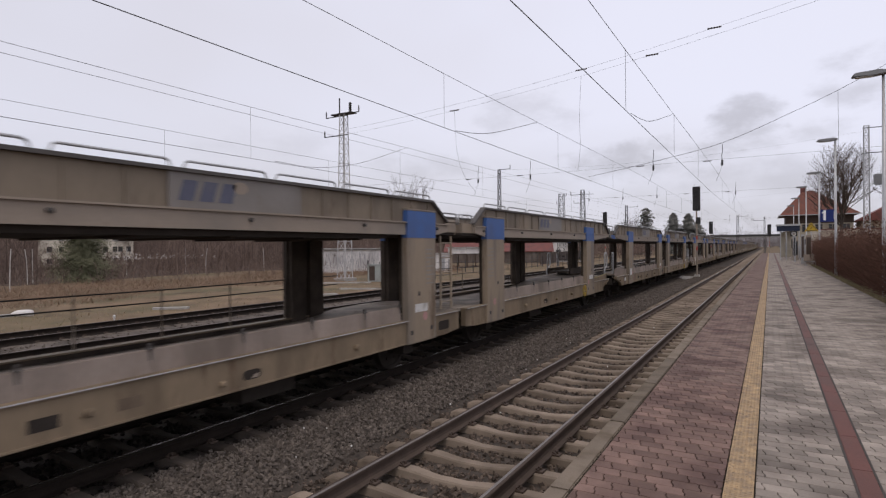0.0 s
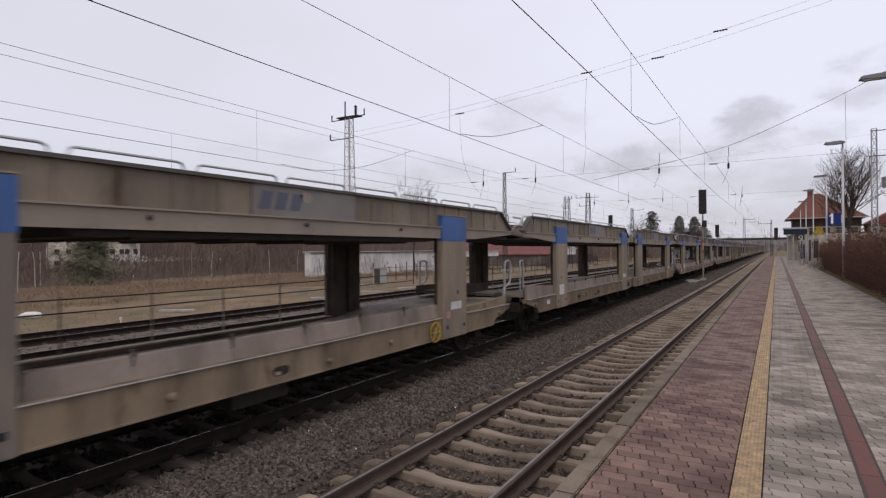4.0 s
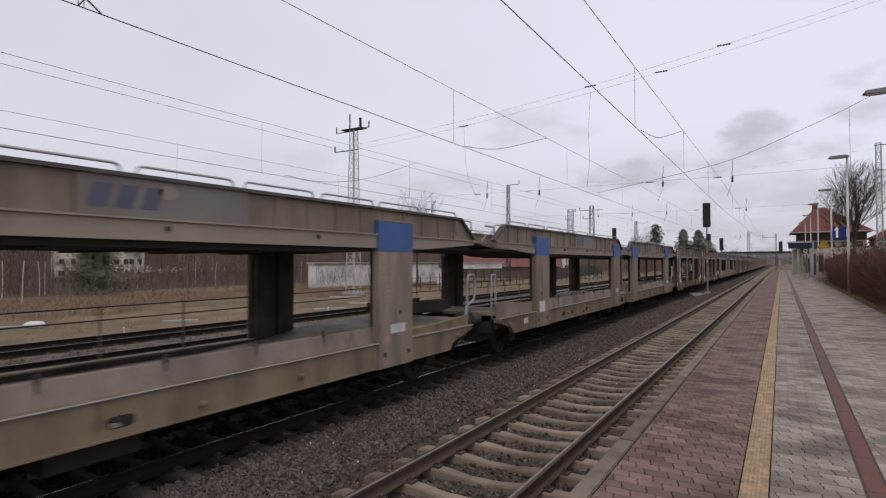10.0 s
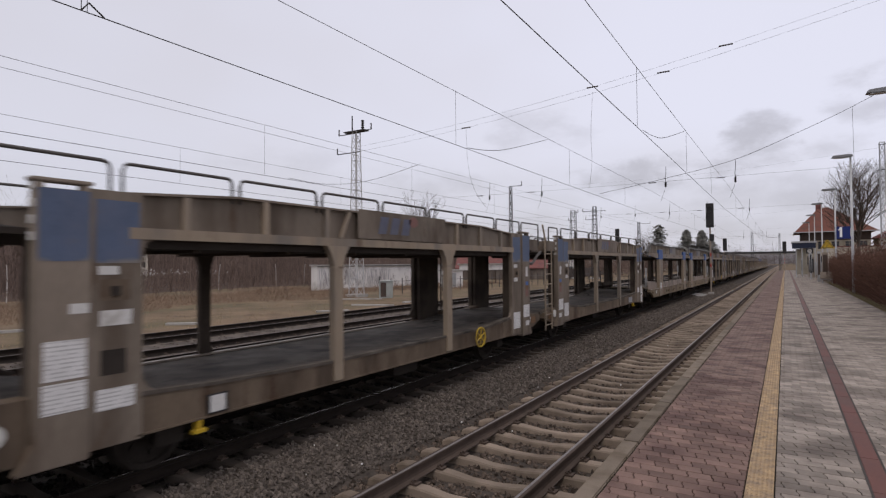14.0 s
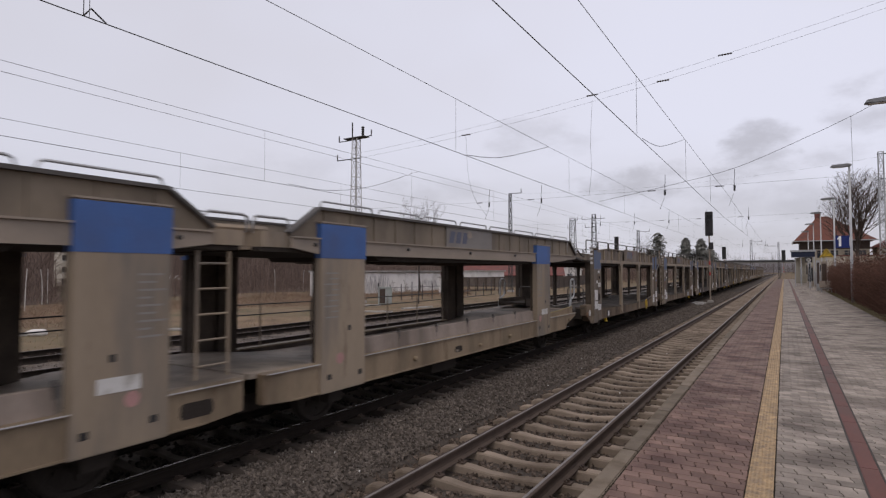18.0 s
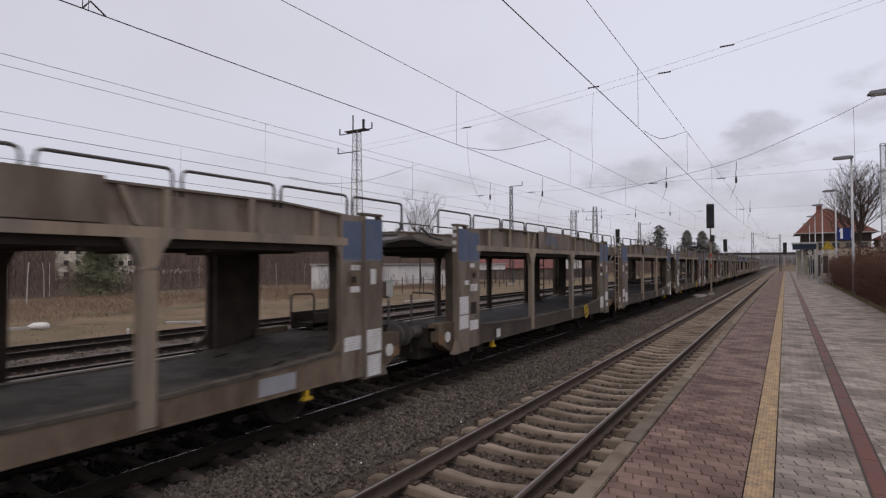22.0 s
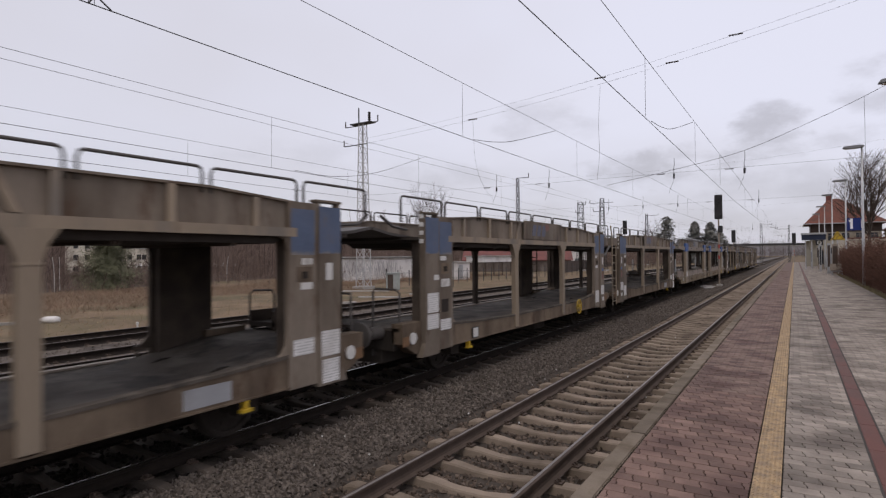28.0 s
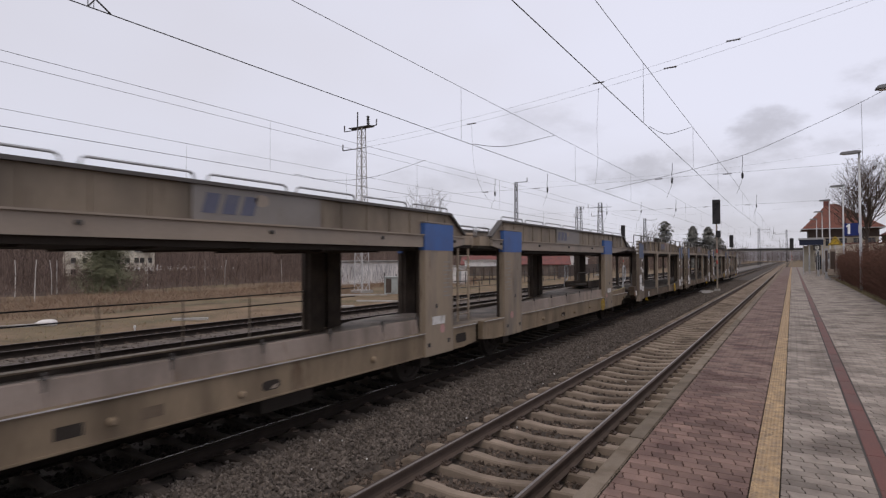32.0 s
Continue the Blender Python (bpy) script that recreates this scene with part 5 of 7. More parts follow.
# one of the weathered wagons has darker beams and deck than the rest
M_DARKER_BEAM = mat("sooty_beam_paint", (0.082, 0.062, 0.048), 0.75, var=0.3, scale=1.1, grain=30, bump=0.08, stain=(0.055, 0.042, 0.034), stain_at=0.52, stain_scale=1.6, streak=2.5, rust=(0.06, 0.04, 0.03), rust_at=0.61)
M_DARKER_DECK = mat("sooty_deck", (0.040, 0.034, 0.031), 0.75, var=0.4, scale=1.6, grain=80, bump=0.3, stain=(0.06, 0.052, 0.046), stain_at=0.56, stain_scale=2.0, spec=0.2)
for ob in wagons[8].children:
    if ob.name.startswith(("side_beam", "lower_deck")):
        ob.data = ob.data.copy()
        ob.data.materials[0] = M_DARKER_BEAM if ob.name.startswith("side_beam") else M_DARKER_DECK
tagged(wagons[8], "empty two-level car carrier wagon, darker brown, slim columns, near-black deck")

# some of the khaki wagons carry no brake wheel on this side
for i in (3, 6):
    for ob in [c for c in wagons[i].children if c.name.startswith("hand_wheel")]:
        for c in list(ob.children):
            bpy.data.objects.remove(c)
        bpy.data.objects.remove(ob)

# one wagon has its end flap folded up
bm = bmesh.new()
box(bm, -1.15, 1.15, -3.52, -2.55, 2.90, 2.95)
for s in (-1, 1):
    prism(bm, [(-3.52, 2.95), (-3.52, 3.14), (-2.55, 3.24), (-2.55, 2.95)], 0, s * 1.12, s * 1.20)
    box(bm, min(s * 1.09, s * 1.23), max(s * 1.09, s * 1.23), -2.60, -2.52, 2.86, 3.27)
part("raised_flap", bm, M_FLAP, wagons[1], "grey-green end flap with side cheeks")


def motions():
    """The train rolls by at nearly ten metres a second; its wheels turn with it."""
    way = ((0, -0.26), (1, 9.60), (2, 19.58), (3, 29.40), (6, 58.70), (9, 87.90), (13, 126.88), (16.5, 160.99), (19, 185.33), (21, 204.81), (23, 224.30), (25, 243.75), (28, 273.12), (31, 302.47), (32, 312.26))
    for wagon, y0 in zip(wagons, starts):
        walk(wagon, [(t, pose(TRACK_2, y0 - d, RAIL_Z)) for t, d in way])
    turn = math.degrees(9.758 / 0.46)
    for wagon in wagons:
        for ws in wagon.children:
            if ws.name.startswith("wheelset"):
                yy, zz = ws.location.y, ws.location.z
                walk(ws, [(t / 15, pose(0, yy, zz, (turn * t / 15) % 360)) for t in range(481)])

# ---------------------------------------------------------------- overhead line


def wire(name, pts, r, label, group="overhead wires"):
    bm = bmesh.new()
    tube(bm, pts, r, 5)
    return solid(name, bm, M_WIRE, label, "wire", group=group)


SPAN = [-91.0, -26.0, 39.0, 70.0, 135.0, 200.0, 265.0, 330.0, 395.0]


def catenary(x, z_contact, z_messenger, drop, step, sag=0.12, twist=0.25):
    """Contact wire and carrying wire over a track, with droppers."""
    pts = [(x + (twist if k % 2 else -twist) * 0.6, yy, z_contact) for k, yy in enumerate(SPAN)]
    cw = wire("contact_wire", pts, 0.0079, "dark copper contact wire over a track")
    mes = []
    for a, b in zip(SPAN, SPAN[1:]):
        for k in range(8):
            u = k / 8
            mes.append((x, a + (b - a) * u, z_messenger + 0.06 - sag * 4 * u * (1 - u)))
    wire("carrying_wire", mes, 0.0066, "thin carrying wire over a track")
    for k in range(-8, 42):
        yy = drop + step * k
        a, b = next(((a, b) for a, b in zip(SPAN, SPAN[1:]) if a <= yy < b), (None, None))
        if a is None or min(yy - a, b - yy) < 2.0:
            continue
        u = (yy - a) / (b - a)
        bm = bmesh.new()
        tube(bm, [(x, yy, z_contact), (x, yy, z_messenger + 0.06 - sag * 4 * u * (1 - u))], 0.0045, 4)
        part("dropper", bm, M_WIRE, cw)


catenary(-7.42, 5.13, 6.60, 12.96, 9.27)
catenary(-2.95, 5.22, 6.68, 13.86, 7.9)
catenary(-15.30, 5.06, 6.86, 13.43, 9.0)
catenary(-19.40, 5.05, 6.46, 13.0, 9.0)
wire("feeder_wire", [(-15.3, -60, 6.45), (-15.3, 5, 6.54), (-15.3, 70, 6.5)], 0.006, "thin wire above the yard track")
bm = bmesh.new()
tube(bm, [(-7.42, 3.62, 5.14), (-7.50, 3.75, 5.30), (-7.42, 3.9, 5.14)], 0.012, 5)
tube(bm, [(-7.42, 3.62, 5.13), (-7.42, 3.62, 6.7)], 0.006, 4)
solid("wire_clamp", bm, M_WIRE, "small clamp and loop on the contact wire", "wire clamp")


def insulator(bm, p, q, r=0.055, n=5):
    """A ribbed insulator between two points."""
    p, q = Vector(p), Vector(q)
    pts, rad = [], []
    for k in range(2 * n + 1):
        pts.append(p + (q - p) * k / (2 * n))
        rad.append(r if k % 2 else r * 0.45)
    tube(bm, pts, rad, 8)


def lattice_mast(x, y, h, w0, w1, panels, label, arms=(), name="lattice_mast", z=-0.9, steel=M_DARKSTEEL):
    """A four-legged steel lattice mast on a concrete foot."""
    t = thing(name, pose(x, y, z), label, "mast", "catenary masts")
    def half(u):
        return w0 / 2 + (w1 - w0) / 2 * u
    for sx in (-1, 1):
        for sy in (-1, 1):
            bm = bmesh.new()
            tube(bm, [(sx * half(0), sy * half(0), 0), (sx * half(1), sy * half(1), h)], 0.05 if w0 > 0.6 else 0.035, 4)
            part("leg", bm, steel, t)
    for face in range(4):
        bm = bmesh.new()
        for k in range(panels):
            a, b = k / panels, (k + 1) / panels
            ha, hb = half(a), half(b)
            corner = [(-1, -1), (1, -1), (1, 1), (-1, 1), (-1, -1)]
            (ax, ay), (bx_, by_) = corner[face], corner[face + 1]
            if k % 2:
                ax, ay, bx_, by_ = bx_, by_, ax, ay
            tube(bm, [(ax * ha, ay * ha, a * h), (bx_ * hb, by_ * hb, b * h)], 0.026, 4)
            tube(bm, [(ax * hb, ay * hb, b * h), (bx_ * hb, by_ * hb, b * h)], 0.022, 4)
        tagged(part("bracing", bm, steel, t), kind="stuff")
    bm = bmesh.new()
    box(bm, -w0 * 0.75, w0 * 0.75, -w0 * 0.75, w0 * 0.75, -0.2, 0.25)
    part("footing", bm, M_CONCRETE, t, "concrete foot")
    for xa, xb, za in arms:
        bm = bmesh.new()
        tube(bm, [(xa, 0, za), (xb, 0, za)], 0.045, 5)
        e = xb if abs(xb) > abs(xa) else xa
        part("crossarm", bm, M_DARKSTEEL, t)
        bm = bmesh.new()
        insulator(bm, (e, 0, za), (e, 0, za + 0.55), 0.075)
        part("insulator", bm, M_PORCELAIN, t)
    return t


tower = lattice_mast(-32.6, 39.0, 14.7, 0.95, 0.5, 17, "tall pale grey lattice mast carrying the cross-span wires", steel=M_MAST, arms=((-2.0, 0.4, 14.6), (-2.2, 0.4, 12.9), (-0.8, 1.7, 14.75)))
bm = bmesh.new()
box(bm, -1.2, 1.2, -0.35, 0.35, 14.7, 14.78)
part("head_platform", bm, M_DARKSTEEL, tower)
bm = bmesh.new()
tube(bm, [(-0.45, 0, 14.7), (-0.45, 0, 16.2)], 0.06, 6)
insulator(bm, (0.75, 0, 14.75), (0.75, 0, 15.7), 0.16)
part("switch", bm, M_DARKSTEEL, tower, "dark switch gear at the mast head")

lattice_mast(8.4, 70.0, 14.6, 0.5, 0.42, 15, "tall lattice mast behind the hedge", steel=M_STEEL, arms=((-0.3, 2.0, 14.4), (-0.3, 2.0, 11.9)))
lattice_mast(9.4, 39.0, 19.0, 1.4, 0.6, 14, "tall lattice mast beside the platform carrying the cross-span wires")
lattice_mast(-31.6, 70.0, 13.2, 0.5, 0.3, 18, "grey lattice mast carrying the cross-span wires", ((-0.2, 1.6, 13.3),))
lattice_mast(-32.8, 100.0, 12.4, 1.3, 0.8, 12, "dark lattice mast in the yard", ((-0.5, 0.9, 12.0), (-0.9, 0.4, 10.6)))
lattice_mast(-29.2, 101.0, 13.0, 1.2, 0.55, 12, "lattice mast with crossarms in the yard", ((-2.2, 2.0, 12.2), (-1.6, 0.3, 10.7)))
lattice_mast(-34.1, 160.0, 14.0, 0.9, 0.5, 14, "slender lattice mast far along the yard", ((-0.2, 3.0, 13.5),))
lattice_mast(-8.9, 205.0, 12.5, 0.8, 0.5, 12, "slender mast between far tracks", ((-0.2, 3.0, 12.0),))
lattice_mast(-1.2, 175.0, 10.4, 0.45, 0.3, 14, "slim mast at the far end of the platform", ((-2.6, 0.2, 9.4),))
lattice_mast(5.2, 150.0, 12.6, 0.8, 0.5, 12, "catenary mast beside the station building", ((0, 4.0, 12.3), (0, 4.2, 10.4)))


def cross_span(y, z_top, z_low, xs, xl, xr, sag_cable, label):
    """Wires across all tracks with insulators and the arms that steady the contact wires."""
    t = thing("cross_span", Matrix(), label, "overhead wires", "cross-spans")
    for dz in ((0.0, 0.45) if sag_cable else (0.0,)):
        bm = bmesh.new()
        tube(bm, [(xl + (xr - xl) * k / 12, y, z_top[0] + (z_top[1] - z_top[0]) * k / 12 + dz - 0.9 * (1 - (k / 6 - 1) ** 2)) for k in range(13)], 0.0065 if sag_cable else 0.004, 4)
        part("head_wire", bm, M_WIRE, t)
    bm = bmesh.new()
    tube(bm, [(xl, y, z_low + 0.2), (xl * 0.5, y, z_low), (xr, y, z_low + 0.1)], 0.006, 4)
    part("steady_wire", bm, M_WIRE, t)
    if sag_cable:
        bm = bmesh.new()
        tube(bm, smooth_line(sag_cable), 0.012, 4)
        part("sag_cable", bm, M_WIRE, t)
    for x in xs:
        bm = bmesh.new()
        tube(bm, [(x, y, z_low + 1.0), (x, y, z_low + 0.55), (x - 0.05, y, z_low + 0.25), (x - 0.01, y, z_low - 0.02)], 0.017, 5)
        tube(bm, [(x - 0.01, y, z_low - 0.30), (x - 0.10, y, z_low - 0.60), (x - 0.35, y, z_low - 1.25)], 0.009, 4)
        arm = part("steady_arm", bm, M_BLACK, t)
        bm = bmesh.new()
        insulator(bm, (x - 0.02, y, z_low), (x - 0.03, y, z_low - 0.34), 0.085)
        part("arm_insulator", bm, M_BLACK, arm)
    for x in xs:
        bm = bmesh.new()
        insulator(bm, (x - 1.1, y, z_low), (x - 0.6, y, z_low), 0.035)
        part("insulator", bm, M_PORCELAIN, t)
    for x in (-21.4, -11.3, -6.6, -2.9) if sag_cable else ():
        k = (x - xl) / (xr - xl) * 2 - 1
        z = z_top[0] + (z_top[1] - z_top[0]) * (k + 1) / 2 + (0.0 if x in (-21.4, -6.6) else 0.45) - 0.9 * (1 - k * k)
        bm = bmesh.new()
        insulator(bm, (x - 0.4, y, z), (x + 0.4, y, z), 0.065)
        part("insulator", bm, M_PORCELAIN, t)
    return t


cs = cross_span(39.0, (12.0, 17.3), 7.22, (-19.35, -15.1, -6.55, -2.5), -32.7, 9.2,
                [(-10.9, 39.0, 6.75), (-6.54, 39.0, 7.46), (-2.52, 39.0, 8.28), (1.03, 39.0, 9.64), (3.46, 39.0, 10.7), (6.2, 39.0, 12.1), (9.2, 39.0, 13.6)], "wires and steadying arms spanning all tracks")
for pts in ([(-11.3, 39, 13.9), (-11.45, 39, 11.0), (-11.4, 39, 9.0), (-11.6, 39, 7.2)], [(-21.4, 39, 12.7), (-21.2, 39, 9.5), (-20.6, 39, 7.6), (-19.6, 39, 6.2)],
            [(3.4, 39, 10.7), (3.42, 39, 7.2)], [(-7.42, 13.55, 5.14), (-7.40, 14.8, 5.28), (-7.40, 16.3, 5.58), (-7.42, 19.9, 6.56)], [(-2.95, 14.45, 5.23), (-2.93, 15.7, 5.32), (-2.93, 17.3, 5.58), (-2.95, 21.3, 6.56)], [(-15.3, 14.5, 5.1), (-15.2, 16.5, 5.1), (-15.2, 19.2, 5.6), (-15.3, 23.2, 6.9)]):
    bm = bmesh.new()
    tube(bm, smooth_line(pts), 0.008, 4)
    part("jumper", bm, M_WIRE, cs)
cross_span(70.0, (12.4, 13.2), 7.85, (-19.4, -15.3, -11.4, -7.4, -3.2), -31.6, 8.2, None, "wires and steadying arms spanning all tracks")
for yy in (135.0, 200.0, 265.0):
    cross_span(yy, (12.6, 12.8), 7.4, (-19.4, -15.3, -7.4, -3.2), -33.0, 6.0, None, "distant wires spanning all tracks")

# ---------------------------------------------------------------- signals


def colour_signal(x, y, h, label, lit, scale=1.0, screen=True):
    t = thing("railway_signal", pose(x, y, -0.75), label, "railway signal", "signals")
    bm = bmesh.new()
    tube(bm, [(0, 0, 0.2), (0, 0, h - 1.2)], 0.075 * scale, 10)
    part("pole", bm, M_BAND, t, "light grey pole")
    for k in range(2):
        bm = bmesh.new()
        lathe(bm, [(0.078 * scale, 2.3 + k * 0.9), (0.078 * scale, 2.6 + k * 0.9)], n=10)
        part("pole_band", bm, M_RED, t, "red band on the pole")
    bm = bmesh.new()
    box(bm, -0.2, 0.2, -0.2, 0.2, -0.1, 0.22)
    part("footing", bm, M_CONCRETE, t, "pale concrete foot")
    bm = bmesh.new()
    box(bm, -0.34 * scale, 0.34 * scale, -0.10, 0.06, h - 2.15 * scale, h + 0.16 * scale)
    part("screen", bm, M_BLACK, t, "black signal screen", bevel=0.03)
    for sx, sz, m in ((-0.15, h - 0.2, M_GLASS), (0.15, h - 0.2, M_GLASS), (0.0, h - 0.55, M_SIGLAMP if lit else M_GLASS), (-0.15, h - 0.9, M_GLASS), (0.15, h - 1.6, M_GLASS)):
        bm = bmesh.new()
        lathe(bm, [(0.085 * scale, 0.0), (0.09 * scale, -0.13), (0.075 * scale, -0.13), (0.07 * scale, -0.02)], (0, 0, 0), 1, 12)
        for v in bm.verts:
            v.co += Vector((sx * scale, -0.10, sz))
        hood = part("lamp_hood", bm, M_BLACK, t)
        bm = bmesh.new()
        lens = 0.075 if m == M_SIGLAMP else 0.06
        lathe(bm, [(0.001, -0.01), (lens * scale, -0.01), (lens * scale, 0.0), (0.001, 0.0)], (sx * scale, -0.105, sz), 1, 12)
        part("lens", bm, m, hood)
    bm = bmesh.new()
    box(bm, -0.04, 0.3, -0.12, 0.12, h - 3.0, h - 2.45)
    part("housing", bm, M_BLACK, t)
    return t


colour_signal(-5.33, 52.0, 7.5, "black light signal on a banded pole, showing red", True, 0.88)
colour_signal(-9.62, 118.0, 7.0, "black light signal far along the tracks", False)
colour_signal(-23.97, 96.0, 8.25, "black light signal in the yard", False)
colour_signal(-0.1, 172.0, 7.8, "black light signal beyond the platform end", True, 1.3)
bm = bmesh.new()
for k in range(5):
    tube(bm, [(-5.6 - 0.25 * k, 47 + k * 0.8, -0.72), (-6.0 - 0.1 * k, 47.8 + k * 0.8, -0.62), (-5.5, 48.8 + k * 0.8, -0.72)], 0.03, 5)
solid("cable_heap", bm, M_CONCRETE, "pale cables lying at the foot of a signal", "cable")

# ---------------------------------------------------------------- platform things


def platform_lamp(y, h, x):
    t = thing("platform_lamp", pose(x, y, -0.05), "tall grey platform lamp with a flat head", "street lamp", "platform lamps")
    bm = bmesh.new()
    tube(bm, [(0, 0, 0), (0, 0, 1.2), (0, 0, h)], [0.085, 0.08, 0.05], 10)
    part("pole", bm, M_STEEL, t, smooth=True)
    bm = bmesh.new()
    prism(bm, [(-0.98, h - 0.02), (-0.88, h + 0.11), (-0.1, h + 0.15), (0.12, h + 0.10), (0.12, h - 0.01), (-0.3, h - 0.06)], 1, -0.17, 0.17)
    head = part("lamp_head", bm, M_LAMP, t, "flat grey lamp head", bevel=0.02)
    bm = bmesh.new()
    box(bm, -0.85, -0.3, -0.13, 0.13, h - 0.065, h - 0.045)
    part("lamp_glass", bm, M_WHITE, head)
    bm = bmesh.new()
    box(bm, -0.05, 0.11, -0.075, 0.075, 0.6, 1.0)
    part("service_door", bm, M_STEEL, t)
    return t


for y, h, x in ((26.3, 8.3, 3.68), (42.6, 8.45, 3.55), (59.8, 8.25, 3.80), (75.5, 8.4, 3.56), (92, 8.3, 3.5), (109, 8.3, 3.4)):
    platform_lamp(y, h, x)


M_SIGNWHITE = mat("sign_white", (0.82, 0.82, 0.82), 0.4, var=0.03, bump=0)


def text_mesh(body, size, material, name="lettering"):
    cu = bpy.data.curves.new(name, "FONT")
    cu.offset = 0.03
    cu.body, cu.size, cu.extrude, cu.align_x, cu.align_y = body, size, 0.006, "CENTER", "CENTER"
    ob = bpy.data.objects.new(name + "_tmp", cu)
    scene.collection.objects.link(ob)
    me = bpy.data.meshes.new_from_object(ob.evaluated_get(bpy.context.evaluated_depsgraph_get()))
    bpy.data.objects.remove(ob)
    me.materials.clear()
    me.materials.append(material)
    return me


sg = thing("platform_sign", pose(3.80, 59.5, 0), "dark blue platform number sign on posts", "sign")
bm = bmesh.new()
box(bm, 0.04, 1.12, -0.06, 0.06, 3.90, 4.95)
panel = part("panel", bm, M_SIGNBLUE, sg)
me = text_mesh("1", 1.2, M_SIGNWHITE, "number")
ob = new("number", me)
ob.parent = panel
ob.matrix_basis = pose(0.36, -0.075, 4.42, 90, 0, 0)
bm = bmesh.new()
prism(bm, [(0.17, 4.62), (0.17, 4.73), (0.30, 4.84), (0.36, 4.84), (0.36, 4.66), (0.28, 4.66)], 1, -0.082, -0.070)
part("stroke", bm, M_SIGNWHITE, panel, "upstroke of the white number")
bm = bmesh.new()
box(bm, 1.02, 1.08, -0.066, -0.0605, 4.1, 4.8)
part("white_bar", bm, M_WHITE, panel)
bm = bmesh.new()
tube(bm, [(1.18, 0, 0), (1.18, 0, 5.0)], 0.05, 8)
part("post", bm, M_STEEL, sg)

sg = thing("station_name_sign", pose(4.35, 27.0, 0), "grey name sign seen edge-on above the hedge", "sign")
bm = bmesh.new()
tube(bm, [(0, 0, 0), (0, 0, 5.0)], 0.07, 8)
part("post", bm, M_STEEL, sg)
bm = bmesh.new()
box(bm, -0.9, -0.08, -0.04, 0.04, 4.2, 4.62)
part("panel", bm, M_LAMP, sg, bevel=0.03)

sg = thing("warning_sign", pose(3.52, 66.0, 0), "yellow triangular warning sign with black border", "sign")
bm = bmesh.new()
tube(bm, [(0, 0, 0), (0, 0, 4.0)], 0.05, 8)
part("post", bm, M_STEEL, sg)
bm = bmesh.new()
prism(bm, [(-0.58, 3.22), (0.58, 3.22), (0.06, 4.05), (-0.06, 4.05)], 1, -0.07, -0.05)
part("panel", bm, M_YELLOW, sg)
bm = bmesh.new()
for a, b in (((-0.45, 3.3), (0.45, 3.3)), ((0.45, 3.3), (0, 3.93)), ((0, 3.93), (-0.45, 3.3)), ((-0.1, 3.42), (0.1, 3.66))):
    tube(bm, [(a[0], -0.08, a[1]), (b[0], -0.08, b[1])], 0.022, 4)
part("triangle_border", bm, M_BLACK, sg)

sh = thing("shelter", pose(0.99, 84.0, 0), "glazed platform shelter with a dark blue roof fascia", "shelter")
bm = bmesh.new()
box(bm, -0.2, 2.3, -0.2, 3.2, 3.66, 4.3)
part("roof", bm, M_CANOPY, sh, "dark blue fascia")
bm = bmesh.new()
box(bm, -0.3, 2.4, -0.35, 3.35, 4.3, 4.5)
part("roof_plate", bm, M_STEEL, sh)
for x in (0.15, 0.8, 1.5, 2.15):
    bm = bmesh.new()
    box(bm, x, x + 0.10, -0.06, 0.06, 0, 3.66)
    part("post", bm, M_STEEL, sh)
for k in range(3):
    bm = bmesh.new()
    box(bm, 0.27 + 0.67 * k, 0.78 + 0.67 * k, 3.0, 3.03, 0.3, 3.6)
    part("pane", bm, M_CREAM, sh)
bm = bmesh.new()
box(bm, 1.25, 2.0, -0.3, -0.2, 2.95, 3.6)
cl = part("clock_case", bm, M_BLACK, sh)
bm = bmesh.new()
lathe(bm, [(0.15, -0.305), (0.15, -0.31), (0.24, -0.31), (0.24, -0.305)], (1.62, 0, 3.28), 1, 20)
part("dial", bm, M_WHITE, cl)

bench = thing("bench", pose(3.0, 60.6, 0), "light grey metal seats on a post frame", "bench")
for k in range(2):
    bm = bmesh.new()
    prism(bm, [(-0.25, 0.45), (0.22, 0.42), (0.34, 1.02), (0.30, 1.03), (0.19, 0.47), (-0.25, 0.49)], 0, -0.35 + 0.55 * k, 0.12 + 0.55 * k)
    part("seat", bm, M_BAND, bench)
bm = bmesh.new()
box(bm, -0.4, 0.75, -0.05, 0.05, 0.34, 0.42)
for x in (-0.2, 0.55):
    box(bm, x - 0.04, x + 0.04, -0.05, 0.05, 0, 0.36)
part("frame", bm, M_STEEL, bench)

bin_ = thing("litter_bin", pose(2.75, 86.0, 0), "white cylindrical litter bin on the platform", "litter bin")
bm = bmesh.new()
lathe(bm, [(0.24, 0.0), (0.26, 0.05), (0.26, 1.35), (0.2, 1.42), (0.05, 1.45)], n=18)
part("body", bm, M_WHITE, bin_)
bm = bmesh.new()
lathe(bm, [(0.265, 1.18), (0.27, 1.22), (0.265, 1.26)], n=18)
part("ring", bm, M_DARKSTEEL, bin_)

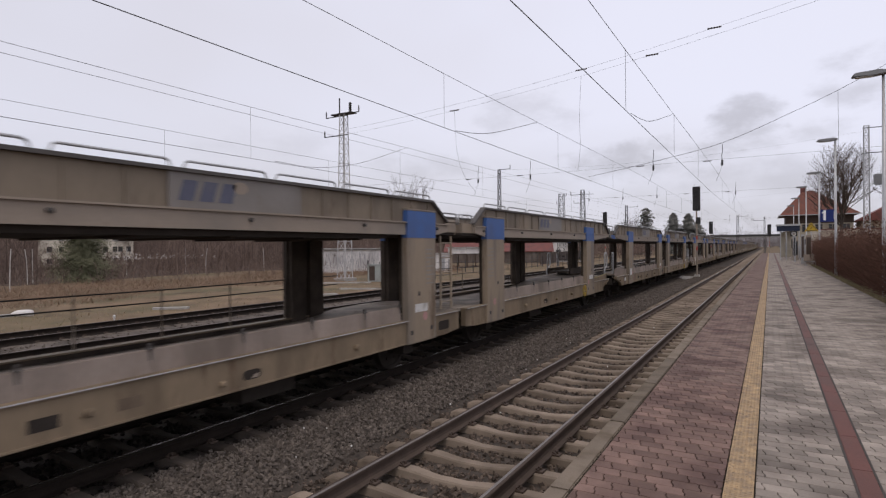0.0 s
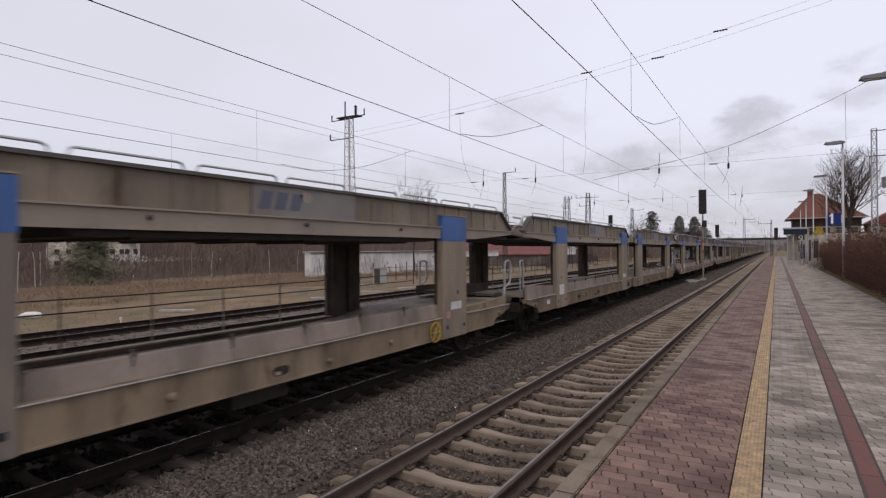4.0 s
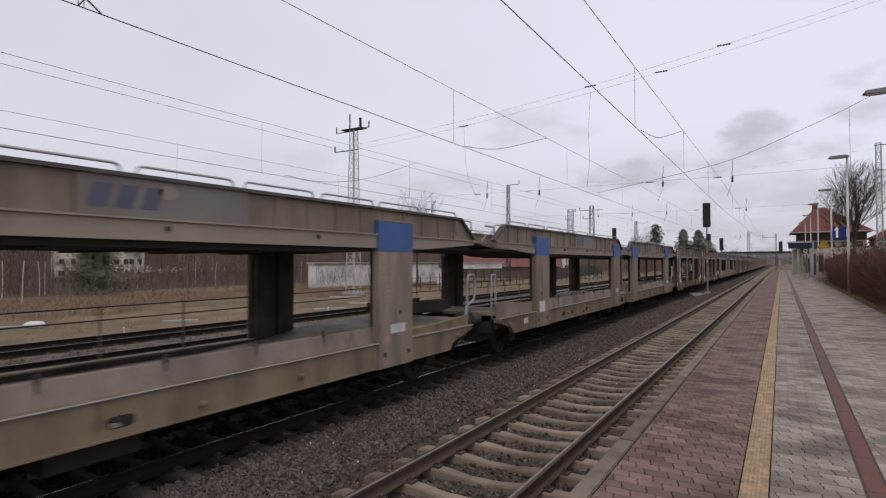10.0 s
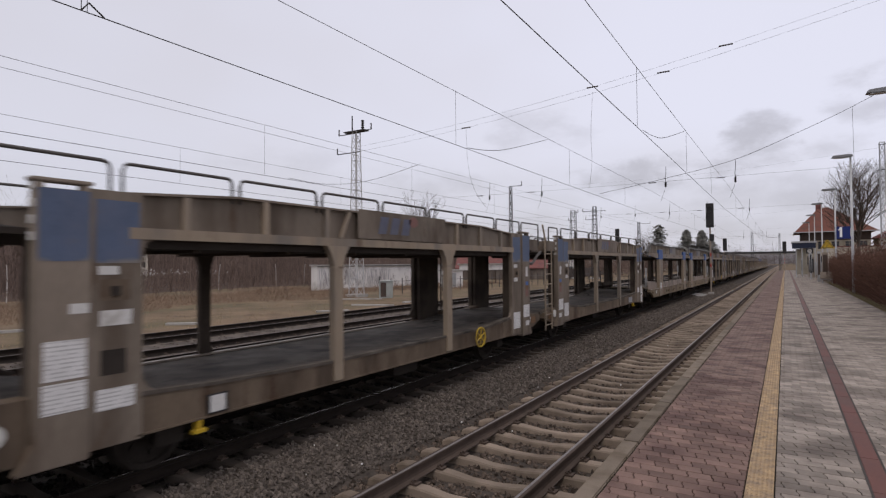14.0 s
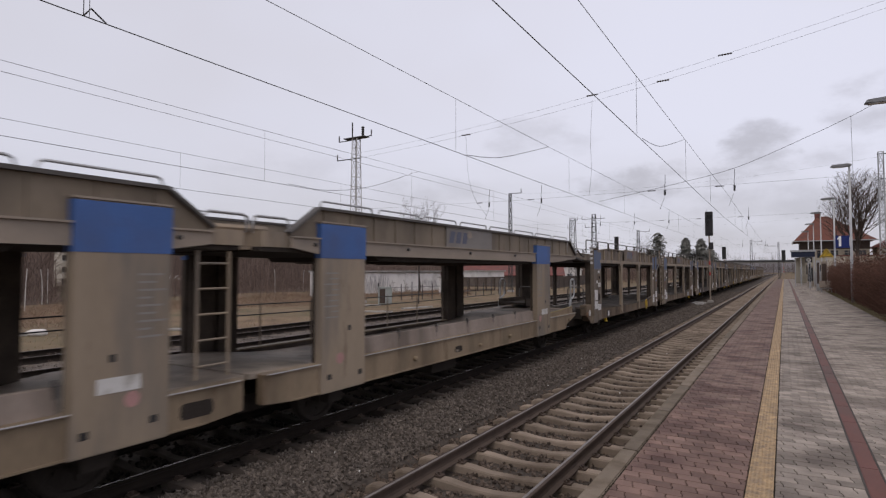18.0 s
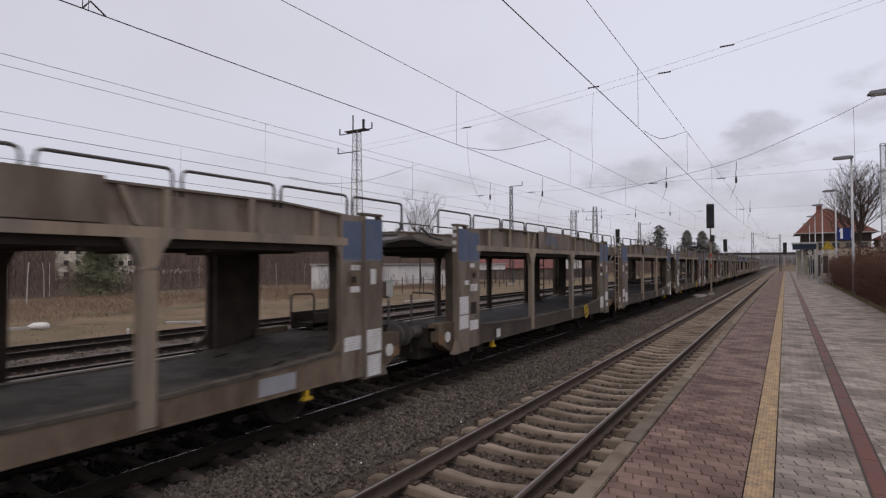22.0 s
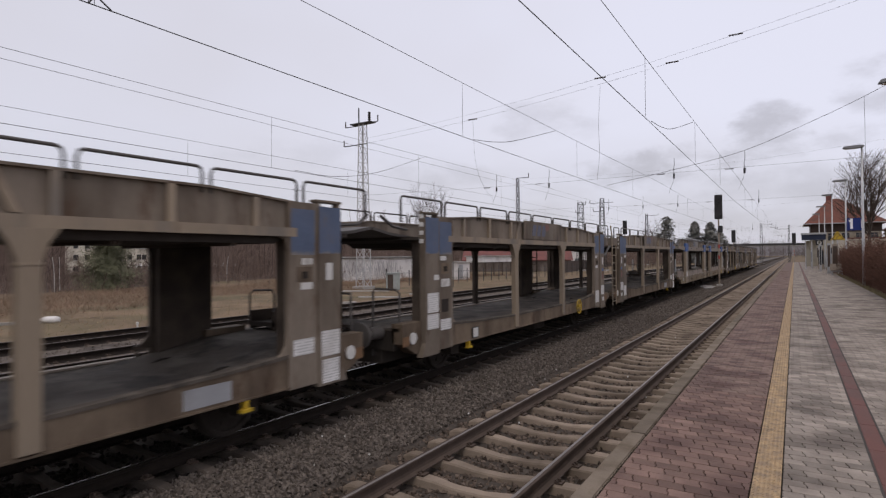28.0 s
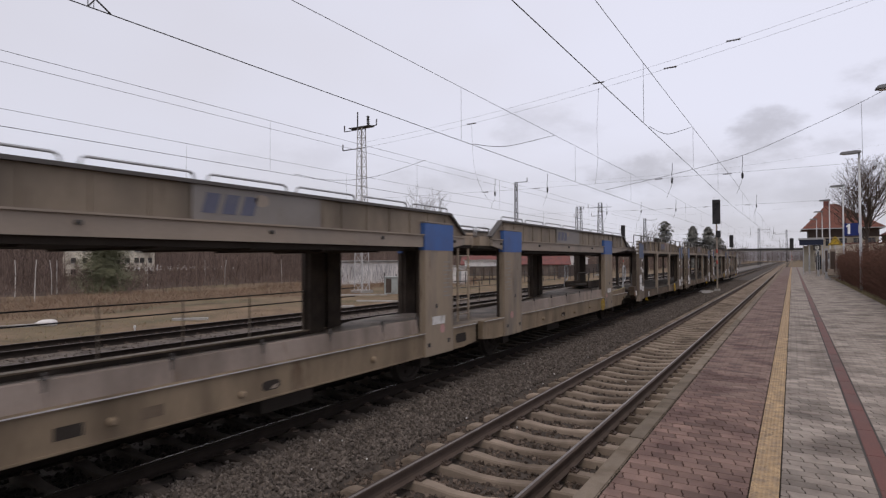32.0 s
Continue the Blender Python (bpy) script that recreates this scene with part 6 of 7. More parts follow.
for k, (x, y, h, w) in enumerate(((2.7, 63.5, 2.9, 0.3), (3.2, 63.9, 2.8, 0.45), (2.35, 72.5, 2.9, 0.22), (2.6, 79.0, 2.5, 0.6), (2.3, 96.0, 2.4, 0.7), (2.0, 104.0, 2.4, 0.6), (2.3, 112.0, 2.3, 0.6))):
    vit = thing("notice_case", pose(x, y, 0), "grey upright notice case on the platform", "notice case", "notice cases")
    bm = bmesh.new()
    box(bm, -w / 2, w / 2, -0.08, 0.08, 0.1, h)
    part("case", bm, M_BAND if k % 2 else M_STEEL, vit, bevel=0.02)
    bm = bmesh.new()
    box(bm, -w / 2 + 0.05, w / 2 - 0.05, -0.085, -0.081, 0.7, h - 0.2)
    part("pane", bm, M_DARKWOOD if k < 2 else M_GLASS, vit)
    bm = bmesh.new()
    box(bm, -w / 2 + 0.02, -w / 2 + 0.07, -0.05, 0.05, 0, 0.1)
    box(bm, w / 2 - 0.07, w / 2 - 0.02, -0.05, 0.05, 0, 0.1)
    part("foot", bm, M_STEEL, vit)

fence = thing("fence", pose(3.75, 64.5, 0), "grey fence of slim slats behind the platform", "fence")
for k in range(24):
    bm = bmesh.new()
    box(bm, -0.03, 0.03, k * 1.9, k * 1.9 + 0.06, 0, 1.9)
    part("post", bm, M_STEEL, fence)
    bm = bmesh.new()
    box(bm, -0.015, 0.015, k * 1.9 + 0.08, k * 1.9 + 1.86, 0.2, 1.8)
    part("slat_panel", bm, M_DARKWOOD if k < 8 else M_CONCRETE, fence)

# ---------------------------------------------------------------- station building


def window(parent, m, w, h, frame_mat, depth=0.12, cross=True):
    bm = bmesh.new()
    for a, b, c, d in ((-w / 2 - 0.08, -w / 2, -h / 2 - 0.08, h / 2 + 0.08), (w / 2, w / 2 + 0.08, -h / 2 - 0.08, h / 2 + 0.08), (-w / 2, w / 2, h / 2, h / 2 + 0.08), (-w / 2, w / 2, -h / 2 - 0.08, -h / 2)):
        box(bm, a, b, -0.05, 0.03, c, d)
    if cross:
        box(bm, -0.03, 0.03, -0.03, 0.03, -h / 2, h / 2)
        box(bm, -w / 2, -0.03, -0.03, 0.03, h * 0.18, h * 0.18 + 0.05)
        box(bm, 0.03, w / 2, -0.03, 0.03, h * 0.18, h * 0.18 + 0.05)
    fr = part("window", bm, frame_mat, parent)
    fr.matrix_basis = m
    bm = bmesh.new()
    box(bm, -w / 2, w / 2, -0.015, 0.015, -h / 2, h / 2)
    part("pane", bm, M_GLASS, fr)
    return fr


house = thing("station_building", pose(8.0, 132.7, 0), "cream station building with a red hipped roof and chimney", "building")
bm = bmesh.new()
box(bm, -5.3, 5.3, -5.5, 5.5, -0.1, 7.6)
part("wall", bm, M_CREAM, house)
bm = bmesh.new()
box(bm, -5.36, 5.36, -5.56, -5.5, 5.9, 7.6)
box(bm, -5.36, -5.3, -5.5, 5.5, 5.9, 7.6)
part("timber_band", bm, M_DARKWOOD, house, "dark timber boarding under the eaves")
bm = bmesh.new()
e = [bm.verts.new(p) for p in ((-6.4, -6.7, 7.5), (6.4, -6.7, 7.5), (6.4, 6.7, 7.5), (-6.4, 6.7, 7.5))]
r = [bm.verts.new(p) for p in ((-2.2, 0, 12.5), (-0.6, 0, 12.5))]
for q in ((e[0], e[1], r[1], r[0]), (e[1], e[2], r[1]), (e[2], e[3], r[0], r[1]), (e[3], e[0], r[0]), (e[3], e[2], e[1], e[0])):
    bm.faces.new(q)
roof = part("roof", bm, M_ROOF, house, "red clay tile hipped roof")
bm = bmesh.new()
box(bm, -2.7, -1.7, -0.4, 0.4, 11.4, 13.2)
part("chimney", bm, M_ROOF_OLD, roof, "brick chimney")
bm = bmesh.new()
box(bm, -6.5, 6.5, -6.85, -6.7, 7.38, 7.55)
box(bm, -6.55, -6.4, -6.7, 6.7, 7.38, 7.55)
part("gutter", bm, M_STEEL, roof)
for k in range(5):
    for z, hh in ((2.1, 1.7), (5.0, 1.3)):
        window(house, pose(-4.2 + 2.1 * k, -5.57, z), 1.1, hh, M_BAND)
for k in range(4):
    window(house, pose(-5.33, -3.9 + 2.5 * k, 5.0, 0, 0, -90), 1.1, 1.3, M_BAND)
    window(house, pose(-5.33, -3.9 + 2.5 * k, 2.1, 0, 0, -90), 1.1, 1.7, M_BAND)
annexe = thing("side_building", pose(18.5, 131.0, 0), "lower wing with a dull red roof behind bare branches", "building")
bm = bmesh.new()
box(bm, -4.0, 5, -4, 4, 0, 6.2)
part("wall", bm, M_CREAM, annexe)
bm = bmesh.new()
prism(bm, [(-4.8, 6.1), (5.8, 6.1), (0.5, 9.2)], 1, -4.8, 4.8)
part("roof", bm, M_ROOF_OLD, annexe)
for k in range(3):
    window(annexe, pose(-2.6 + 2.5 * k, -4.03, 4.4), 1.1, 1.3, M_BAND)
wallt = thing("yard_wall", pose(5.6, 108.0, 0), "pale yard wall with blotchy render", "wall")
bm = bmesh.new()
box(bm, 0, 14, -0.12, 0.12, 0, 4.2)
part("panel", bm, M_RUIN, wallt)
bm = bmesh.new()
box(bm, -0.1, 14.1, -0.2, 0.2, 4.2, 4.35)
part("coping", bm, M_ROOF_OLD, wallt)

# ---------------------------------------------------------------- bridge and distance
bridge = thing("road_bridge", pose(0, 335, 0), "long flat concrete road bridge over the tracks", "bridge")
bm = bmesh.new()
box(bm, -120, 60, -5, 5, 5.7, 6.5)
part("deck", bm, M_CONCRETE, bridge)
bm = bmesh.new()
box(bm, -120, 60, -5.2, -5.0, 6.2, 7.2)
part("parapet", bm, M_DARKSTEEL, bridge)
for x in (-46, -24, 9, 30):
    bm = bmesh.new()
    box(bm, x - 0.8, x + 0.8, -4.2, 4.2, -0.9, 5.7)
    part("pier", bm, M_CONCRETE, bridge)
hv, hf = [], []
for k in range(361):
    x = -900 + 5 * k
    z = 17 + 10 * noise.noise((k * 0.038, 1.7, 0)) + 4 * noise.noise((k * 0.15, 4.7, 0)) + 6 * abs(noise.noise((k * 0.9, 8.7, 0)))
    hv += [(x, 900 + 60 * math.sin(k * 0.05), -2), (x, 900 + 60 * math.sin(k * 0.05), z), (x, 1100, z + 2)]
for k in range(360):
    hf += [(3 * k, 3 * k + 3, 3 * k + 4, 3 * k + 1), (3 * k + 1, 3 * k + 4, 3 * k + 5, 3 * k + 2)]
tagged(new("distant_hills", mesh_np("distant_hills", hv, hf, M_HILL)), "hazy wooded rise on the horizon", kind="structure")

# ---------------------------------------------------------------- yard buildings


def hall(x, y, w, d, h, wall, roof_m, rise, label, windows=0, turn=0.0, name="shed"):
    """A plain building: walls, pitched or flat roof with eaves, windows along the front."""
    t = thing(name, pose(x, y, -0.9, 0, 0, turn), label, "building", "yard buildings")
    bm = bmesh.new()
    if rise > 0.4:
        prism(bm, [(-w / 2, 0), (w / 2, 0), (w / 2, h), (0, h + rise), (-w / 2, h)], 1, -d / 2, d / 2)
    else:
        box(bm, -w / 2, w / 2, -d / 2, d / 2, 0, h)
    part("wall", bm, wall, t)
    bm = bmesh.new()
    if rise > 0.4:
        e = 0.3
        prism(bm, [(-w / 2 - e, h - e * rise * 2 / w), (-w / 2 - e, h + 0.14 - e * rise * 2 / w), (0, h + rise + 0.16), (w / 2 + e, h + 0.14 - e * rise * 2 / w), (w / 2 + e, h - e * rise * 2 / w), (0, h + rise + 0.02)], 1, -d / 2 - 0.3, d / 2 + 0.3)
    else:
        box(bm, -w / 2 - 0.15, w / 2 + 0.15, -d / 2 - 0.15, d / 2 + 0.15, h, h + 0.18)
    part("roof", bm, roof_m, t)
    for k in range(windows):
        window(t, pose(-w / 2 + (k + 0.5) * w / windows, -d / 2 - 0.02, h * 0.55), 0.9, 0.9, M_STEEL)
    return t


def graffiti(parent, x0, x1, y, z0, z1, count, seed):
    """Sprayed scrawl: thick curved strokes with no words."""
    g = random.Random(seed)
    for k in range(count):
        bm = bmesh.new()
        cx, cz = x0 + (x1 - x0) * (k + 0.5) / count, (z0 + z1) / 2
        pts, a = [], g.uniform(0, 6)
        for j in range(9):
            pts.append((cx + (x1 - x0) / count * 0.45 * math.sin(a + j * 1.3), y, cz + (z1 - z0) * 0.45 * math.cos(a * 1.7 + j * g.uniform(0.8, 1.4))))
        tube(bm, pts, 0.024, 4)
        for v in bm.verts:
            v.co.y = y + (v.co.y - y) * 0.05
        part("sprayed_stroke", bm, M_SPRAY, parent)


# ---------------------------------------------------------------- yard buildings, placed
shed = hall(0, 0, 23.4, 0.9, 2.7, M_WALL_WHITE, M_CONCRETE, 0.0, "long low white shed covered in grey scrawl", 0, 0, "goods_shed")
shed.matrix_basis = pose(-43.95, 58.1, -0.9, 0, 0, 85.2)
graffiti(shed, -11.4, 0.6, -0.48, 0.3, 2.4, 26, 3)
graffiti(shed, 7.0, 11.0, -0.48, 0.3, 1.6, 5, 4)
for k in range(7):
    bm = bmesh.new()
    box(bm, -11.65 + 3.85 * k, -11.50 + 3.85 * k, -0.53, -0.45, 0, 2.7)
    part("pilaster", bm, M_WALL_WHITE, shed)
bm = bmesh.new()
box(bm, -11.8, 11.8, -0.70, -0.6, 2.66, 2.74)
part("eaves_gutter", bm, M_DARKSTEEL, shed)
hut = hall(-34.9, 59.6, 2.6, 1.6, 2.0, M_WALL_WHITE, M_CONCRETE, 0.0, "small white hut with a flat roof beside the yard", 0, 85.2, "hut")
bm = bmesh.new()
box(bm, -1.0, -0.2, -0.84, -0.80, 0.05, 1.8)
part("door", bm, M_STEEL, hut)
rail_fence = thing("picket_fence", pose(-32.4, 42.0, -0.9, 0, 0, -8.0), "dark fence of thin posts with two wires in the yard", "fence")
for k in range(34):
    bm = bmesh.new()
    box(bm, -0.03, 0.03, k * 1.55, k * 1.55 + 0.06, 0, 1.55 if k % 3 else 1.75)
    part("picket", bm, M_DARKSTEEL, rail_fence)
for z in (0.55, 1.25):
    bm = bmesh.new()
    tube(bm, [(0, 0, z), (0, 26, z - 0.03), (0, 51.2, z)], 0.018, 4)
    part("fence_wire", bm, M_DARKSTEEL, rail_fence)
cab = thing("switch_cabinet", pose(-29.2, 38.8, -0.9, 0, 0, 45), "grey-green trackside switch cabinet", "cabinet")
bm = bmesh.new()
box(bm, -0.55, 0.55, -0.35, 0.35, 0.0, 1.40)
part("body", bm, M_CABINET, cab, bevel=0.02)
bm = bmesh.new()
box(bm, -0.62, 0.62, -0.42, 0.42, 1.40, 1.48)
part("lid", bm, M_CABINET, cab)
for s in (-1, 1):
    bm = bmesh.new()
    box(bm, min(s * 0.03, s * 0.50), max(s * 0.03, s * 0.50), -0.37, -0.35, 0.12, 1.32)
    part("door", bm, M_CABINET if s > 0 else M_DARKWOOD, cab)
for x, y in ((-27.2, 41.0), (-26.6, 44.5)):
    bm = bmesh.new()
    tube(bm, [(0, 0, 0), (0, 0, 2.4)], 0.04, 6)
    solid("marker_post", bm, M_DARKSTEEL, "thin dark post beside the yard track", "post", m=pose(x, y, -0.9))
hall(-43.8, 96.4, 8.5, 19, 2.1, M_DARKWALL, M_ROOF_OLD, 2.1, "low dark timber hall with a dull red roof", 0, -66, "hall")
pavilion = thing("open_shelter", pose(-38.6, 75.2, -0.9, 0, 0, 85), "open goods shelter with a deep white fascia and thin posts", "building", "yard buildings")
bm = bmesh.new()
box(bm, -3.8, 3.8, -1.6, 1.6, 1.95, 2.75)
part("fascia", bm, M_WALL_WHITE, pavilion)
bm = bmesh.new()
box(bm, -4.0, 4.0, -1.8, 1.8, 2.754, 2.90)
part("roof", bm, M_CONCRETE, pavilion)
for k in range(4):
    for d in (-1.5, 1.5):
        bm = bmesh.new()
        box(bm, -3.66 + 2.4 * k, -3.54 + 2.4 * k, d - 0.06, d + 0.06, 0, 1.95)
        part("post", bm, M_DARKWOOD, pavilion)
hall(-38.2, 114.5, 4.6, 8, 3.1, M_WALL_WHITE, M_WALL_WHITE, 1.0, "small white gabled house beside the yard", 1, 17, "house")
plank_fence = thing("board_fence", pose(-31, 84, -0.9, 0, 0, 8), "dark board fence along the yard", "fence")
for k in range(30):
    bm = bmesh.new()
    box(bm, -0.04, 0.04, k * 2.0, k * 2.0 + 1.94, 0.05, 1.9)
    part("board_panel", bm, M_DARKWOOD, plank_fence)


block = thing("apartment_block", pose(-113.2, 59.7, -0.9, 0, 0, 62.2), "derelict yellowish apartment block with gaping windows", "building")
bm = bmesh.new()
box(bm, -7.4, 7.4, -5, 5, 0, 13.2)
part("wall", bm, M_RUIN, block)
bm = bmesh.new()
box(bm, -7.6, 7.6, -5.2, 5.2, 13.2, 13.5)
part("roof", bm, M_CONCRETE, block)
for xx in (-5.8, -4.0, -0.6, 1.2, 2.8, 4.35, 5.25, 6.6):
    for zz in (0.0, 2.1, 4.25, 6.4, 8.55, 10.7):
        bm = bmesh.new()
        box(bm, xx - 0.38, xx + 0.38, -5.03, -4.98, zz + 0.55, zz + 1.5)
        win = part("window", bm, M_BLACK, block)
        bm = bmesh.new()
        box(bm, xx - 0.45, xx + 0.45, -5.1, -5.0, zz + 0.45, zz + 0.55)
        part("sill", bm, M_CONCRETE, win)
n = 120
v, f = stones_np(rng, np.stack([rng.normal(-88, 1.2, n), rng.normal(57, 4.5, n)], 1), np.abs(rng.normal(0, 0.35, n)) + 0.55, rng.uniform(0.1, 0.3, n))
tagged(new("rubble_heap", mesh_np("rubble_heap", v, f, M_WALL_WHITE)), "pale heap of rubble before the derelict block", "rubble", kind="stuff")
bm = bmesh.new()
lathe(bm, [(0.02, -0.5), (0.12, -0.36), (0.22, -0.15), (0.24, 0.22), (0.22, 0.38), (0.04, 0.42)], (0, 0, 0.16), 0, 14)
for v_ in bm.verts:
    v_.co.z = max(0.0, v_.co.z * 0.75)
solid("plastic_tank", bm, M_WALL_WHITE, "white plastic tank lying in the grass", "tank", m=pose(-28.4, 12.2, -0.9, 0, 0, 30), smooth=True)
bm = bmesh.new()
box(bm, -3.0, 3.0, -0.1, 0.1, 0, 0.12)
solid("beam", bm, M_CONCRETE, "pale beam lying in the grass", "beam", m=pose(-29.5, 9.6, -0.9, 0, 0, 70))
for x, y, l, a in ((-24.5, 31, 3.0, 20), (-23.6, 26, 2.0, 60), (-25.0, 17, 1.6, 40), (-24.0, 36, 3.2, 80), (-30, 36, 4.0, 35)):
    bm = bmesh.new()
    box(bm, -l / 2, l / 2, -0.15, 0.15, 0, 0.1)
    solid("concrete_slab", bm, M_CONCRETE, "pale concrete slab lying in the meadow", "slab", group="slabs in the meadow", m=pose(x, y, -0.9, 0, 0, a))
for y in (12.5, 24.0):
    bm = bmesh.new()
    lathe(bm, [(0.03, 0), (0.03, 0.22), (0.05, 0.23), (0.05, 0.32), (0.01, 0.34)], n=8)
    solid("marker_stub", bm, M_WHITE, "small white marker beside the yard track", "marker", group="markers", m=pose(-21.9, y, -0.87))

# ---------------------------------------------------------------- trees


def branching(g, base, way, length, radius, level, segs, twigs, spread, keep=3, many=3):
    """Grows a limb and its children; thick pieces go to segs, thin ones to twigs."""
    p, d, r = np.array(base, float), np.array(way, float), radius
    steps = 3 if level > 0 else 5
    for k in range(steps):
        q = p + d * length / steps
        r2 = r * (0.86 if level else 0.88)
        (segs if r > 0.03 else twigs).append((p.copy(), q.copy(), r, r2))
        p, r = q, r2
        d = d + g.normal(0, 0.10, 3) + np.array([0, 0, 0.05])
        d /= np.linalg.norm(d)
        if level < keep and (level > 0 or k >= 1):
            for _ in range(2 if level < 2 else many):
                a = g.uniform(0, 2 * math.pi)
                side = np.array([math.cos(a), math.sin(a), g.uniform(-0.1, 0.5)])
                dd = d * (1 - spread) + side * spread
                dd /= np.linalg.norm(dd)
                branching(g, p, dd, length * g.uniform(0.42, 0.68), r * 0.55, level + 1, segs, twigs, spread, keep, many)


def bare_tree(seed, h, r, label, bark=None, spread=0.62, keep=4, name="tree", thin=1.0):
    g = np.random.default_rng(seed)
    segs, twigs = [], []
    branching(g, (0, 0, 0), (0.02, 0.01, 1.0), h * 0.62, r, 0, segs, twigs, spread, keep)
    t = thing(name, Matrix(), label, "tree", "bare trees")
    for nm, s, m, n in (("trunk", segs, bark or M_BARK, 5), ("crown", twigs, M_TWIG, 3)):
        if not s:
            continue
        a = [np.array([q[k] for q in s]) for k in range(4)]
        v, f = rods_np(a[0], a[1], a[2], np.maximum(a[3], 0.006 * thin), n)
        ob = new(nm, mesh_np(nm, v, f, m))
        ob.parent = t
    return t


def spruce(seed, h, label, material=None, broad=0.20, round_top=0.75, low=0.06, count=2600, fine=0.022):
    """A conifer: a straight trunk and whorls of drooping sprays, uneven all round."""
    g = np.random.default_rng(seed)
    t = thing("spruce", Matrix(), label, "tree", "conifers")
    bm = bmesh.new()
    tube(bm, [(0, 0, 0), (0.05, 0, h * 0.5), (0, 0.03, h)], [h * 0.018, h * 0.011, 0.02], 6)
    part("trunk", bm, M_BARK, t)
    n = count
    whorl = g.integers(0, 26, n)
    u = low + (1 - low) * (whorl / 26 + g.normal(0, 0.012, n))
    u = np.clip(u, low, 0.995)
    a = g.uniform(0, 2 * math.pi, n)
    lobe = 0.68 + 0.5 * np.sin(a * 2 + whorl * 2.4 + seed) * np.cos(whorl * 1.7)
    reach = h * broad * (1 - u) ** round_top * g.uniform(0.55, 1.1, n) * lobe + 0.15
    tip = np.stack([np.cos(a) * reach, np.sin(a) * reach, u * h - reach * g.uniform(0.0, 0.3, n)], 1)
    foot = np.stack([0 * u, 0 * u, u * h], 1)
    vs, fs = [], []
    for k in range(5):
        w = (k + 1) / 5.2
        c = foot * (1 - w) + tip * w
        size = fine * h * g.uniform(0.5, 1.3, n)
        side = np.stack([-np.sin(a), np.cos(a), g.normal(0, 0.2, n)], 1) * size[:, None]
        out = np.stack([np.cos(a), np.sin(a), -g.uniform(0.2, 1.0, n)], 1) * (size * 1.3)[:, None]
        q = np.stack([c - side, c + side * g.uniform(0.4, 1, (n, 1)), c + out], 1)
        fs.append(np.arange(3 * n).reshape(-1, 3) + 3 * n * k)
        vs.append(q.reshape(-1, 3))
    ob = new("crown", mesh_np("crown", np.concatenate(vs), np.concatenate(fs), material or M_SPRUCE_HAZED))
    ob.parent = t
    return t


def vase_tree(seed, h, r, label, limbs=9, spread=0.34, keep=4, crown=None):
    """A bare tree whose limbs fan out and up from a short trunk."""
    g = np.random.default_rng(seed)
    segs, twigs = [], []
    p, trunk = np.zeros(3), h * 0.36
    for k in range(4):
        q = p + np.array([g.normal(0, 0.06), g.normal(0, 0.06), trunk / 4])
        segs.append((p.copy(), q.copy(), r * (1 - 0.08 * k), r * (0.92 - 0.08 * k)))
        p = q
    for k in range(limbs):
        a = 2 * math.pi * k / limbs + g.normal(0, 0.25)
        lean = g.uniform(0.15, spread) if k else 0.05
        d = np.array([math.cos(a) * lean, math.sin(a) * lean, 1.0])
        base = p - np.array([0, 0, g.uniform(0, 0.28) * trunk])
        branching(g, base, d / np.linalg.norm(d), h * g.uniform(0.40, 0.55) * (1 - 0.42 * lean), r * 0.42, 1, segs, twigs, 0.34 if spread < 0.5 else 0.46, keep, 2)
    if crown:
        # a round outline: what reaches past the crown's shell is broken off
        wide, mid, tall = crown
        segs, twigs = ([q for q in s if math.hypot(q[1][0], q[1][1]) ** 2 / wide ** 2 + ((q[1][2] - mid) / tall) ** 2 < g.uniform(0.72, 1.05) or q[1][2] < trunk and math.hypot(q[1][0], q[1][1]) < 0.6] for s in (segs, twigs))
    t = thing("tree", Matrix(), label, "tree", "bare trees")
    for nm, s, m, n in (("trunk", segs, M_BARK, 6), ("crown", twigs, M_TWIG, 3)):
        arr = [np.array([q[k] for q in s]) for k in range(4)]
        v, f = rods_np(arr[0], arr[1], np.maximum(arr[2], 0.011), np.maximum(arr[3], 0.007), n)
        ob = new(nm, mesh_np(nm, v, f, m))
        ob.parent = t
    return t


big = vase_tree(11, 16.4, 0.25, "tall bare tree with a round twiggy crown behind the hedge", 14, 0.9, 4, (5.0, 11.0, 6.0))
big.matrix_basis = pose(8.8, 98, -0.05)
copy_thing(big, pose(19.5, 116, -0.05, 0, 0, 130))
yard_tree = vase_tree(23, 10.5, 0.13, "slim bare tree in the yard", 4)
yard_tree.matrix_basis = pose(-41.0, 62, -0.9)
birch = bare_tree(31, 8.2, 0.042, "slender white-barked birch at the edge of the woods", bark=M_BIRCH, spread=0.45, name="birch", keep=2)
birch.matrix_basis = pose(-46.7, 19.3, -0.9)
for x, y, a in ((-53.2, 20.6, 40), (-51.0, 17.0, 90), (-54.9, 24.0, 150), (-55.3, 24.6, 200), (-58, 44, 280), (-57, 52, 160), (-64, 38, 240), (-60, 60, 310), (-66, 47, 20)):
    copy_thing(birch, pose(x, y, -0.9, 0, 0, a))
pine = spruce(3, 6.6, "olive green pine with a broad crown beside the woods", M_PINE, 0.60, 0.5, 0.08, 12000, 0.011)
pine.matrix_basis = pose(-53.6, 27.9, -0.9)
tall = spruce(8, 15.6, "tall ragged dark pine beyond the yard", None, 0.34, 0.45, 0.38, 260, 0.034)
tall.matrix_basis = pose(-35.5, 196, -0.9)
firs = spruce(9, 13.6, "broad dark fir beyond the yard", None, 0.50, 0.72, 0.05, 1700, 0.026)
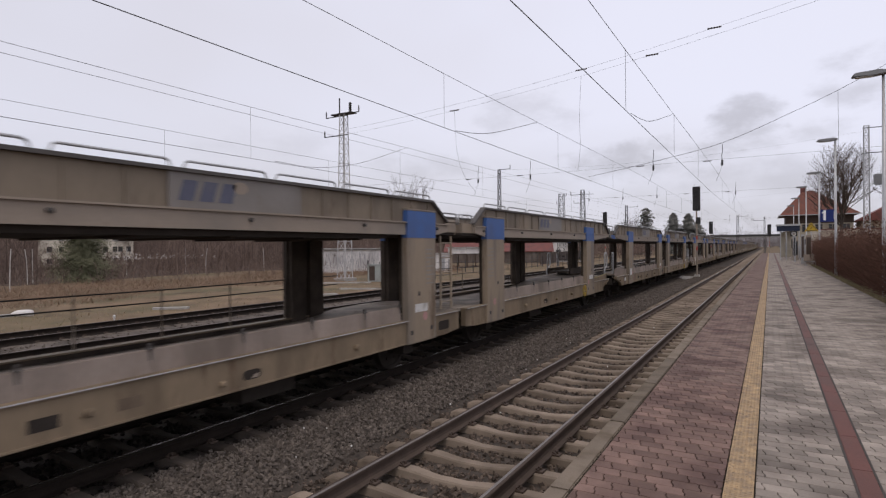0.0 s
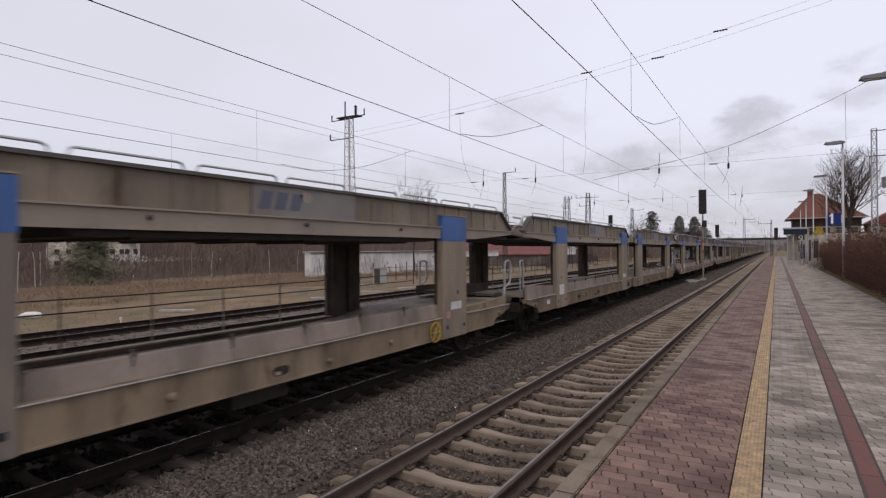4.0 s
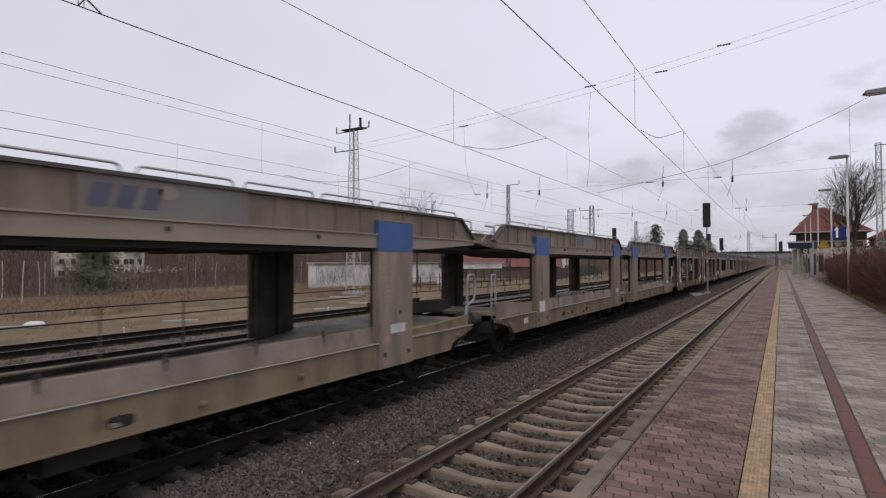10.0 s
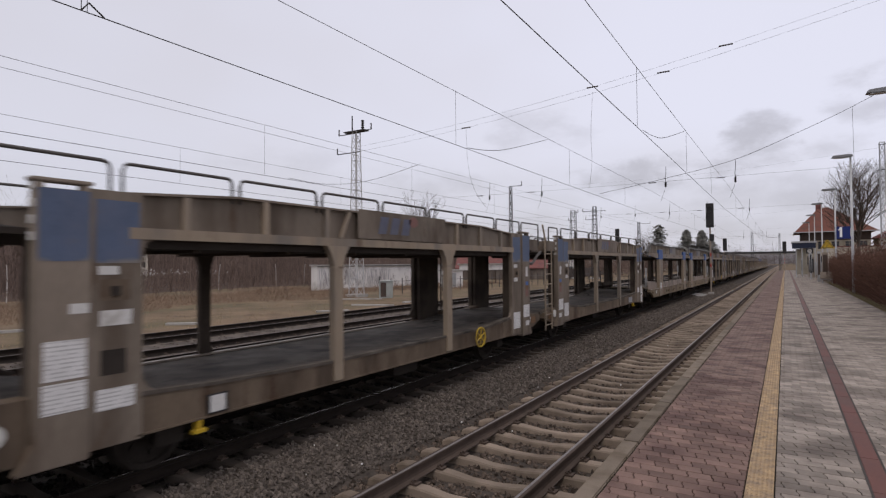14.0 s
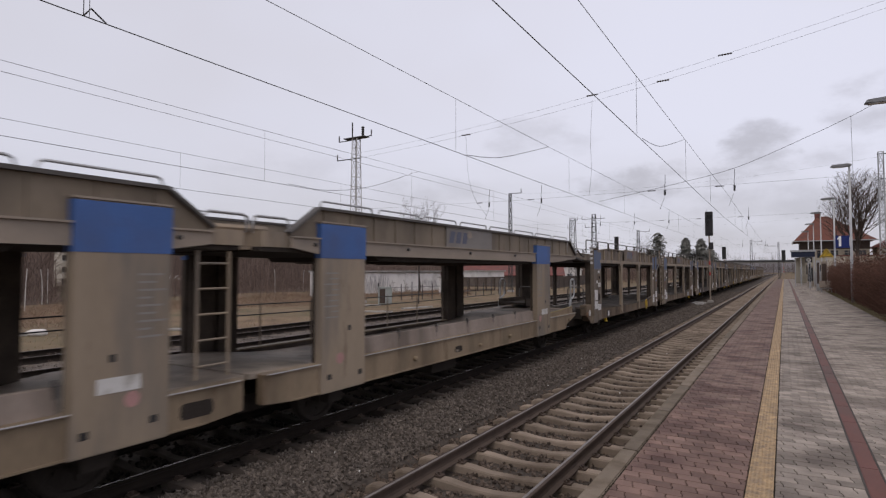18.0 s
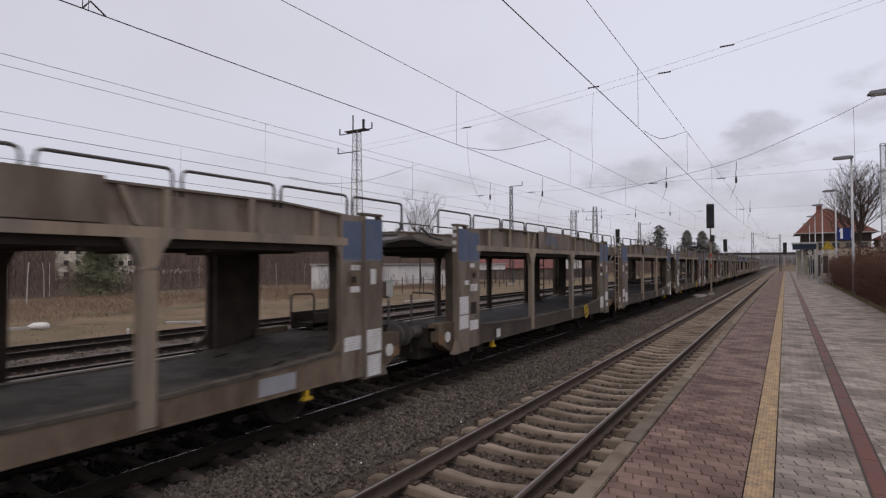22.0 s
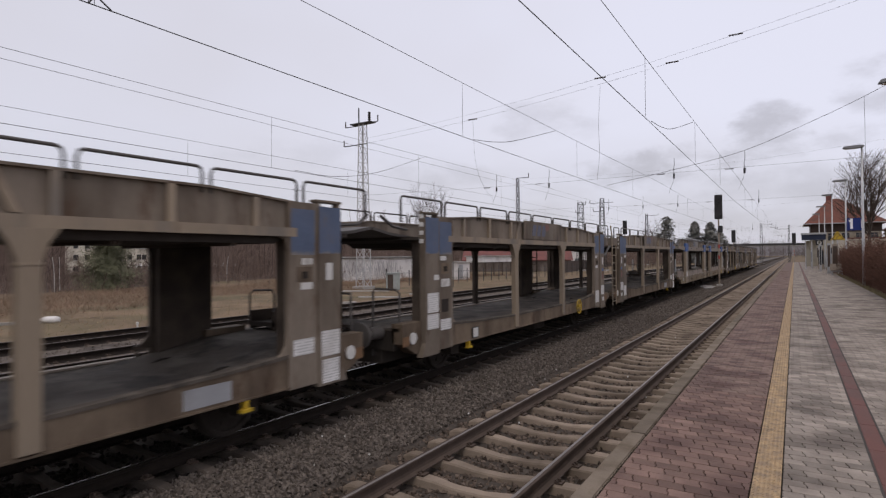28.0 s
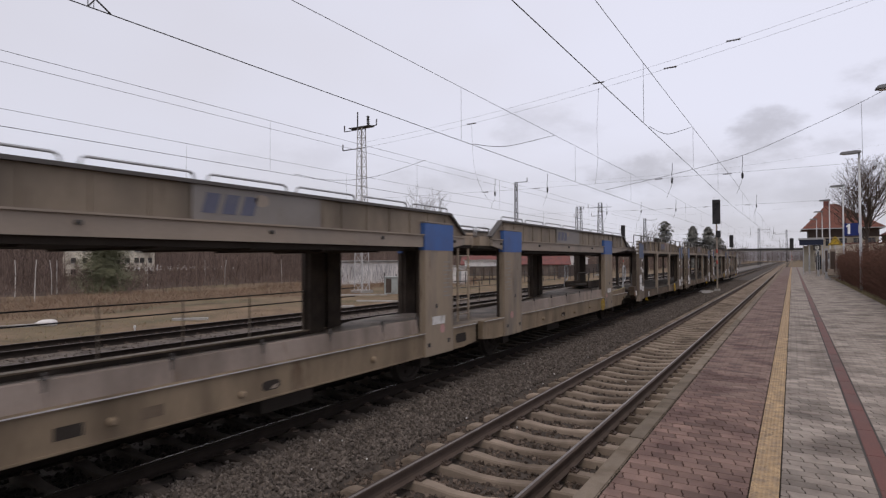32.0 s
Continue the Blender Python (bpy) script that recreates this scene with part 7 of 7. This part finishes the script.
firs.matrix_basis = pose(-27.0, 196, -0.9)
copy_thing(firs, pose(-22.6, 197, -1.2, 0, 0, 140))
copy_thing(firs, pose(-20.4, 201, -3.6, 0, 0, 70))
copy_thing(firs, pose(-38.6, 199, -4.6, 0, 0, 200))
far_tree = vase_tree(29, 12.0, 0.16, "bare tree beyond the yard", 9, 0.8)
far_tree.matrix_basis = pose(-39.2, 194, -0.9)


def woodland(name, seed, count, place, hmin, hmax, label, dense=16, bark=None):
    """Many bare trees as one mass: trunks with upward twigs and an undergrowth of rods."""
    g = np.random.default_rng(seed)
    xy = place(g, count)
    h = g.uniform(hmin, hmax, count)
    z0 = np.full(count, -0.9)
    root = np.concatenate([xy, z0[:, None]], 1)
    top = root + np.stack([g.normal(0, 0.5, count), g.normal(0, 0.5, count), h], 1)
    P, Q, R0, R1 = [root], [top], [h * 0.009], [np.full(count, 0.012)]
    for k in range(dense):
        u = g.uniform(0.12, 0.97, count)
        a = g.uniform(0, 2 * math.pi, count)
        s = root + (top - root) * u[:, None]
        ln = h * (1.05 - u) * g.uniform(0.2, 0.5, count)
        e = s + np.stack([np.cos(a) * ln * 0.7, np.sin(a) * ln * 0.7, ln * g.uniform(0.4, 0.9, count)], 1)
        P.append(s), Q.append(e), R0.append(h * 0.0034), R1.append(np.full(count, 0.01))
        for _ in range(2):
            w = g.uniform(0.3, 0.9, count)
            s2 = s + (e - s) * w[:, None]
            e2 = s2 + g.normal(0, 0.28, (count, 3)) * ln[:, None] + np.stack([0 * ln, 0 * ln, ln * 0.35], 1)
            P.append(s2), Q.append(e2), R0.append(np.full(count, 0.016)), R1.append(np.full(count, 0.007))
    v, f = rods_np(np.concatenate(P), np.concatenate(Q), np.concatenate(R0), np.concatenate(R1), 3)
    return tagged(new(name, mesh_np(name, v, f, bark or M_WOODS)), label, "woods", kind="stuff")


def outer_woods(g, n):
    return np.stack([g.uniform(-150, -122, n), g.uniform(-10, 150, n)], 1)


def open_woods(g, n):
    """Loose trees in front, with a gap where the derelict block shows."""
    xy = np.stack([g.uniform(-100, -56, 4 * n), g.uniform(-6, 95, 4 * n)], 1)
    a = xy[:, 1] / -xy[:, 0]
    gap = ((a > 0.45) & (a < 0.62)) & (g.uniform(0, 1, 4 * n) > 0.04)
    return xy[~gap][:n]


bm = bmesh.new()
prism(bm, [(-57 + 3 * math.sin(k * 1.3), -30 + 9 * k) for k in range(30)] + [(-170, 231), (-170, -30)], 2, -0.95, -0.896)
solid("woodland_floor", bm, M_LITTER, "dark leaf litter under the woods", kind="structure")
woodland("woods", 41, 620, outer_woods, 8, 15, "leafless purplish-brown woodland behind the meadow", 15)
woodland("woods", 46, 520, open_woods, 4, 9, "loose leafless trees at the edge of the meadow", 15)
woodland("woods", 42, 560, lambda g, n: np.stack([g.uniform(-120, -58, n), g.uniform(76, 240, n)], 1), 8, 12, "leafless woodland behind the yard", 13)
woodland("woods", 43, 260, lambda g, n: np.stack([g.uniform(-58, -18, n), g.uniform(225, 300, n)], 1), 5, 10, "leafless trees before the far bridge", 10, M_WOODS_FAR)
woodland("woods", 44, 320, lambda g, n: np.stack([g.uniform(-150, 50, n), g.uniform(350, 470, n)], 1), 8, 14, "leafless trees beyond the far bridge", 14, M_WOODS_FAR)
woodland("woods", 48, 420, lambda g, n: np.stack([g.uniform(-90, 70, n), g.uniform(480, 570, n)], 1), 5, 11, "leafless trees closing the far end of the line", 14, M_WOODS_FAR)
woodland("thicket", 49, 900, lambda g, n: np.stack([g.uniform(-62, -27, n), g.uniform(124, 205, n)], 1), 2.5, 6.5, "tall brown bare shrubs beyond the yard", 12)
woodland("thicket", 47, 1500, lambda g, n: np.stack([g.uniform(-84, -57, n), g.uniform(-6, 90, n)], 1), 1.2, 3.4, "dense undergrowth of the woods", 9)
woodland("thicket", 45, 500, lambda g, n: np.stack([g.uniform(-62, -46, n) + 6 * np.sin(np.arange(n)), g.uniform(2, 60, n)], 1), 0.8, 2.4, "thicket of bare shrubs at the edge of the woods", 8)

# a ragged wall of distant trunks closes the woods
bv, bf = [], []
for k in range(121):
    u = k / 120
    px, py = -150 - 8 * math.sin(u * 9) + 40 * max(0, u - 0.45), -60 + 400 * u
    bv += [(px, py, -1), (px + 2 * noise.noise((k * 0.7, 0, 0)), py, 12.5 + 2.4 * noise.noise((k * 0.31, 2, 0)) + 2.0 * noise.noise((k * 1.3, 5, 0)))]
bf = [(2 * k, 2 * k + 2, 2 * k + 3, 2 * k + 1) for k in range(120)]
tagged(new("woods_backdrop", mesh_np("woods_backdrop", bv, bf, M_WOODS)), "dark mass of the woods behind the meadow", kind="structure")

# ---------------------------------------------------------------- meadow growth
n = 9000
xy = np.stack([-22.2 - 36 * rng.uniform(0, 1, n) ** 1.25, rng.uniform(2, 85, n)], 1)
v, f = blades_np(rng, xy, np.full(n, -0.9), rng.uniform(0.03, 0.13, n), 0.6, rng.uniform(0.010, 0.022, n))
tagged(new("meadow_grass", mesh_np("meadow_grass", v, f, M_GRASS)), "short dry winter grass", "grass", kind="stuff")
n = 42000
xy = np.stack([-34 - 16 * rng.uniform(0, 1, n), rng.uniform(2, 75, n)], 1)
xy[:, 0] -= 2.5 * np.sin(xy[:, 1] * 0.3)
v, f = blades_np(rng, xy, np.full(n, -0.9), rng.uniform(0.08, 0.38, n) + 0.6 * rng.uniform(0, 1, n) ** 7, 0.85, rng.uniform(0.006, 0.015, n))
tagged(new("dead_weeds", mesh_np("dead_weeds", v, f, M_WEED)), "tall reddish dead weeds", "weeds", kind="stuff")
n = 3500
xy = np.stack([-22.2 - 9 * rng.uniform(0, 1, n), rng.uniform(2, 80, n)], 1)
v, f = blades_np(rng, xy, np.full(n, -0.9), rng.uniform(0.02, 0.07, n), 0.6, rng.uniform(0.015, 0.03, n))
tagged(new("green_grass", mesh_np("green_grass", v, f, M_GREEN)), "sparse mossy green grass beside the yard tracks", "grass", kind="stuff")

# ---------------------------------------------------------------- hedge
hedge = thing("hedge", Matrix(), "long brown leafless hedge along the back of the platform", "hedge")
n = 52000
yy = 14 + 50 * rng.uniform(0, 1, n) ** 1.25
base = np.stack([rng.uniform(HEDGE + 0.35, HEDGE + 1.9, n), yy, np.full(n, -0.05)], 1)
u = rng.uniform(0.0, 0.75, n)
hh = 2.55 + 0.28 * np.sin(yy * 0.9) + 0.18 * np.sin(yy * 2.7 + 1)
s = base + np.stack([np.zeros(n), rng.normal(0, 0.3, n), u * hh], 1)
e = s + np.stack([rng.normal(-0.10, 0.30, n), rng.normal(0, 0.32, n), rng.uniform(0.15, 0.85, n) * np.minimum(1, (hh - u * hh) * 0.9)], 1)
v, f = rods_np(s, e, rng.uniform(0.006, 0.016, n), np.full(n, 0.003), 3)
ob = new("branch_mass", mesh_np("branch_mass", v, f, M_HEDGE_TWIG))
ob.parent = hedge
n = 34000
yy = 14 + 50 * rng.uniform(0, 1, n) ** 1.25
hh = 2.58 + 0.30 * np.sin(yy * 0.9) + 0.2 * np.sin(yy * 2.7 + 1)
zz = hh * rng.uniform(0.08, 1.04, n) ** 0.75
xx = HEDGE + 0.30 + 0.22 * np.sin(yy * 1.9 + zz) + 0.18 * np.sin(yy * 5.1 - zz * 2) + np.abs(rng.normal(0, 0.55, n))
c = np.stack([xx, yy, zz], 1)
d1, d2 = rng.normal(0, 0.020, (n, 3)), rng.normal(0, 0.020, (n, 3))
v = np.stack([c - d1, c + d2, c + d1, c - d2], 1).reshape(-1, 3)
ob = new("leaves", mesh_np("leaves", v, np.arange(4 * n).reshape(-1, 4), M_HEDGE))
ob.parent = hedge
tagged(ob, "withered reddish-brown leaves")
n = 3000
yy = 10 + 54 * rng.uniform(0, 1, n)
v, f = blades_np(rng, np.stack([HEDGE + 0.05 + np.abs(rng.normal(0, 0.22, n)), yy], 1), np.full(n, -0.05), rng.uniform(0.05, 0.22, n), 0.5, rng.uniform(0.008, 0.016, n))
tagged(new("verge_grass", mesh_np("verge_grass", v, f, M_GREEN)), "thin grass strip under the hedge", "grass", kind="stuff")

# ---------------------------------------------------------------- ballast stones
def ballast(xa, xb, ya, yb, count, top, seed, small, large, label, skip=(), material=None):
    g = np.random.default_rng(seed)
    yy = ya + (yb - ya) * g.uniform(0, 1, count) ** 1.6
    xx = g.uniform(xa, xb, count)
    z = np.full(count, top) + g.normal(0, 0.012, count)
    keep = np.ones(count, bool)
    for c, r in skip:
        keep &= np.abs(xx - c) > r
    v, f = stones_np(g, np.stack([xx, yy], 1)[keep], z[keep], g.uniform(small, large, count)[keep])
    return tagged(new("ballast_stones", mesh_np("ballast_stones", v, f, material or M_STONE)), label, "gravel", kind="stuff")


RAILS = [(TRACK_1 + s * 0.7535, 0.08) for s in (-1, 1)] + [(TRACK_2 + s * 0.7535, 0.08) for s in (-1, 1)]
ballast(-5.95, -4.75, 1.5, 26, 21000, -0.742, 71, 0.016, 0.040, "loose grey crushed stones between the tracks", RAILS)
ballast(-9.6, -1.62, -12, 2, 9000, -0.790, 79, 0.025, 0.05, "crushed stones of both tracks behind the platform end", RAILS)
ballast(-6.42, -5.9, 1.5, 26, 8500, -0.745, 77, 0.016, 0.038, "loose grey stones round the sleeper ends", RAILS)
ballast(-4.80, -1.62, 2.0, 24, 19000, -0.800, 72, 0.020, 0.045, "loose brown crushed stones between the sleepers", RAILS, M_BROWN_STONE)
# oily stones whose colour also holds the train's shade
ballast(-9.6, -6.3, 2.0, 40, 14000, -0.795, 73, 0.025, 0.05, "oily crushed stones, darkened for the shade under the train", RAILS, M_DARKSTONE)
ballast(-6.4, -4.7, 26, 80, 18000, -0.745, 74, 0.03, 0.055, "grey crushed stones further along the tracks", RAILS)
ballast(-4.7, -1.62, 24, 80, 12000, -0.80, 78, 0.03, 0.05, "brown crushed stones further along the tracks", RAILS, M_BROWN_STONE)
ballast(-21.3, -13.3, 4, 50, 9000, -0.712, 75, 0.03, 0.055, "pale gravel of the yard tracks", [(c + s * 0.7535, 0.20) for c in (TRACK_3, TRACK_4) for s in (-1, 1)], M_YARD)
g5 = np.random.default_rng(76)
v, f = stones_np(g5, np.stack([g5.uniform(-6.0, -2.0, 26), g5.uniform(4, 20, 26)], 1), np.full(26, -0.70), g5.uniform(0.012, 0.022, 26))
tagged(new("litter", mesh_np("litter", v, f, M_WHITE)), "tiny white scraps on the ballast", "litter", kind="stuff")

# ---------------------------------------------------------------- paving, piece by piece


def paver_mesh(name, w, d, material, x, left, right, notch=-0.011):
    """An interlocking paver with stepped sides and softened upper edges, cut straight at the border of its field."""
    gap = 0.0028
    a, b = w / 2 - 0.0037, d / 2 - gap

    def outline(inset):
        aa, bb = a - inset, b - inset
        pts = [(-aa - notch, -bb), (aa - notch, -bb), (aa - notch, -bb * 0.3), (aa + notch, bb * 0.3), (aa + notch, bb), (-aa + notch, bb), (-aa + notch, bb * 0.3), (-aa - notch, -bb * 0.3)]
        return [(min(max(px, left + gap + inset - x), right - gap - inset - x), py) for px, py in pts]
    bm = bmesh.new()
    lo = [bm.verts.new((px, py, -0.04)) for px, py in outline(0)]
    mid = [bm.verts.new((px, py, -0.004)) for px, py in outline(0)]
    top = [bm.verts.new((px, py, 0.0)) for px, py in outline(0.004)]
    for p, q in ((lo, mid), (mid, top)):
        for k in range(8):
            bm.faces.new((p[k], p[(k + 1) % 8], q[(k + 1) % 8], q[k]))
    bm.faces.new(top)
    return finish(bm, name, material)


def pave(name, x0, x1, cols, d, near_y, y0, y1, m_near, m_far, seed):
    """Rows of pavers across the platform; the near ones are pieces of their own."""
    g = random.Random(seed)
    w = (x1 - x0) / cols
    shapes = {}

    def shape(kind, off, m):
        key = (kind, off, m.name)
        if key not in shapes:
            x = {"l": x0 + (0.5 + off) * w, "r": x1 + (off - 0.5) * w, "m": 0.0}[kind]
            lo, hi = (x0, x1) if kind != "m" else (-9, 9)
            me = paver_mesh(name, w, d, m, x, lo, hi)
            shapes[key] = (me, np.array([q.co for q in me.vertices]), [tuple(p.vertices) for p in me.polygons])
        return shapes[key]
    vs, fs, row, y, at = [], [], 0, y0, 0
    while y < y1:
        off = 0.25 if row % 2 else -0.25
        for c in range(cols + 1):
            c2 = c - (1 if row % 2 else 0)
            x = x0 + (c2 + 0.5 + off) * w
            kind = "l" if c == 0 else "r" if c == cols else "m"
            o = (off - 1 if row % 2 else off) if kind == "l" else (off if row % 2 else off + 1) if kind == "r" else 0.0
            z = g.uniform(-0.003, 0.0015)
            if 2.1 < y < near_y:
                share(name, shape(kind, o, m_near)[0], platform_paving, pose(x, y, z, g.uniform(-0.4, 0.4), g.uniform(-0.4, 0.4), 0))
            else:
                me, v0, f0 = shape(kind, o, m_far)
                fs += [tuple(i + at for i in q) for q in f0]
                vs.append(v0 + np.array([x, y, z]))
                at += len(v0)
        row += 1
        y += d
    me = bpy.data.meshes.new(name + "_rows")
    me.from_pydata(np.concatenate(vs).tolist(), [], fs)
    me.materials.append(m_far)
    ob = new(name + "_rows", me)
    ob.parent = platform_paving
    tagged(ob, kind="stuff")


pave("red_paver", -1.388, -0.342, 5, 0.145, 9.0, 2.2 - 0.145 * 80, 76, M_PAVE_RED, M_PAVE_RED_I, 1)
pave("grey_paver", -0.115, 3.24, 15, 0.145, 6.2, 2.2 - 0.145 * 80, 76, M_PAVE_GREY, M_PAVE_GREY_I, 2)


def run_of(name, x0, x1, length, y0, y1, count, material, top, bevel, joint=0.006, skew=0.0):
    """A line of slabs end to end along the platform; the first ones are pieces of their own."""
    def slab():
        bm = bmesh.new()
        box(bm, x0, x1, joint, length - joint, -0.05, top)
        if name == "tactile_tile":
            for i, j in [(i, j) for i in range(6) for j in range(8)]:
                cx, cy = x0 + (x1 - x0) * (i + 0.5) / 6, length * (j + 0.5) / 8
                box(bm, cx - 0.010, cx + 0.010, cy - 0.011, cy + 0.011, top, top + 0.004)
        return bm
    me = finish(slab(), name, material, bevel if name != "tactile_tile" else 0.0)
    v0 = np.array([q.co for q in me.vertices])
    f0 = [tuple(p.vertices) for p in me.polygons]
    vs, fs, k, y = [], [], 0, y0
    while y < y1:
        if y > 0.3 and k < count:
            share(name, me, platform_paving, pose(skew * (y - 5.85), y, 0, 0, 0, -math.degrees(skew)))
        else:
            fs += [tuple(i + len(vs) * len(v0) for i in q) for q in f0]
            vs.append(v0 + np.array([skew * (y - 5.85), y, 0]))
        k += 1 if y > 0.3 else 0
        y += length
    if vs:
        m2 = bpy.data.meshes.new(name + "_run")
        m2.from_pydata(np.concatenate(vs).tolist(), [], fs)
        m2.materials.append(material)
        ob = new(name + "_run", m2)
        ob.parent = platform_paving
        tagged(ob, kind="stuff")


run_of("tactile_tile", -0.334, -0.123, 0.30, -9.4, 152, 80, M_TACTILE, 0.002, 0.0, 0.0015)
run_of("channel_slab", 0.597, 0.750, 1.0, -9.0, 150, 30, M_GUTTER, 0.006, 0.004, 0.0005, 0.0008)
run_of("channel_edge", 0.578, 0.5965, 1.0, -9.0, 150, 30, M_JOINT, 0.004, 0.0, 0.0005, 0.0008)
run_of("channel_edge", 0.7505, 0.768, 1.0, -9.0, 150, 30, M_JOINT, 0.004, 0.0, 0.0005, 0.0008)
run_of("kerb_slab", EDGE, -1.400, 2.0, -9.6, 152, 40, M_KERB, 0.004, 0.012)
bm = bmesh.new()
box(bm, EDGE + 0.03, EDGE + 0.30, -40, 152, -0.92, -0.052)
solid("platform_wall", bm, M_CONCRETE, "concrete retaining wall under the platform edge", kind="structure")
bm = bmesh.new()
box(bm, EDGE, HEDGE, -40, -9.6, -0.046, -0.004)
box(bm, -0.11, HEDGE, 76.0, 152, -0.046, -0.004)
solid("paving_rest", bm, M_PAVE_GREY_I, "grey paved platform", kind="structure")

bm = bmesh.new()
box(bm, -1.39, -0.345, 76.0, 152, -0.046, -0.004)
solid("red_paving_rest", bm, M_PAVE_RED_I, "far red paved platform strip", kind="structure")

# dirt and moss lodged in the long joints
g6 = np.random.default_rng(90)
n = 7000
yy = 2.0 + 40 * g6.uniform(0, 1, n) ** 1.6
xx = np.choose(g6.integers(0, 4, n), [np.full(n, -1.391), np.full(n, -0.340), np.full(n, -0.117), 0.752 + 0.0008 * (yy - 5.85)]) + g6.normal(0, 0.006, n)
v, f = stones_np(g6, np.stack([xx, yy], 1), np.full(n, -0.001), g6.uniform(0.002, 0.007, n))
tagged(new("joint_dirt", mesh_np("joint_dirt", v, f, M_MOSS)), "dark dirt and moss in the joints of the paving", "dirt", kind="stuff")

motions()
